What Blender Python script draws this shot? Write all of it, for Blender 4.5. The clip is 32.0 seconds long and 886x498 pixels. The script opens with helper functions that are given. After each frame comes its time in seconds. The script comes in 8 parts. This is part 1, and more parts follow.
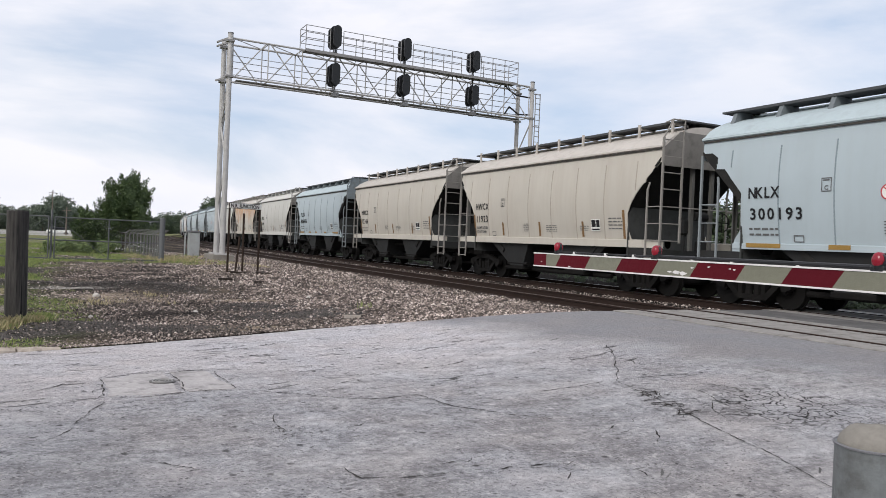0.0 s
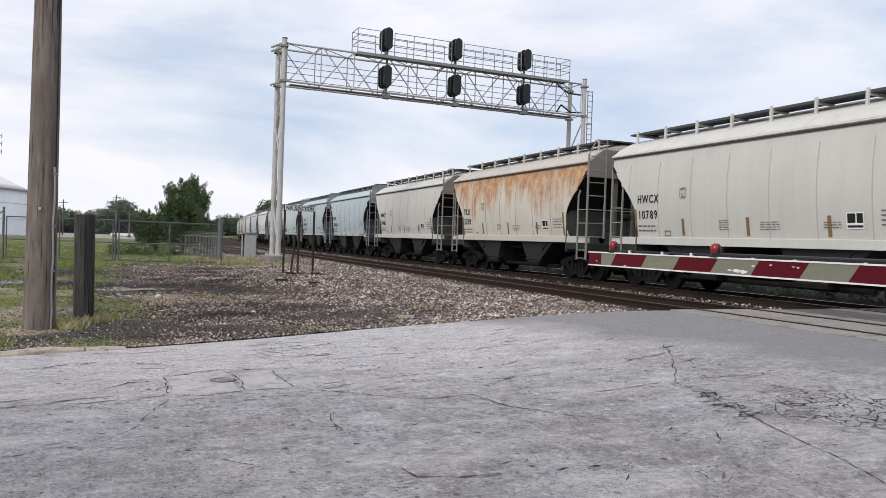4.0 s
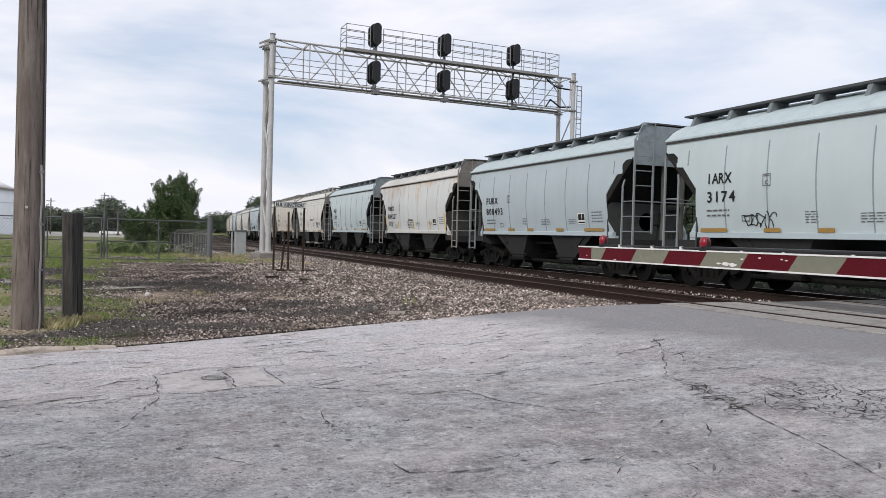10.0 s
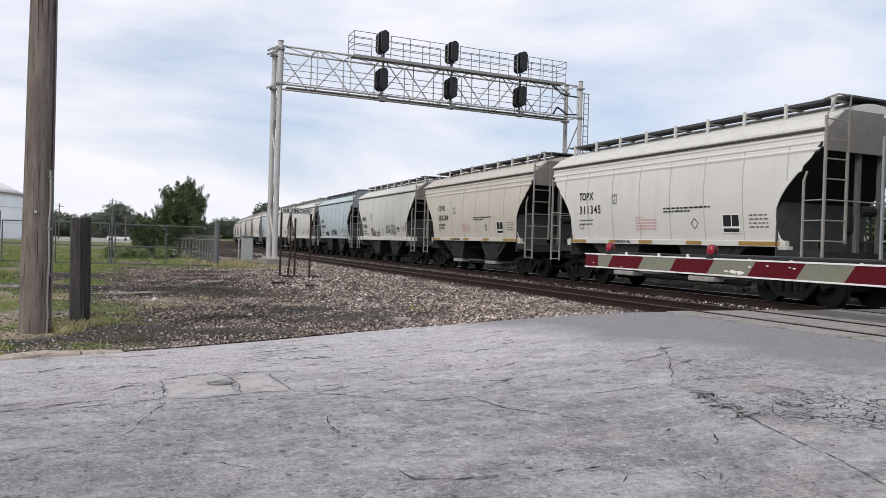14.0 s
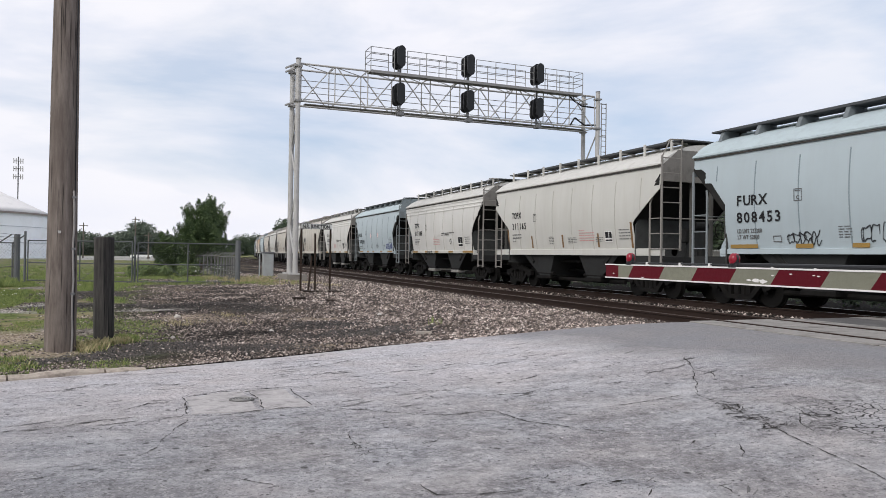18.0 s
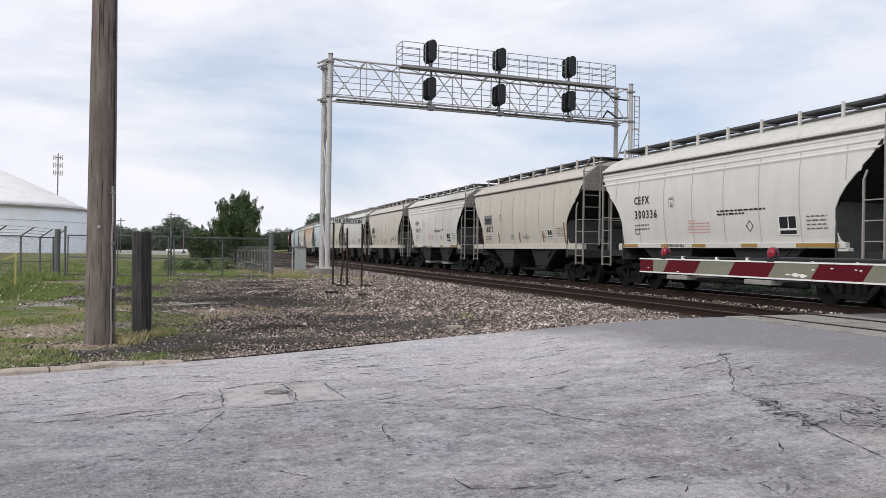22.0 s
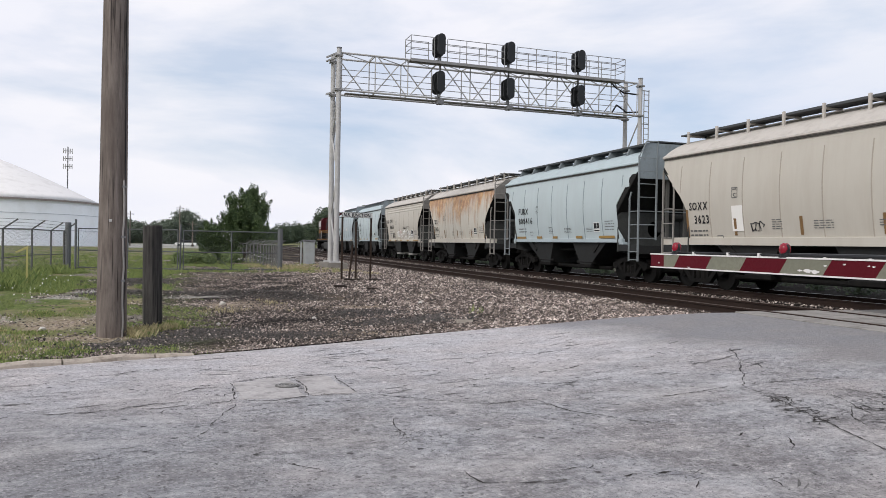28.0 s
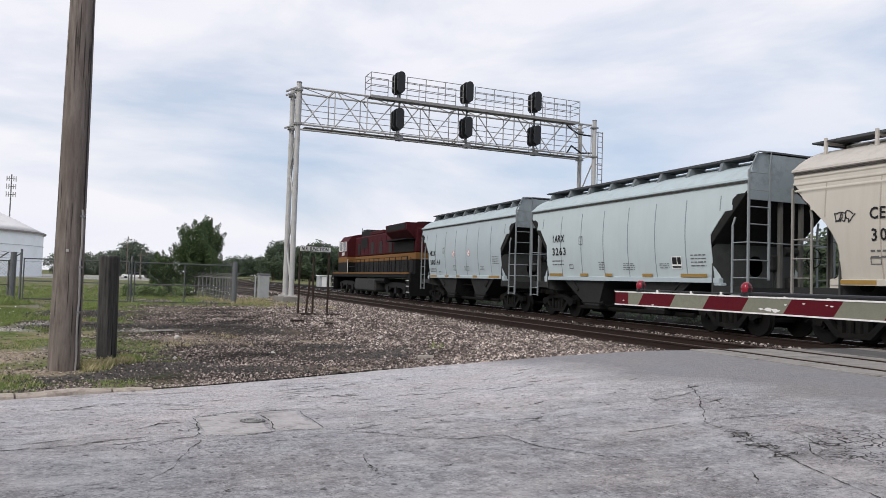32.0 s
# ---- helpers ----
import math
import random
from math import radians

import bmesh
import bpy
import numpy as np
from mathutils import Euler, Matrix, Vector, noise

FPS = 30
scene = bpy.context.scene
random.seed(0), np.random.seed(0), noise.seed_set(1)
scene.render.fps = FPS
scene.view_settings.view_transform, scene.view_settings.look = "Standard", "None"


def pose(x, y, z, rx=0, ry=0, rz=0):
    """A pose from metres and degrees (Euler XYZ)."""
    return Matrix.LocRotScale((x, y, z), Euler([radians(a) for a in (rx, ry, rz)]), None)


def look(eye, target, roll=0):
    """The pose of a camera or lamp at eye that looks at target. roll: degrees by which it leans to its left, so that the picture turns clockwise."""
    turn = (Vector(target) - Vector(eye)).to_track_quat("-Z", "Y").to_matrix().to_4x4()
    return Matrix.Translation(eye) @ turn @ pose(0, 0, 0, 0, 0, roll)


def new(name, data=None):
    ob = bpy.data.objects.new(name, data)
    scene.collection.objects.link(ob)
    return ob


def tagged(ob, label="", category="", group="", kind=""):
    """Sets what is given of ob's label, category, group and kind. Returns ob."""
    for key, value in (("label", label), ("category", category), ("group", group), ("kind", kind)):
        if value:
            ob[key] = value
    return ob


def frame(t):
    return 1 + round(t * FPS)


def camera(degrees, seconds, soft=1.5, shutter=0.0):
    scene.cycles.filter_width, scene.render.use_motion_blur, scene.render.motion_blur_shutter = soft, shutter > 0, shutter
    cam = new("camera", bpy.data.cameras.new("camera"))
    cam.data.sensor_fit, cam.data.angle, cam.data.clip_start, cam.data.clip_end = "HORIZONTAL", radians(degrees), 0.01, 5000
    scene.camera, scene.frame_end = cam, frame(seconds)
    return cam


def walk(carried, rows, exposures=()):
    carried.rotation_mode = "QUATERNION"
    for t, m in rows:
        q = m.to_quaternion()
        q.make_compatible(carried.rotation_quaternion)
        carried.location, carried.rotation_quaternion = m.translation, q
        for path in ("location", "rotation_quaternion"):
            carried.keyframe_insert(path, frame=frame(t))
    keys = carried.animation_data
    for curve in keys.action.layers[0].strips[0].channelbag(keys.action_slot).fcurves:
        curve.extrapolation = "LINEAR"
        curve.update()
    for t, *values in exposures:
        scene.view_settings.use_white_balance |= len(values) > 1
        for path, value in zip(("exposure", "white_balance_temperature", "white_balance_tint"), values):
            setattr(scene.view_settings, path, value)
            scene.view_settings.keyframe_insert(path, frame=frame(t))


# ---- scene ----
cam = camera(61.57, 32.0, soft=0.62, shutter=0.04)
ROWS = [
    (0.0, 0.052, -0.016, 1.215, 89.58, -2.46, -27.69),
    (0.5, 0.053, -0.026, 1.219, 89.54, -2.27, -26.98),
    (1.0, 0.055, -0.015, 1.219, 89.42, -2.12, -26.17),
    (1.5, 0.056, -0.015, 1.212, 89.24, -2.01, -25.44),
    (2.0, 0.052, -0.015, 1.211, 89.13, -1.98, -24.85),
    (2.5, 0.038, -0.020, 1.210, 89.16, -2.00, -24.37),
    (3.0, 0.033, -0.024, 1.214, 89.33, -2.03, -23.94),
    (3.5, 0.033, -0.021, 1.215, 89.50, -1.99, -23.67),
    (5.5, 0.051, 0.008, 1.210, 88.68, -1.85, -23.97),
    (6.0, 0.048, 0.004, 1.213, 88.54, -1.91, -24.24),
    (6.5, 0.042, -0.002, 1.209, 88.60, -1.96, -24.51),
    (7.0, 0.035, -0.009, 1.209, 88.75, -1.96, -24.77),
    (7.5, 0.032, -0.006, 1.214, 88.94, -1.92, -24.94),
    (8.0, 0.038, -0.009, 1.213, 89.07, -1.77, -24.92),
    (8.5, 0.041, -0.012, 1.212, 89.11, -1.61, -24.82),
    (9.0, 0.043, -0.015, 1.212, 89.09, -1.51, -24.67),
    (9.5, 0.044, -0.011, 1.210, 89.07, -1.46, -24.53),
    (10.0, 0.039, -0.012, 1.215, 89.10, -1.52, -24.42),
    (10.5, 0.034, -0.021, 1.215, 89.14, -1.60, -24.31),
    (11.0, 0.039, -0.012, 1.214, 89.19, -1.72, -24.26),
    (11.5, 0.037, -0.009, 1.211, 89.27, -1.80, -24.24),
    (12.0, 0.032, -0.012, 1.210, 89.35, -1.83, -24.23),
    (12.5, 0.030, -0.014, 1.214, 89.41, -1.84, -24.18),
    (13.0, 0.034, -0.023, 1.213, 89.47, -1.73, -24.06),
    (13.5, 0.038, -0.015, 1.210, 89.54, -1.76, -23.98),
    (15.5, 0.034, -0.009, 1.212, 90.04, -1.81, -23.87),
    (16.0, 0.037, -0.020, 1.216, 90.25, -1.64, -23.66),
    (16.5, 0.036, -0.017, 1.217, 90.47, -1.44, -23.38),
    (17.0, 0.036, -0.011, 1.215, 90.61, -1.19, -23.06),
    (17.5, 0.043, -0.007, 1.216, 90.64, -0.95, -22.71),
    (18.0, 0.047, -0.008, 1.214, 90.58, -0.86, -22.42),
    (18.5, 0.045, -0.005, 1.216, 90.49, -0.83, -22.15),
    (19.0, 0.046, -0.010, 1.215, 90.43, -0.85, -21.80),
    (19.5, 0.028, -0.009, 1.216, 90.41, -0.95, -21.46),
    (20.0, 0.020, -0.021, 1.219, 90.37, -0.94, -21.07),
    (20.5, 0.020, -0.020, 1.217, 90.34, -0.89, -20.79),
    (21.0, 0.027, -0.011, 1.217, 90.27, -0.86, -20.53),
    (21.5, 0.033, -0.005, 1.215, 90.19, -0.82, -20.30),
    (22.0, 0.031, 0.003, 1.212, 90.11, -0.84, -20.04),
    (22.5, 0.026, -0.002, 1.212, 90.05, -0.86, -19.78),
    (23.0, 0.025, -0.002, 1.213, 90.01, -0.89, -19.51),
    (23.5, 0.019, -0.005, 1.213, 90.00, -0.97, -19.31),
    (24.0, 0.019, 0.001, 1.214, 90.00, -1.00, -19.15),
    (24.5, 0.015, 0.005, 1.214, 89.97, -1.06, -19.09),
    (25.0, 0.017, -0.005, 1.215, 89.89, -1.03, -19.10),
    (25.5, 0.020, -0.000, 1.213, 89.82, -1.03, -19.18),
    (27.5, 0.021, 0.007, 1.211, 89.46, -1.04, -19.42),
    (28.0, -0.000, 0.000, 1.217, 89.65, -1.01, -19.44),
    (28.5, -0.076, 0.041, 1.202, 90.09, -1.12, -19.38),
    (29.0, -0.111, -0.024, 1.208, 90.69, -1.28, -19.24),
    (29.5, -0.114, -0.090, 1.200, 91.37, -1.33, -19.11),
    (30.0, -0.152, -0.087, 1.205, 91.83, -1.36, -19.21),
    (30.5, -0.180, -0.048, 1.211, 92.12, -1.36, -19.62),
    (31.0, -0.187, -0.020, 1.206, 92.30, -1.46, -20.40),
    (31.5, -0.182, -0.005, 1.203, 92.42, -1.60, -21.54),
    (32.0, -0.191, -0.001, 1.206, 92.50, -1.77, -23.05),
]
walk(cam, [(r[0], pose(*r[1:])) for r in ROWS], [(0.0, -0.05), (13.0, -0.06), (19.0, -0.09), (25.0, -0.08), (32.0, -0.13)])

# ---- world and sun ----
world = bpy.data.worlds.new("world")
scene.world = world
world.use_nodes = True
wn, wl = world.node_tree.nodes, world.node_tree.links
wn.clear()
SUN_EL, SUN_ROT = radians(36), radians(250)
sky = wn.new("ShaderNodeTexSky")
sky.sky_type = "NISHITA"
sky.sun_disc = False
sky.sun_elevation, sky.sun_rotation = SUN_EL, SUN_ROT
sky.air_density, sky.dust_density = 1.0, 1.5
bg_sky = wn.new("ShaderNodeBackground")
bg_sky.inputs["Strength"].default_value = 0.05
wl.new(sky.outputs[0], bg_sky.inputs["Color"])
wtc = wn.new("ShaderNodeTexCoord")
wmap = wn.new("ShaderNodeMapping")
wmap.inputs["Scale"].default_value = (1.0, 1.0, 3.4)
wmap.inputs["Location"].default_value = (2.1, 0.4, 0.3)
wl.new(wtc.outputs["Generated"], wmap.inputs["Vector"])
cloud = wn.new("ShaderNodeTexNoise")
cloud.inputs["Scale"].default_value = 1.9
cloud.inputs["Detail"].default_value = 9.0
cloud.inputs["Roughness"].default_value = 0.54
cloud.inputs["Distortion"].default_value = 0.35
wl.new(wmap.outputs[0], cloud.inputs["Vector"])
# thin cover aloft, a clearer blue belt lower down, haze at the skyline
wsep = wn.new("ShaderNodeSeparateXYZ")
wl.new(wtc.outputs["Generated"], wsep.inputs[0])
belt = wn.new("ShaderNodeValToRGB")
for pos_, val_ in ((0.0, 1.0), (0.05, 0.7), (0.1, 0.24), (0.15, 0.12), (0.24, 0.3), (0.4, 0.6)):
    el_ = belt.color_ramp.elements[0] if pos_ == 0.0 else belt.color_ramp.elements.new(pos_)
    el_.position, el_.color = pos_, (val_, val_, val_, 1)
belt.color_ramp.elements[-1].color = (0.8, 0.8, 0.8, 1)
wl.new(wsep.outputs["Z"], belt.inputs["Fac"])
cover = wn.new("ShaderNodeValToRGB")
cover.color_ramp.elements[0].position = 0.38
cover.color_ramp.elements[0].color = (0, 0, 0, 1)
cover.color_ramp.elements[1].position = 0.62
cover.color_ramp.elements[1].color = (1, 1, 1, 1)
wl.new(cloud.outputs["Fac"], cover.inputs["Fac"])
csum = wn.new("ShaderNodeMath")
csum.operation = "MULTIPLY_ADD"
csum.use_clamp = True
csum.inputs[1].default_value = 0.72
wl.new(cover.outputs[0], csum.inputs[0])
cadd = wn.new("ShaderNodeMath")
cadd.operation = "MULTIPLY"
cadd.inputs[1].default_value = 0.9
wl.new(belt.outputs[0], cadd.inputs[0])
# the cover thins out towards the east
east = wn.new("ShaderNodeMath")
east.operation = "MULTIPLY_ADD"
east.inputs[1].default_value, east.inputs[2].default_value = -0.4, 0.17
wl.new(wsep.outputs["X"], east.inputs[0])
csum2 = wn.new("ShaderNodeMath")
csum2.operation = "ADD"
wl.new(cadd.outputs[0], csum2.inputs[0])
wl.new(east.outputs[0], csum2.inputs[1])
wl.new(csum2.outputs[0], csum.inputs[2])
shade = wn.new("ShaderNodeTexNoise")
shade.inputs["Scale"].default_value = 3.0
shade.inputs["Detail"].default_value = 7.0
wl.new(wmap.outputs[0], shade.inputs["Vector"])
tone = wn.new("ShaderNodeValToRGB")
tone.color_ramp.elements[0].position, tone.color_ramp.elements[1].position = 0.3, 0.7
tone.color_ramp.elements[0].color = (0.84, 0.86, 0.97, 1)
tone.color_ramp.elements[1].color = (0.97, 0.96, 1.0, 1)
wl.new(shade.outputs["Fac"], tone.inputs["Fac"])
bg_cloud = wn.new("ShaderNodeBackground")
wl.new(tone.outputs[0], bg_cloud.inputs["Color"])
bg_cloud.inputs["Strength"].default_value = 1.07
blue = wn.new("ShaderNodeBackground")
blue.inputs["Color"].default_value = (0.5, 0.7, 1.0, 1)
blue.inputs["Strength"].default_value = 0.55
wadd = wn.new("ShaderNodeAddShader")
wl.new(bg_sky.outputs[0], wadd.inputs[0])
wl.new(blue.outputs[0], wadd.inputs[1])
wmix = wn.new("ShaderNodeMixShader")
wl.new(csum.outputs[0], wmix.inputs["Fac"])
wl.new(wadd.outputs[0], wmix.inputs[1])
wl.new(bg_cloud.outputs[0], wmix.inputs[2])
wout = wn.new("ShaderNodeOutputWorld")
wl.new(wmix.outputs[0], wout.inputs["Surface"])

sun_data = bpy.data.lights.new("sun", "SUN")
sun_data.energy, sun_data.angle, sun_data.color = 2.0, radians(24), (1.0, 0.97, 0.92)
sun = new("sun", sun_data)
sun.matrix_world = look((0, 0, 0), (0.78, 0.46, -0.66))
scene.view_settings.exposure = 0.0

# ---- materials ----
def nodes_of(name):
    m = bpy.data.materials.new(name)
    m.use_nodes = True
    return m, m.node_tree.nodes, m.node_tree.links, m.node_tree.nodes["Principled BSDF"]


def coords(n, l, scale=(1, 1, 1), per_object=True):
    tc = n.new("ShaderNodeTexCoord")
    mp = n.new("ShaderNodeMapping")
    mp.inputs["Scale"].default_value = scale
    if per_object:
        oi = n.new("ShaderNodeObjectInfo")
        mul = n.new("ShaderNodeMath")
        mul.operation = "MULTIPLY"
        mul.inputs[1].default_value = 37.0
        l.new(oi.outputs["Random"], mul.inputs[0])
        add = n.new("ShaderNodeVectorMath")
        add.operation = "ADD"
        l.new(tc.outputs["Object"], add.inputs[0])
        l.new(mul.outputs[0], add.inputs[1])
        l.new(add.outputs[0], mp.inputs["Vector"])
    else:
        l.new(tc.outputs["Object"], mp.inputs["Vector"])
    return mp.outputs[0]


def noise_tex(n, l, vec, scale, detail=4.0, rough=0.55):
    t = n.new("ShaderNodeTexNoise")
    t.inputs["Scale"].default_value = scale
    t.inputs["Detail"].default_value = detail
    t.inputs["Roughness"].default_value = rough
    l.new(vec, t.inputs["Vector"])
    return t.outputs["Fac"]


def ramp(n, l, fac, lo, hi, c0=(0, 0, 0, 1), c1=(1, 1, 1, 1)):
    if lo > hi:
        lo, hi, c0, c1 = hi, lo, c1, c0
    r = n.new("ShaderNodeValToRGB")
    r.color_ramp.elements[0].position, r.color_ramp.elements[1].position = lo, hi
    r.color_ramp.elements[0].color, r.color_ramp.elements[1].color = c0, c1
    l.new(fac, r.inputs["Fac"])
    return r.outputs[0]


def mixc(n, l, fac, a, b, mode="MIX"):
    m = n.new("ShaderNodeMix")
    m.data_type, m.blend_type = "RGBA", mode
    for sock, v in ((m.inputs[0], fac), (m.inputs[6], a), (m.inputs[7], b)):
        if isinstance(v, (int, float)):
            sock.default_value = v
        elif isinstance(v, tuple):
            sock.default_value = (*v[:3], 1)
        else:
            l.new(v, sock)
    return m.outputs[2]


def bump(n, l, b, height, strength, dist=0.02):
    bp = n.new("ShaderNodeBump")
    bp.inputs["Strength"].default_value = strength
    bp.inputs["Distance"].default_value = dist
    l.new(height, bp.inputs["Height"])
    l.new(bp.outputs[0], b.inputs["Normal"])


def plain(name, col, rough=0.6, metal=0.0, var=0.25, scale=2.0, fine=30.0, bmp=0.15, grime=None, gamount=0.5):
    """Base colour varied at two scales, with an optional grime colour in patches."""
    m, n, l, b = nodes_of(name)
    v = coords(n, l)
    big, small = noise_tex(n, l, v, scale), noise_tex(n, l, v, fine, 3.0)
    c = mixc(n, l, big, tuple(x * (1 - var) for x in col), tuple(min(1, x * (1 + var)) for x in col))
    c = mixc(n, l, ramp(n, l, small, 0.35, 0.7), c, tuple(x * (1 - 0.5 * var) for x in col))
    if grime:
        g = noise_tex(n, l, v, scale * 1.7, 6.0, 0.65)
        gm = n.new("ShaderNodeMath")
        gm.operation = "MULTIPLY"
        gm.inputs[1].default_value = gamount
        l.new(ramp(n, l, g, 0.48, 0.68), gm.inputs[0])
        c = mixc(n, l, gm.outputs[0], c, grime)
    l.new(c, b.inputs["Base Color"])
    b.inputs["Roughness"].default_value, b.inputs["Metallic"].default_value = rough, metal
    b.inputs["Specular IOR Level"].default_value = 0.15 if rough >= 0.6 else 0.4
    if bmp:
        bump(n, l, b, small, bmp)
    return m


def car_paint(name, col, dirt=(0.16, 0.13, 0.1), amount=0.35, rust=None, rust_amount=0.0, rust_lo=0.5):
    """Painted steel side: broad fading, vertical dirt streaks, rust runs from the eave."""
    m, n, l, b = nodes_of(name)
    v, vs = coords(n, l), coords(n, l, (1.0, 1.0, 0.1))
    fade = noise_tex(n, l, v, 0.7, 5.0)
    c = mixc(n, l, fade, tuple(x * 0.88 for x in col), tuple(min(1, x * 1.08) for x in col))
    streak = noise_tex(n, l, vs, 3.5, 6.0, 0.65)
    sm = n.new("ShaderNodeMath")
    sm.operation = "MULTIPLY"
    sm.inputs[1].default_value = amount
    l.new(ramp(n, l, streak, 0.45, 0.8), sm.inputs[0])
    c = mixc(n, l, sm.outputs[0], c, dirt)
    if rust:
        tc = n.new("ShaderNodeTexCoord")
        sep = n.new("ShaderNodeSeparateXYZ")
        l.new(tc.outputs["Object"], sep.inputs[0])
        mr = n.new("ShaderNodeMapRange")
        mr.inputs["From Min"].default_value, mr.inputs["From Max"].default_value = 2.1, 4.3
        l.new(sep.outputs["Z"], mr.inputs["Value"])
        rs = noise_tex(n, l, coords(n, l, (1.0, 1.0, 0.07)), 4.6, 9.0, 0.72)
        big = noise_tex(n, l, coords(n, l, (1.0, 1.0, 0.5)), 0.8, 3.0)
        a0 = n.new("ShaderNodeMath")
        a0.operation = "MULTIPLY"
        a0.inputs[1].default_value = 0.62
        l.new(rs, a0.inputs[0])
        a1 = n.new("ShaderNodeMath")
        a1.operation = "MULTIPLY_ADD"
        a1.inputs[1].default_value = 0.36
        l.new(mr.outputs[0], a1.inputs[0])
        l.new(a0.outputs[0], a1.inputs[2])
        a2 = n.new("ShaderNodeMath")
        a2.operation = "MULTIPLY_ADD"
        a2.inputs[1].default_value = 0.55
        l.new(big, a2.inputs[0])
        l.new(a1.outputs[0], a2.inputs[2])
        a3 = n.new("ShaderNodeMath")
        a3.operation = "MULTIPLY"
        a3.inputs[1].default_value = rust_amount
        l.new(ramp(n, l, a2.outputs[0], rust_lo, rust_lo + 0.17), a3.inputs[0])
        c = mixc(n, l, a3.outputs[0], c, mixc(n, l, ramp(n, l, noise_tex(n, l, v, 2.6, 6.0, 0.7), 0.4, 0.65), rust, (0.6, 0.36, 0.16)))
    l.new(c, b.inputs["Base Color"])
    b.inputs["Roughness"].default_value = 0.55
    return m


M = {}
M["blue"] = car_paint("pale_blue_paint", (0.4, 0.465, 0.492), (0.304, 0.312, 0.312), 0.18)
M["blue_pale"] = car_paint("bleached_blue_paint", (0.467, 0.537, 0.551), (0.32, 0.328, 0.328), 0.2)
M["cream_pale"] = car_paint("bleached_cream_paint", (0.6, 0.59, 0.558), (0.384, 0.352, 0.304), 0.22)
M["beige"] = car_paint("beige_paint", (0.505, 0.472, 0.412), (0.336, 0.272, 0.216), 0.3)
M["cream"] = car_paint("cream_paint", (0.535, 0.528, 0.49), (0.36, 0.328, 0.272), 0.26)
M["rusty"] = car_paint("rust_streaked_paint", (0.584, 0.555, 0.489), (0.4, 0.32, 0.232), 0.5, (0.3, 0.115, 0.035), 0.9, 0.68)
M["stained"] = car_paint("stained_white_paint", (0.599, 0.617, 0.613), (0.44, 0.384, 0.304), 0.3, (0.5, 0.3, 0.1), 0.75, 0.84)
M["blue_roof"] = plain("pale_blue_roof_paint", (0.41, 0.48, 0.5), 0.6, var=0.12, grime=(0.32, 0.36, 0.38))
M["roof"] = plain("weathered_beige_roof_paint", (0.5, 0.465, 0.425), 0.65, var=0.12, grime=(0.34, 0.31, 0.28))
M["cream_roof"] = plain("weathered_cream_roof_paint", (0.56, 0.55, 0.52), 0.65, var=0.12, grime=(0.4, 0.385, 0.355))
# steel below the cars, blackened so its colour carries the shade there
M["darksteel"] = plain("dark_shaded_steel", (0.008, 0.0075, 0.007), 0.8, var=0.35, grime=(0.018, 0.016, 0.014))
M["chute"] = plain("shaded_hopper_steel", (0.03, 0.031, 0.031), 0.7, var=0.3, grime=(0.024, 0.022, 0.02))
M["grating"] = plain("galvanised_grating", (0.075, 0.079, 0.083), 0.7, var=0.3)
M["gusset"] = plain("grey_bracket_paint", (0.17, 0.19, 0.2), 0.65, var=0.2)
# wheel colour lowered too, for the shade beneath the cars
M["wheel"] = plain("worn_wheel_steel", (0.008, 0.0075, 0.007), 0.75, 0.1, var=0.3)
M["rail"] = plain("rusty_rail_steel", (0.032, 0.021, 0.017), 0.8, 0.1, var=0.3, fine=60)
M["railhead"] = plain("polished_rail_head", (0.5, 0.48, 0.46), 0.3, 0.9, var=0.1)
M["tie"] = plain("creosoted_timber", (0.035, 0.028, 0.024), 0.9, var=0.4, grime=(0.14, 0.12, 0.1))
M["orange"] = plain("amber_reflector_tape", (0.3, 0.18, 0.042), 0.5, var=0.3)
M["letter"] = plain("black_lettering_paint", (0.02, 0.02, 0.022), 0.6, var=0.2, bmp=0)
M["lettergrey"] = plain("grey_lettering_paint", (0.2, 0.2, 0.2), 0.6, var=0.2, bmp=0)
M["galv"] = plain("galvanised_steel", (0.46, 0.45, 0.44), 0.6, 0.1, var=0.15, fine=15, grime=(0.3, 0.29, 0.28))
M["galvmid"] = plain("weathered_rail_steel", (0.27, 0.265, 0.265), 0.6, 0.1, var=0.2)
M["galvdark"] = plain("dull_galvanised_steel", (0.2, 0.2, 0.21), 0.6, 0.3, var=0.2)
M["signalblack"] = plain("matt_black_signal", (0.012, 0.013, 0.015), 0.5, var=0.2)
M["pole"] = plain("weathered_pole_wood", (0.17, 0.145, 0.12), 0.9, var=0.35, scale=1.2, fine=18, bmp=0.5, grime=(0.07, 0.055, 0.045))
M["gatered"] = plain("dull_red_reflective", (0.088, 0.004, 0.01), 0.62, var=0.2)
M["gatewhite"] = plain("grubby_white_reflective", (0.175, 0.175, 0.13), 0.5, var=0.2)
M["gateedge"] = plain("white_gate_edge", (0.7, 0.68, 0.66), 0.5, var=0.1)
M["concrete"] = plain("dirty_kerb_concrete", (0.46, 0.4, 0.34), 0.9, var=0.3, scale=5.0, fine=40, bmp=0.5, grime=(0.17, 0.14, 0.115), gamount=0.75)
M["footing"] = plain("weathered_footing_concrete", (0.24, 0.225, 0.2), 0.9, var=0.25, fine=40, bmp=0.3, grime=(0.14, 0.125, 0.11), gamount=0.8)
M["white"] = plain("white_tank_paint", (0.92, 0.94, 0.96), 0.5, var=0.03, scale=0.2, fine=2.0, bmp=0, grime=(0.8, 0.81, 0.8))
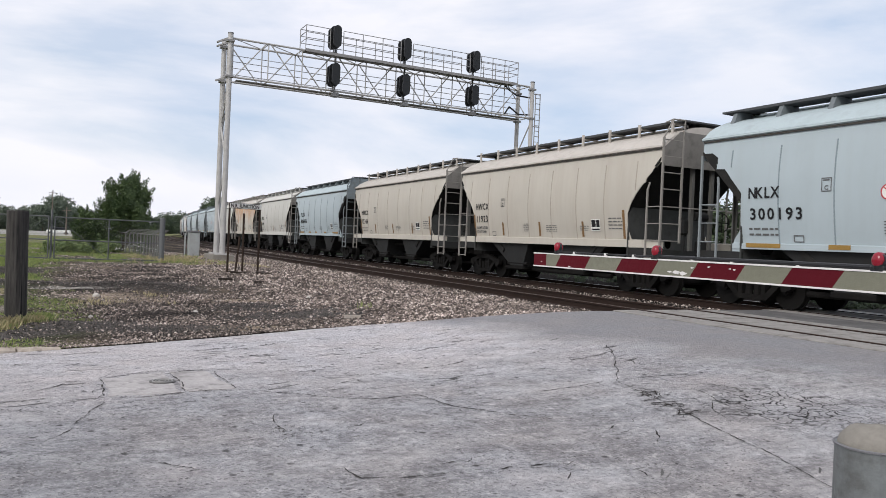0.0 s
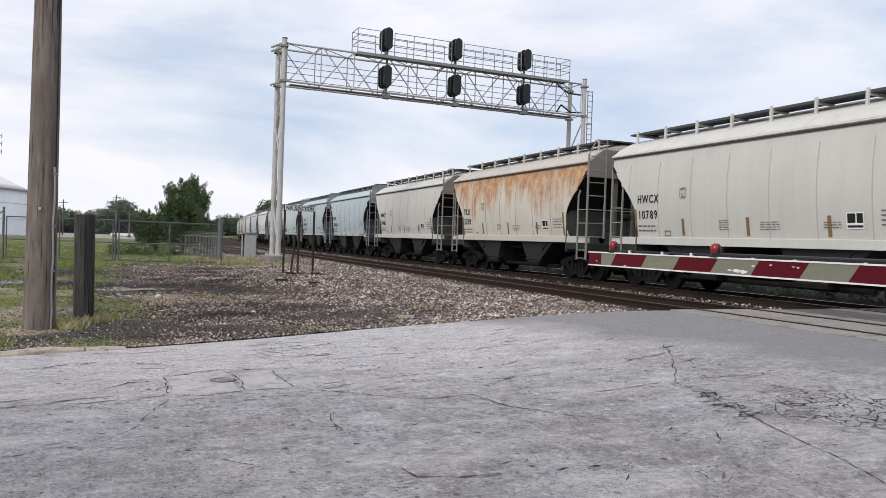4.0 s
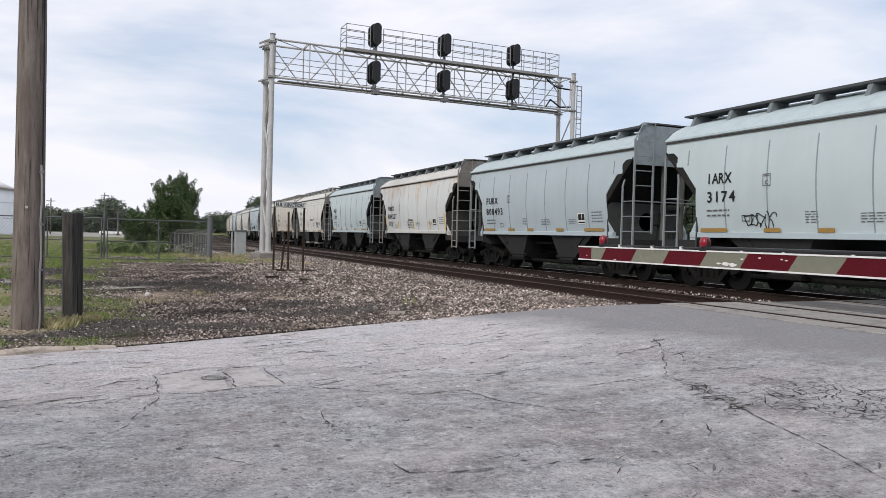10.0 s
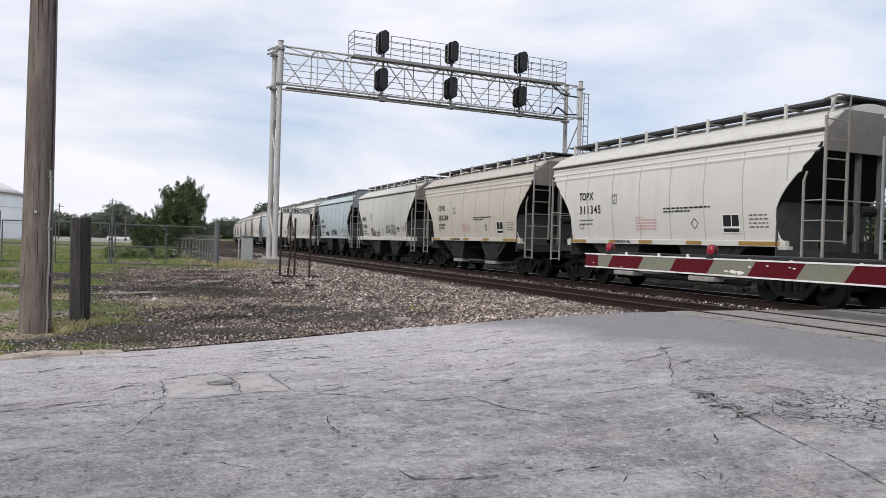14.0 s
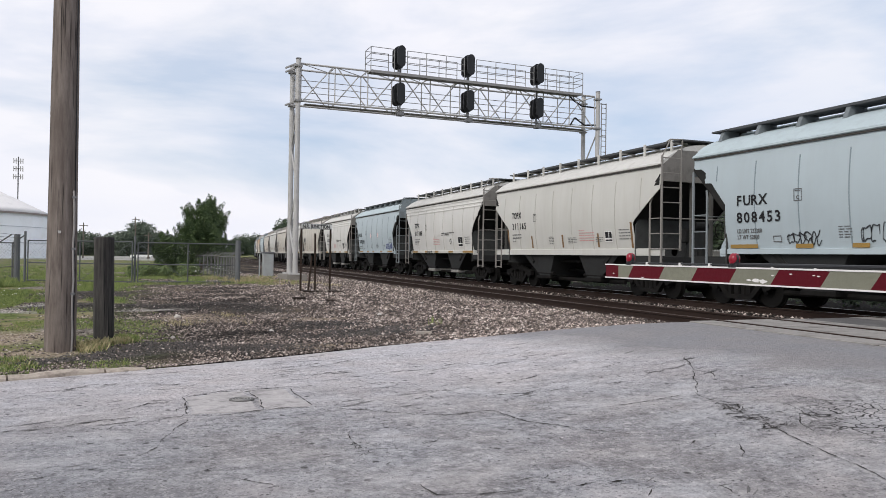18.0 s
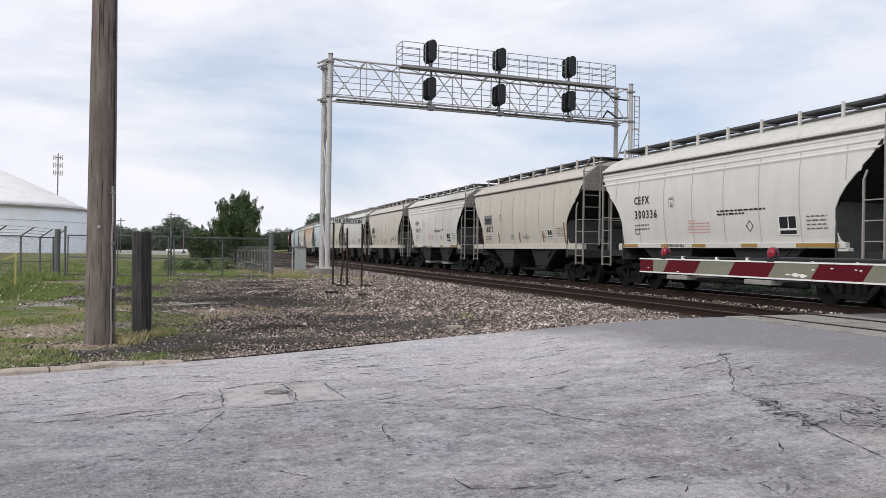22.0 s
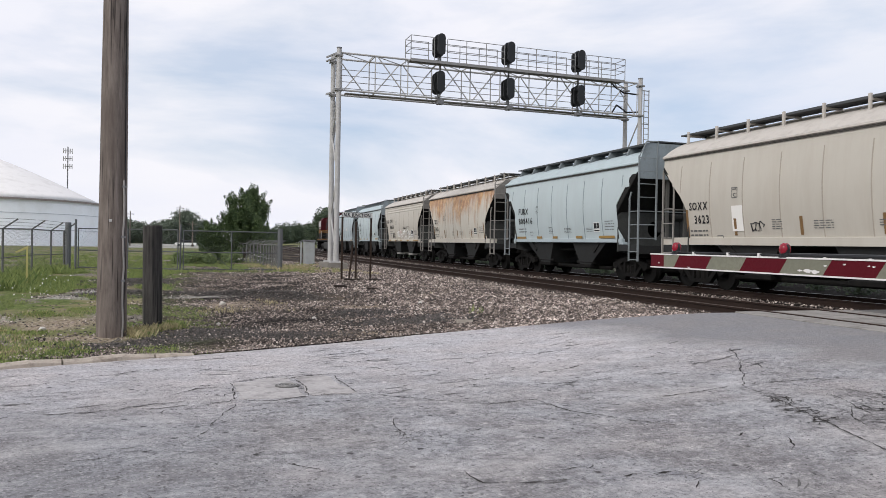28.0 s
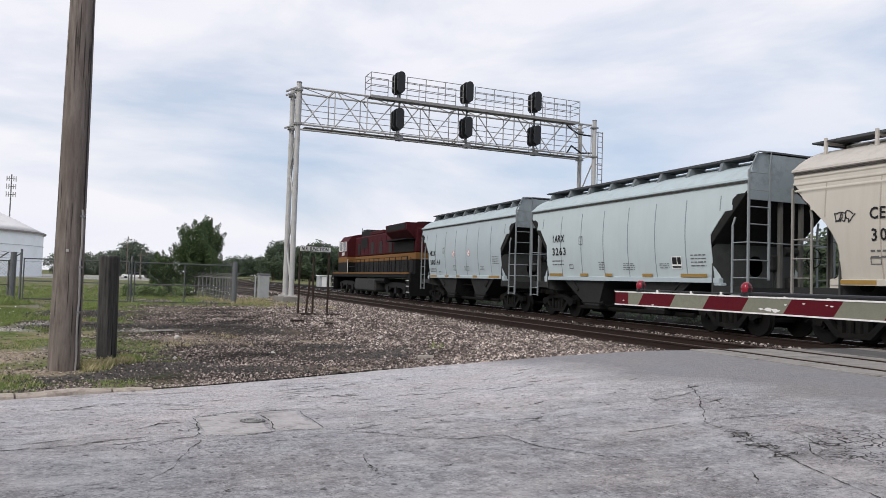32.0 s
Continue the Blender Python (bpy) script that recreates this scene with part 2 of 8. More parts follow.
M["signwhite"] = plain("white_sign_paint", (0.75, 0.75, 0.72), 0.6, var=0.08)
M["postbrown"] = plain("rusty_brown_post", (0.04, 0.028, 0.022), 0.85, var=0.3)
M["cabinet"] = plain("grey_cabinet_paint", (0.36, 0.38, 0.38), 0.5, var=0.1, grime=(0.25, 0.24, 0.22))
M["yellow"] = plain("yellow_marker_paint", (0.42, 0.38, 0.14), 0.5, var=0.15)
M["locored"] = plain("deep_red_loco_paint", (0.055, 0.007, 0.01), 0.8, var=0.25, grime=(0.06, 0.015, 0.016))
M["locoyellow"] = plain("orange_yellow_loco_paint", (0.2, 0.1, 0.032), 0.8, var=0.3, grime=(0.2, 0.09, 0.04))
M["locoblack"] = plain("black_loco_paint", (0.008, 0.008, 0.008), 0.7, var=0.2)
M["glass"] = plain("dark_cab_glass", (0.01, 0.012, 0.015), 0.08, var=0.1, bmp=0)
M["bark"] = plain("tree_bark", (0.09, 0.07, 0.05), 0.95, var=0.4, bmp=0.5)


def red_lens():
    m, n, l, b = nodes_of("red_lamp_lens")
    b.inputs["Base Color"].default_value = (0.2, 0.004, 0.016, 1)
    b.inputs["Roughness"].default_value = 0.2
    b.inputs["Emission Color"].default_value = (1, 0.05, 0.08, 1)
    b.inputs["Emission Strength"].default_value = 0.03
    return m


M["lens"] = red_lens()


def foliage(name, c0, c1):
    m, n, l, b = nodes_of(name)
    g = n.new("ShaderNodeNewGeometry")
    c = mixc(n, l, g.outputs["Random Per Island"], c0, c1)
    l.new(c, b.inputs["Base Color"])
    b.inputs["Roughness"].default_value = 0.7
    return m


M["leaf"] = foliage("cedar_leaves", (0.026, 0.052, 0.018), (0.115, 0.165, 0.055))
# greyer leaf greens, with the haze of distance mixed into the colour
M["leaffar"] = foliage("hazed_distant_leaves", (0.05, 0.07, 0.048), (0.105, 0.13, 0.085))
M["grass"] = foliage("grass_blades", (0.075, 0.13, 0.026), (0.29, 0.33, 0.1))
M["straw"] = foliage("dry_straw_blades", (0.22, 0.19, 0.09), (0.5, 0.43, 0.24))
M["flower"] = plain("white_petals", (0.8, 0.8, 0.78), 0.7, var=0.05, bmp=0)


def stone_mat():
    """Crushed stones: dark and cindery on the yard side, paler and browner beside the tracks."""
    m, n, l, b = nodes_of("crushed_ballast_stone")
    g = n.new("ShaderNodeNewGeometry")

    def scale_of(stops):
        r = n.new("ShaderNodeValToRGB")
        e = r.color_ramp.elements
        e[0].position, e[0].color = stops[0][0], (*stops[0][1], 1)
        e[1].position, e[1].color = stops[-1][0], (*stops[-1][1], 1)
        for pos, c in stops[1:-1]:
            e.new(pos).color = (*c, 1)
        l.new(g.outputs["Random Per Island"], r.inputs["Fac"])
        return r.outputs[0]
    dark = scale_of(((0.0, (0.018, 0.016, 0.015)), (0.25, (0.05, 0.042, 0.037)), (0.6, (0.15, 0.122, 0.106)), (0.84, (0.33, 0.275, 0.245)), (0.95, (0.42, 0.37, 0.335)), (1.0, (0.58, 0.53, 0.49))))
    pale = scale_of(((0.0, (0.035, 0.029, 0.025)), (0.3, (0.06, 0.048, 0.042)), (0.6, (0.17, 0.14, 0.123)), (0.85, (0.34, 0.288, 0.258)), (1.0, (0.62, 0.56, 0.52))))
    v = coords(n, l, per_object=False)
    sep = n.new("ShaderNodeSeparateXYZ")
    l.new(v, sep.inputs[0])
    k = n.new("ShaderNodeMath")
    k.operation = "MULTIPLY_ADD"
    k.inputs[1].default_value = 5.0
    l.new(noise_tex(n, l, v, 0.5, 5.0, 0.6), k.inputs[0])
    l.new(sep.outputs["X"], k.inputs[2])
    mr = n.new("ShaderNodeMapRange")
    mr.inputs["From Min"].default_value, mr.inputs["From Max"].default_value = 4.6, 8.6
    l.new(k.outputs[0], mr.inputs["Value"])
    soil = ramp(n, l, noise_tex(n, l, v, 0.75, 7.0, 0.68), 0.38, 0.56, (0.6, 0.57, 0.55, 1), (1.25, 1.22, 1.2, 1))
    l.new(mixc(n, l, 1.0, mixc(n, l, mr.outputs[0], dark, pale), soil, "MULTIPLY"), b.inputs["Base Color"])
    b.inputs["Roughness"].default_value = 0.9
    return m


M["stone"] = stone_mat()
M["cinder"] = foliage("cinder_stones", (0.012, 0.011, 0.01), (0.1, 0.086, 0.077))


def ground_mat():
    """Ballast gravel, bare dirt, cinders and grass, each where its patches lie."""
    m, n, l, b = nodes_of("gravel_and_grass_ground")
    v = coords(n, l, per_object=False)
    sep = n.new("ShaderNodeSeparateXYZ")
    l.new(v, sep.inputs[0])

    def math2(op, a, c, clamp=False):
        k = n.new("ShaderNodeMath")
        k.operation, k.use_clamp = op, clamp
        for sock, val in ((k.inputs[0], a), (k.inputs[1], c)):
            if isinstance(val, (int, float)):
                sock.default_value = val
            else:
                l.new(val, sock)
        return k.outputs[0]

    def span(val, lo, hi):
        r = n.new("ShaderNodeMapRange")
        r.inputs["From Min"].default_value, r.inputs["From Max"].default_value = lo, hi
        l.new(val, r.inputs["Value"])
        return r.outputs[0]

    def stones(scale, dark, light):
        vor = n.new("ShaderNodeTexVoronoi")
        vor.inputs["Scale"].default_value = scale
        l.new(v, vor.inputs["Vector"])
        hs = n.new("ShaderNodeSeparateColor")
        l.new(vor.outputs["Color"], hs.inputs[0])
        col = ramp(n, l, hs.outputs[0], 0.1, 1.0, dark, light)
        # gaps between the stones darkened in colour, as shade between them
        return mixc(n, l, ramp(n, l, vor.outputs["Distance"], 0.3, 0.75), col, tuple(x * 0.6 for x in dark[:3])), vor.outputs["Distance"]
    gcol, gh = stones(15.0, (0.014, 0.012, 0.011, 1), (0.13, 0.108, 0.094, 1))
    warp = noise_tex(n, l, v, 0.28, 6.0, 0.62)
    wide = noise_tex(n, l, v, 0.55, 6.0, 0.65)
    gravel = mixc(n, l, math2("MULTIPLY", ramp(n, l, warp, 0.52, 0.66), 0.75), gcol, (0.19, 0.15, 0.11))
    jit = n.new("ShaderNodeVectorMath")
    jit.operation = "MULTIPLY_ADD"
    jit.inputs[1].default_value = (1.1, 1.3, 0.0)
    nzc = n.new("ShaderNodeTexNoise")
    nzc.inputs["Scale"].default_value = 0.9
    nzc.inputs["Detail"].default_value = 7.0
    l.new(v, nzc.inputs["Vector"])
    l.new(nzc.outputs["Color"], jit.inputs[0])
    l.new(v, jit.inputs[2])
    # oily dark ballast along the tracks, blackened further to paint the train's shade
    tx = math2("SUBTRACT", sep.outputs["X"], math2("MULTIPLY", math2("MULTIPLY", sep.outputs["Y"], sep.outputs["Y"]), CURVE_HALF))
    oily = math2("MULTIPLY", span(tx, 14.2, 15.3), span(tx, 36.0, 27.0))
    gravel = mixc(n, l, math2("MULTIPLY", oily, 0.95), gravel, (0.014, 0.012, 0.011))
    fine = noise_tex(n, l, v, 9.0, 6.0, 0.75)
    turf = mixc(n, l, ramp(n, l, fine, 0.35, 0.65), (0.05, 0.075, 0.022), (0.17, 0.2, 0.07))
    turf = mixc(n, l, ramp(n, l, noise_tex(n, l, v, 0.7, 6.0, 0.6), 0.48, 0.6), turf, (0.22, 0.19, 0.11))
    bare = mixc(n, l, ramp(n, l, fine, 0.4, 0.6), (0.1, 0.085, 0.07), (0.3, 0.27, 0.23))
    turf = mixc(n, l, ramp(n, l, noise_tex(n, l, v, 0.42, 6.0, 0.62), 0.55, 0.6), turf, bare)
    edge = math2("ADD", sep.outputs["X"], math2("MULTIPLY", noise_tex(n, l, v, 0.4, 6.0, 0.65), 7.0))
    near = span(edge, 4.6, 2.6)
    far = math2("MULTIPLY", span(sep.outputs["Y"], 30.0, 34.0), span(edge, 9.2, 7.6))
    beyond = span(edge, 33.0, 38.0)
    mask = math2("MAXIMUM", math2("MAXIMUM", near, far), beyond)
    soil = mixc(n, l, mask, gravel, turf)
    speck = ramp(n, l, noise_tex(n, l, v, 16.0, 5.0, 0.75), 0.42, 0.62)
    tones = (mixc(n, l, speck, (0.17, 0.13, 0.095), (0.46, 0.385, 0.3)), mixc(n, l, speck, (0.02, 0.018, 0.017), (0.075, 0.066, 0.06)), mixc(n, l, speck, (0.13, 0.12, 0.108), (0.55, 0.52, 0.48)))
    for cx, cy, rx, ry, tone in PATCHES:
        sc = n.new("ShaderNodeMapping")
        sc.inputs["Location"].default_value = (-(cx + 0.55) / rx, -(cy + 0.65) / ry, 0)
        sc.inputs["Scale"].default_value = (1 / rx, 1 / ry, 0)
        l.new(jit.outputs[0], sc.inputs["Vector"])
        ln = n.new("ShaderNodeVectorMath")
        ln.operation = "LENGTH"
        l.new(sc.outputs[0], ln.inputs[0])
        soil = mixc(n, l, math2("MULTIPLY", span(ln.outputs["Value"], 1.5, 0.6), 0.9), soil, tones[tone])
    l.new(soil, b.inputs["Base Color"])
    b.inputs["Roughness"].default_value = 0.95
    b.inputs["Specular IOR Level"].default_value = 0.05
    bump(n, l, b, gh, 0.8, 0.04)
    return m


CURVE_HALF = 0.5 / 1422.0
# cinder spills (1), dry tan dirt (0) and pale limestone grit (2) on the ground: centre and half widths
PATCHES = [(-0.6, 20.9, 1.6, 0.8, 1), (-1.7, 21.6, 1.0, 0.9, 1), (1.5, 20.9, 1.7, 1.0, 1), (2.9, 20.0, 0.9, 0.6, 1), (-1.4, 25.5, 1.3, 1.7, 1), (-0.5, 12.2, 0.9, 0.5, 1),
           (0.5, 13.0, 0.9, 0.7, 1), (2.0, 12.7, 1.0, 0.4, 1), (4.4, 14.4, 1.2, 0.5, 1), (3.8, 15.9, 0.7, 0.5, 1),
           (1.1, 18.5, 0.7, 0.6, 0), (1.8, 17.6, 0.6, 0.6, 0), (3.1, 12.6, 0.7, 0.3, 0), (6.4, 19.3, 0.5, 0.7, 0), (-2.1, 15.0, 0.9, 0.9, 0), (6.3, 27.5, 1.4, 2.6, 0), (4.0, 17.4, 0.8, 0.4, 0), (-1.4, 12.9, 0.7, 0.4, 0),
           (-2.8, 20.4, 0.5, 0.5, 2), (-2.3, 22.2, 0.5, 0.8, 2), (0.3, 20.0, 0.8, 0.2, 2), (-3.6, 15.6, 0.6, 0.8, 2)]


def road_mat():
    """Old concrete road that turns to smoother asphalt towards the rails: stains, scuffs, grit, cracks."""
    m, n, l, b = nodes_of("worn_road_surface")
    v = coords(n, l, per_object=False)
    tc = n.new("ShaderNodeTexCoord")
    sep = n.new("ShaderNodeSeparateXYZ")
    l.new(tc.outputs["Object"], sep.inputs[0])
    big = noise_tex(n, l, v, 0.3, 5.0, 0.6)
    mid = noise_tex(n, l, v, 1.8, 8.0, 0.72)
    grit = noise_tex(n, l, v, 42.0, 5.0, 0.8)
    pits = noise_tex(n, l, v, 17.0, 5.0, 0.7)
    mp = n.new("ShaderNodeMapping")
    mp.inputs["Rotation"].default_value = (0, 0, radians(-16))
    mp.inputs["Scale"].default_value = (0.85, 1.9, 1)
    l.new(tc.outputs["Object"], mp.inputs["Vector"])
    scuff = noise_tex(n, l, mp.outputs[0], 1.7, 8.0, 0.75)
    scuff2 = noise_tex(n, l, mp.outputs[0], 6.0, 6.0, 0.75)
    c = mixc(n, l, ramp(n, l, big, 0.35, 0.65), (0.345, 0.341, 0.346), (0.45, 0.441, 0.434))
    c = mixc(n, l, ramp(n, l, mid, 0.42, 0.72), c, (0.2, 0.196, 0.2))
    c = mixc(n, l, ramp(n, l, scuff, 0.42, 0.26), c, (0.46, 0.448, 0.438))
    mott = noise_tex(n, l, v, 8.0, 6.0, 0.7)
    c = mixc(n, l, ramp(n, l, mott, 0.5, 0.66), c, (0.17, 0.166, 0.168))
    c = mixc(n, l, ramp(n, l, mott, 0.42, 0.34), c, (0.52, 0.508, 0.498))
    c = mixc(n, l, ramp(n, l, noise_tex(n, l, v, 1.1, 6.0, 0.65), 0.54, 0.68), c, (0.42, 0.4, 0.392))
    # darker, smoother traffic film on the near lane
    film_d = n.new("ShaderNodeVectorMath")
    film_d.operation = "DISTANCE"
    film_d.inputs[1].default_value = (-3.2, 3.6, -0.33)
    l.new(v, film_d.inputs[0])
    film_m = n.new("ShaderNodeMath")
    film_m.operation = "MULTIPLY_ADD"
    film_m.inputs[1].default_value = 5.0
    l.new(noise_tex(n, l, mp.outputs[0], 0.7, 5.0, 0.65), film_m.inputs[0])
    l.new(film_d.outputs["Value"], film_m.inputs[2])
    film_r = n.new("ShaderNodeMapRange")
    film_r.inputs["From Min"].default_value, film_r.inputs["From Max"].default_value = 7.6, 5.6
    film_r.inputs["To Max"].default_value = 0.55
    l.new(film_m.outputs[0], film_r.inputs["Value"])
    c = mixc(n, l, film_r.outputs[0], c, (0.2, 0.199, 0.205))
    # the bleached crown of the road towards the gravel
    crown = n.new("ShaderNodeMath")
    crown.operation = "MULTIPLY_ADD"
    crown.inputs[1].default_value = 4.0
    l.new(noise_tex(n, l, mp.outputs[0], 0.8, 6.0, 0.7), crown.inputs[0])
    l.new(sep.outputs["Y"], crown.inputs[2])
    bleach = n.new("ShaderNodeMapRange")
    bleach.inputs["From Min"].default_value, bleach.inputs["From Max"].default_value = 8.6, 11.2
    bleach.inputs["To Max"].default_value = 0.7
    l.new(crown.outputs[0], bleach.inputs["Value"])
    c = mixc(n, l, bleach.outputs[0], c, (0.58, 0.555, 0.55))
    # asphalt near the rails
    jit = n.new("ShaderNodeMath")
    jit.operation = "MULTIPLY_ADD"
    jit.inputs[1].default_value = 3.0
    l.new(noise_tex(n, l, v, 0.6, 5.0, 0.6), jit.inputs[0])
    l.new(sep.outputs["X"], jit.inputs[2])
    slope = n.new("ShaderNodeMath")
    slope.operation = "MULTIPLY_ADD"
    slope.inputs[1].default_value = 0.32
    l.new(sep.outputs["Y"], slope.inputs[0])
    l.new(jit.outputs[0], slope.inputs[2])
    asp = n.new("ShaderNodeMapRange")
    asp.inputs["From Min"].default_value, asp.inputs["From Max"].default_value = 10.6, 12.0
    l.new(slope.outputs[0], asp.inputs["Value"])
    c = mixc(n, l, asp.outputs[0], c, mixc(n, l, mid, (0.225, 0.22, 0.223), (0.3, 0.293, 0.292)))
    rough_part = n.new("ShaderNodeMath")
    rough_part.operation = "SUBTRACT"
    rough_part.inputs[0].default_value = 1.0
    l.new(asp.outputs[0], rough_part.inputs[1])
    def over(fac, col, amount=1.0):
        k = n.new("ShaderNodeMath")
        k.operation = "MULTIPLY"
        l.new(fac, k.inputs[0])
        l.new(rough_part.outputs[0], k.inputs[1])
        k2 = n.new("ShaderNodeMath")
        k2.operation = "MULTIPLY"
        k2.inputs[1].default_value = amount
        l.new(k.outputs[0], k2.inputs[0])
        return mixc(n, l, k2.outputs[0], c, col)
    chip = n.new("ShaderNodeTexVoronoi")
    chip.inputs["Scale"].default_value = 62.0
    l.new(v, chip.inputs["Vector"])
    cs = n.new("ShaderNodeSeparateColor")
    l.new(chip.outputs["Color"], cs.inputs[0])
    c = over(ramp(n, l, cs.outputs[0], 0.7, 0.98), (0.11, 0.107, 0.106), 0.55)
    c = over(ramp(n, l, cs.outputs[1], 0.72, 0.98), (0.56, 0.54, 0.52), 0.4)
    c = over(ramp(n, l, scuff, 0.6, 0.68), (0.1, 0.096, 0.097), 0.4)
    c = over(ramp(n, l, scuff2, 0.62, 0.68), (0.08, 0.076, 0.077), 0.4)
    c = over(ramp(n, l, pits, 0.61, 0.68), (0.05, 0.047, 0.047), 0.8)
    for pscale, amount in ((5.0, 0.85), (11.0, 0.7), (19.0, 0.6)):
        pock = n.new("ShaderNodeTexVoronoi")
        pock.inputs["Scale"].default_value = pscale
        l.new(v, pock.inputs["Vector"])
        ps = n.new("ShaderNodeSeparateColor")
        l.new(pock.outputs["Color"], ps.inputs[0])
        hole = mixc(n, l, 1.0, ramp(n, l, pock.outputs["Distance"], 0.16, 0.1), ramp(n, l, ps.outputs[0], 0.62, 0.66), "MULTIPLY")
        c = over(hole, (0.045, 0.042, 0.042), amount)
    worn = ramp(n, l, noise_tex(n, l, mp.outputs[0], 0.9, 5.0, 0.65), 0.5, 0.62)
    c = over(worn, (0.52, 0.508, 0.498), 0.5)
    c = mixc(n, l, ramp(n, l, grit, 0.55, 0.66), c, (0.085, 0.082, 0.082))
    c = mixc(n, l, ramp(n, l, grit, 0.42, 0.3), c, (0.46, 0.45, 0.44))
    nz = n.new("ShaderNodeTexNoise")
    nz.inputs["Scale"].default_value = 3.0
    nz.inputs["Detail"].default_value = 6.0
    l.new(v, nz.inputs["Vector"])
    wv = n.new("ShaderNodeVectorMath")
    wv.operation = "MULTIPLY_ADD"
    wv.inputs[1].default_value = (0.45, 0.45, 0.0)
    l.new(nz.outputs["Color"], wv.inputs[0])
    l.new(v, wv.inputs[2])
    # block cracking in one failed area
    vor = n.new("ShaderNodeTexVoronoi")
    vor.feature = "DISTANCE_TO_EDGE"
    vor.inputs["Scale"].default_value = 6.4
    l.new(wv.outputs[0], vor.inputs["Vector"])
    net = ramp(n, l, vor.outputs["Distance"], 0.02, 0.05, (1, 1, 1, 1), (0, 0, 0, 1))
    dist = n.new("ShaderNodeVectorMath")
    dist.operation = "DISTANCE"
    dist.inputs[1].default_value = (6.3, 4.72, -0.2)
    l.new(v, dist.inputs[0])
    near = ramp(n, l, dist.outputs["Value"], 0.5, 1.05, (1, 1, 1, 1), (0, 0, 0, 1))
    broken = mixc(n, l, 1.0, near, ramp(n, l, mid, 0.3, 0.45), "MULTIPLY")
    c = mixc(n, l, mixc(n, l, 1.0, net, broken, "MULTIPLY"), c, (0.02, 0.018, 0.017))
    # bluish and pinkish mottling, then blotches at arm's length
    hue = noise_tex(n, l, v, 0.9, 4.0, 0.6)
    c = mixc(n, l, 1.0, c, ramp(n, l, hue, 0.38, 0.62, (0.985, 1.0, 1.04, 1), (1.02, 0.998, 1.005, 1)), "MULTIPLY")
    blot = noise_tex(n, l, coords(n, l, (0.7, 1.5, 1.0), False), 3.2, 10.0, 0.76)
    c = mixc(n, l, rough_part.outputs[0], c, mixc(n, l, 1.0, c, ramp(n, l, blot, 0.36, 0.64, (0.92, 0.92, 0.93, 1), (1.24, 1.235, 1.235, 1)), "MULTIPLY"))
    grain = noise_tex(n, l, v, 21.0, 7.0, 0.82)
    c = mixc(n, l, 1.0, c, ramp(n, l, grain, 0.38, 0.62, (0.78, 0.78, 0.79, 1), (1.24, 1.235, 1.23, 1)), "MULTIPLY")
    l.new(c, b.inputs["Base Color"])
    b.inputs["Roughness"].default_value = 0.85
    hgt = mixc(n, l, 0.5, grit, pits)
    b.inputs["Specular IOR Level"].default_value = 0.25
    bump(n, l, b, hgt, 1.0, 0.04)
    return m


M["ground"] = ground_mat()
M["road"] = road_mat()
M["asphalt"] = plain("grey_asphalt_apron", (0.12, 0.117, 0.117), 0.9, var=0.2, scale=0.8, fine=60, bmp=0.3, grime=(0.24, 0.23, 0.22))


# near-black copy of the asphalt, its colour standing for shade under the train
M["asphalt_dark"] = plain("train_shaded_asphalt", (0.022, 0.021, 0.02), 0.9, var=0.25, scale=0.8, fine=60, bmp=0.3, grime=(0.025, 0.024, 0.023))
M["lot"] = plain("pale_gravel_lot", (0.34, 0.33, 0.31), 0.95, var=0.25, scale=0.06, fine=0.5, bmp=0, grime=(0.16, 0.18, 0.1))
# ---- mesh helpers ----
MESH = {}


def sm(u):
    u = min(1.0, max(0.0, u))
    return u * u * (3 - 2 * u)


def finish(bm, name, material, smooth=False):
    bmesh.ops.recalc_face_normals(bm, faces=bm.faces)
    me = bpy.data.meshes.new(name)
    bm.to_mesh(me)
    bm.free()
    if smooth:
        for f in me.polygons:
            f.use_smooth = True
    me.materials.append(material)
    return me


def part(name, bm, material, parent, label="", smooth=False):
    me = bm if isinstance(bm, bpy.types.Mesh) else finish(bm, name, material, smooth)
    ob = new(name, me)
    if parent is not None:
        ob.parent = parent
    if label:
        tagged(ob, label=label)
    return ob


def cached(key, build, material, smooth=False):
    if key not in MESH:
        MESH[key] = finish(build(), key[0], material, smooth)
    return MESH[key]


def empty(name, m=None, **tags):
    ob = new(name)
    ob.empty_display_size = 0.2
    if m is not None:
        ob.matrix_world = m
    return tagged(ob, **tags)


def box(bm, x0, x1, y0, y1, z0, z1, bevel=0.0):
    r = bmesh.ops.create_cube(bm, size=1.0)
    vs = r["verts"]
    for v in vs:
        v.co = Vector(((x0 + x1) / 2 + v.co.x * (x1 - x0), (y0 + y1) / 2 + v.co.y * (y1 - y0), (z0 + z1) / 2 + v.co.z * (z1 - z0)))
    if bevel:
        es = list({e for v in vs for e in v.link_edges})
        bmesh.ops.bevel(bm, geom=es, offset=bevel, segments=1, affect="EDGES")
    return bm


def boxed(*a, bevel=0.0):
    return box(bmesh.new(), *a, bevel=bevel)


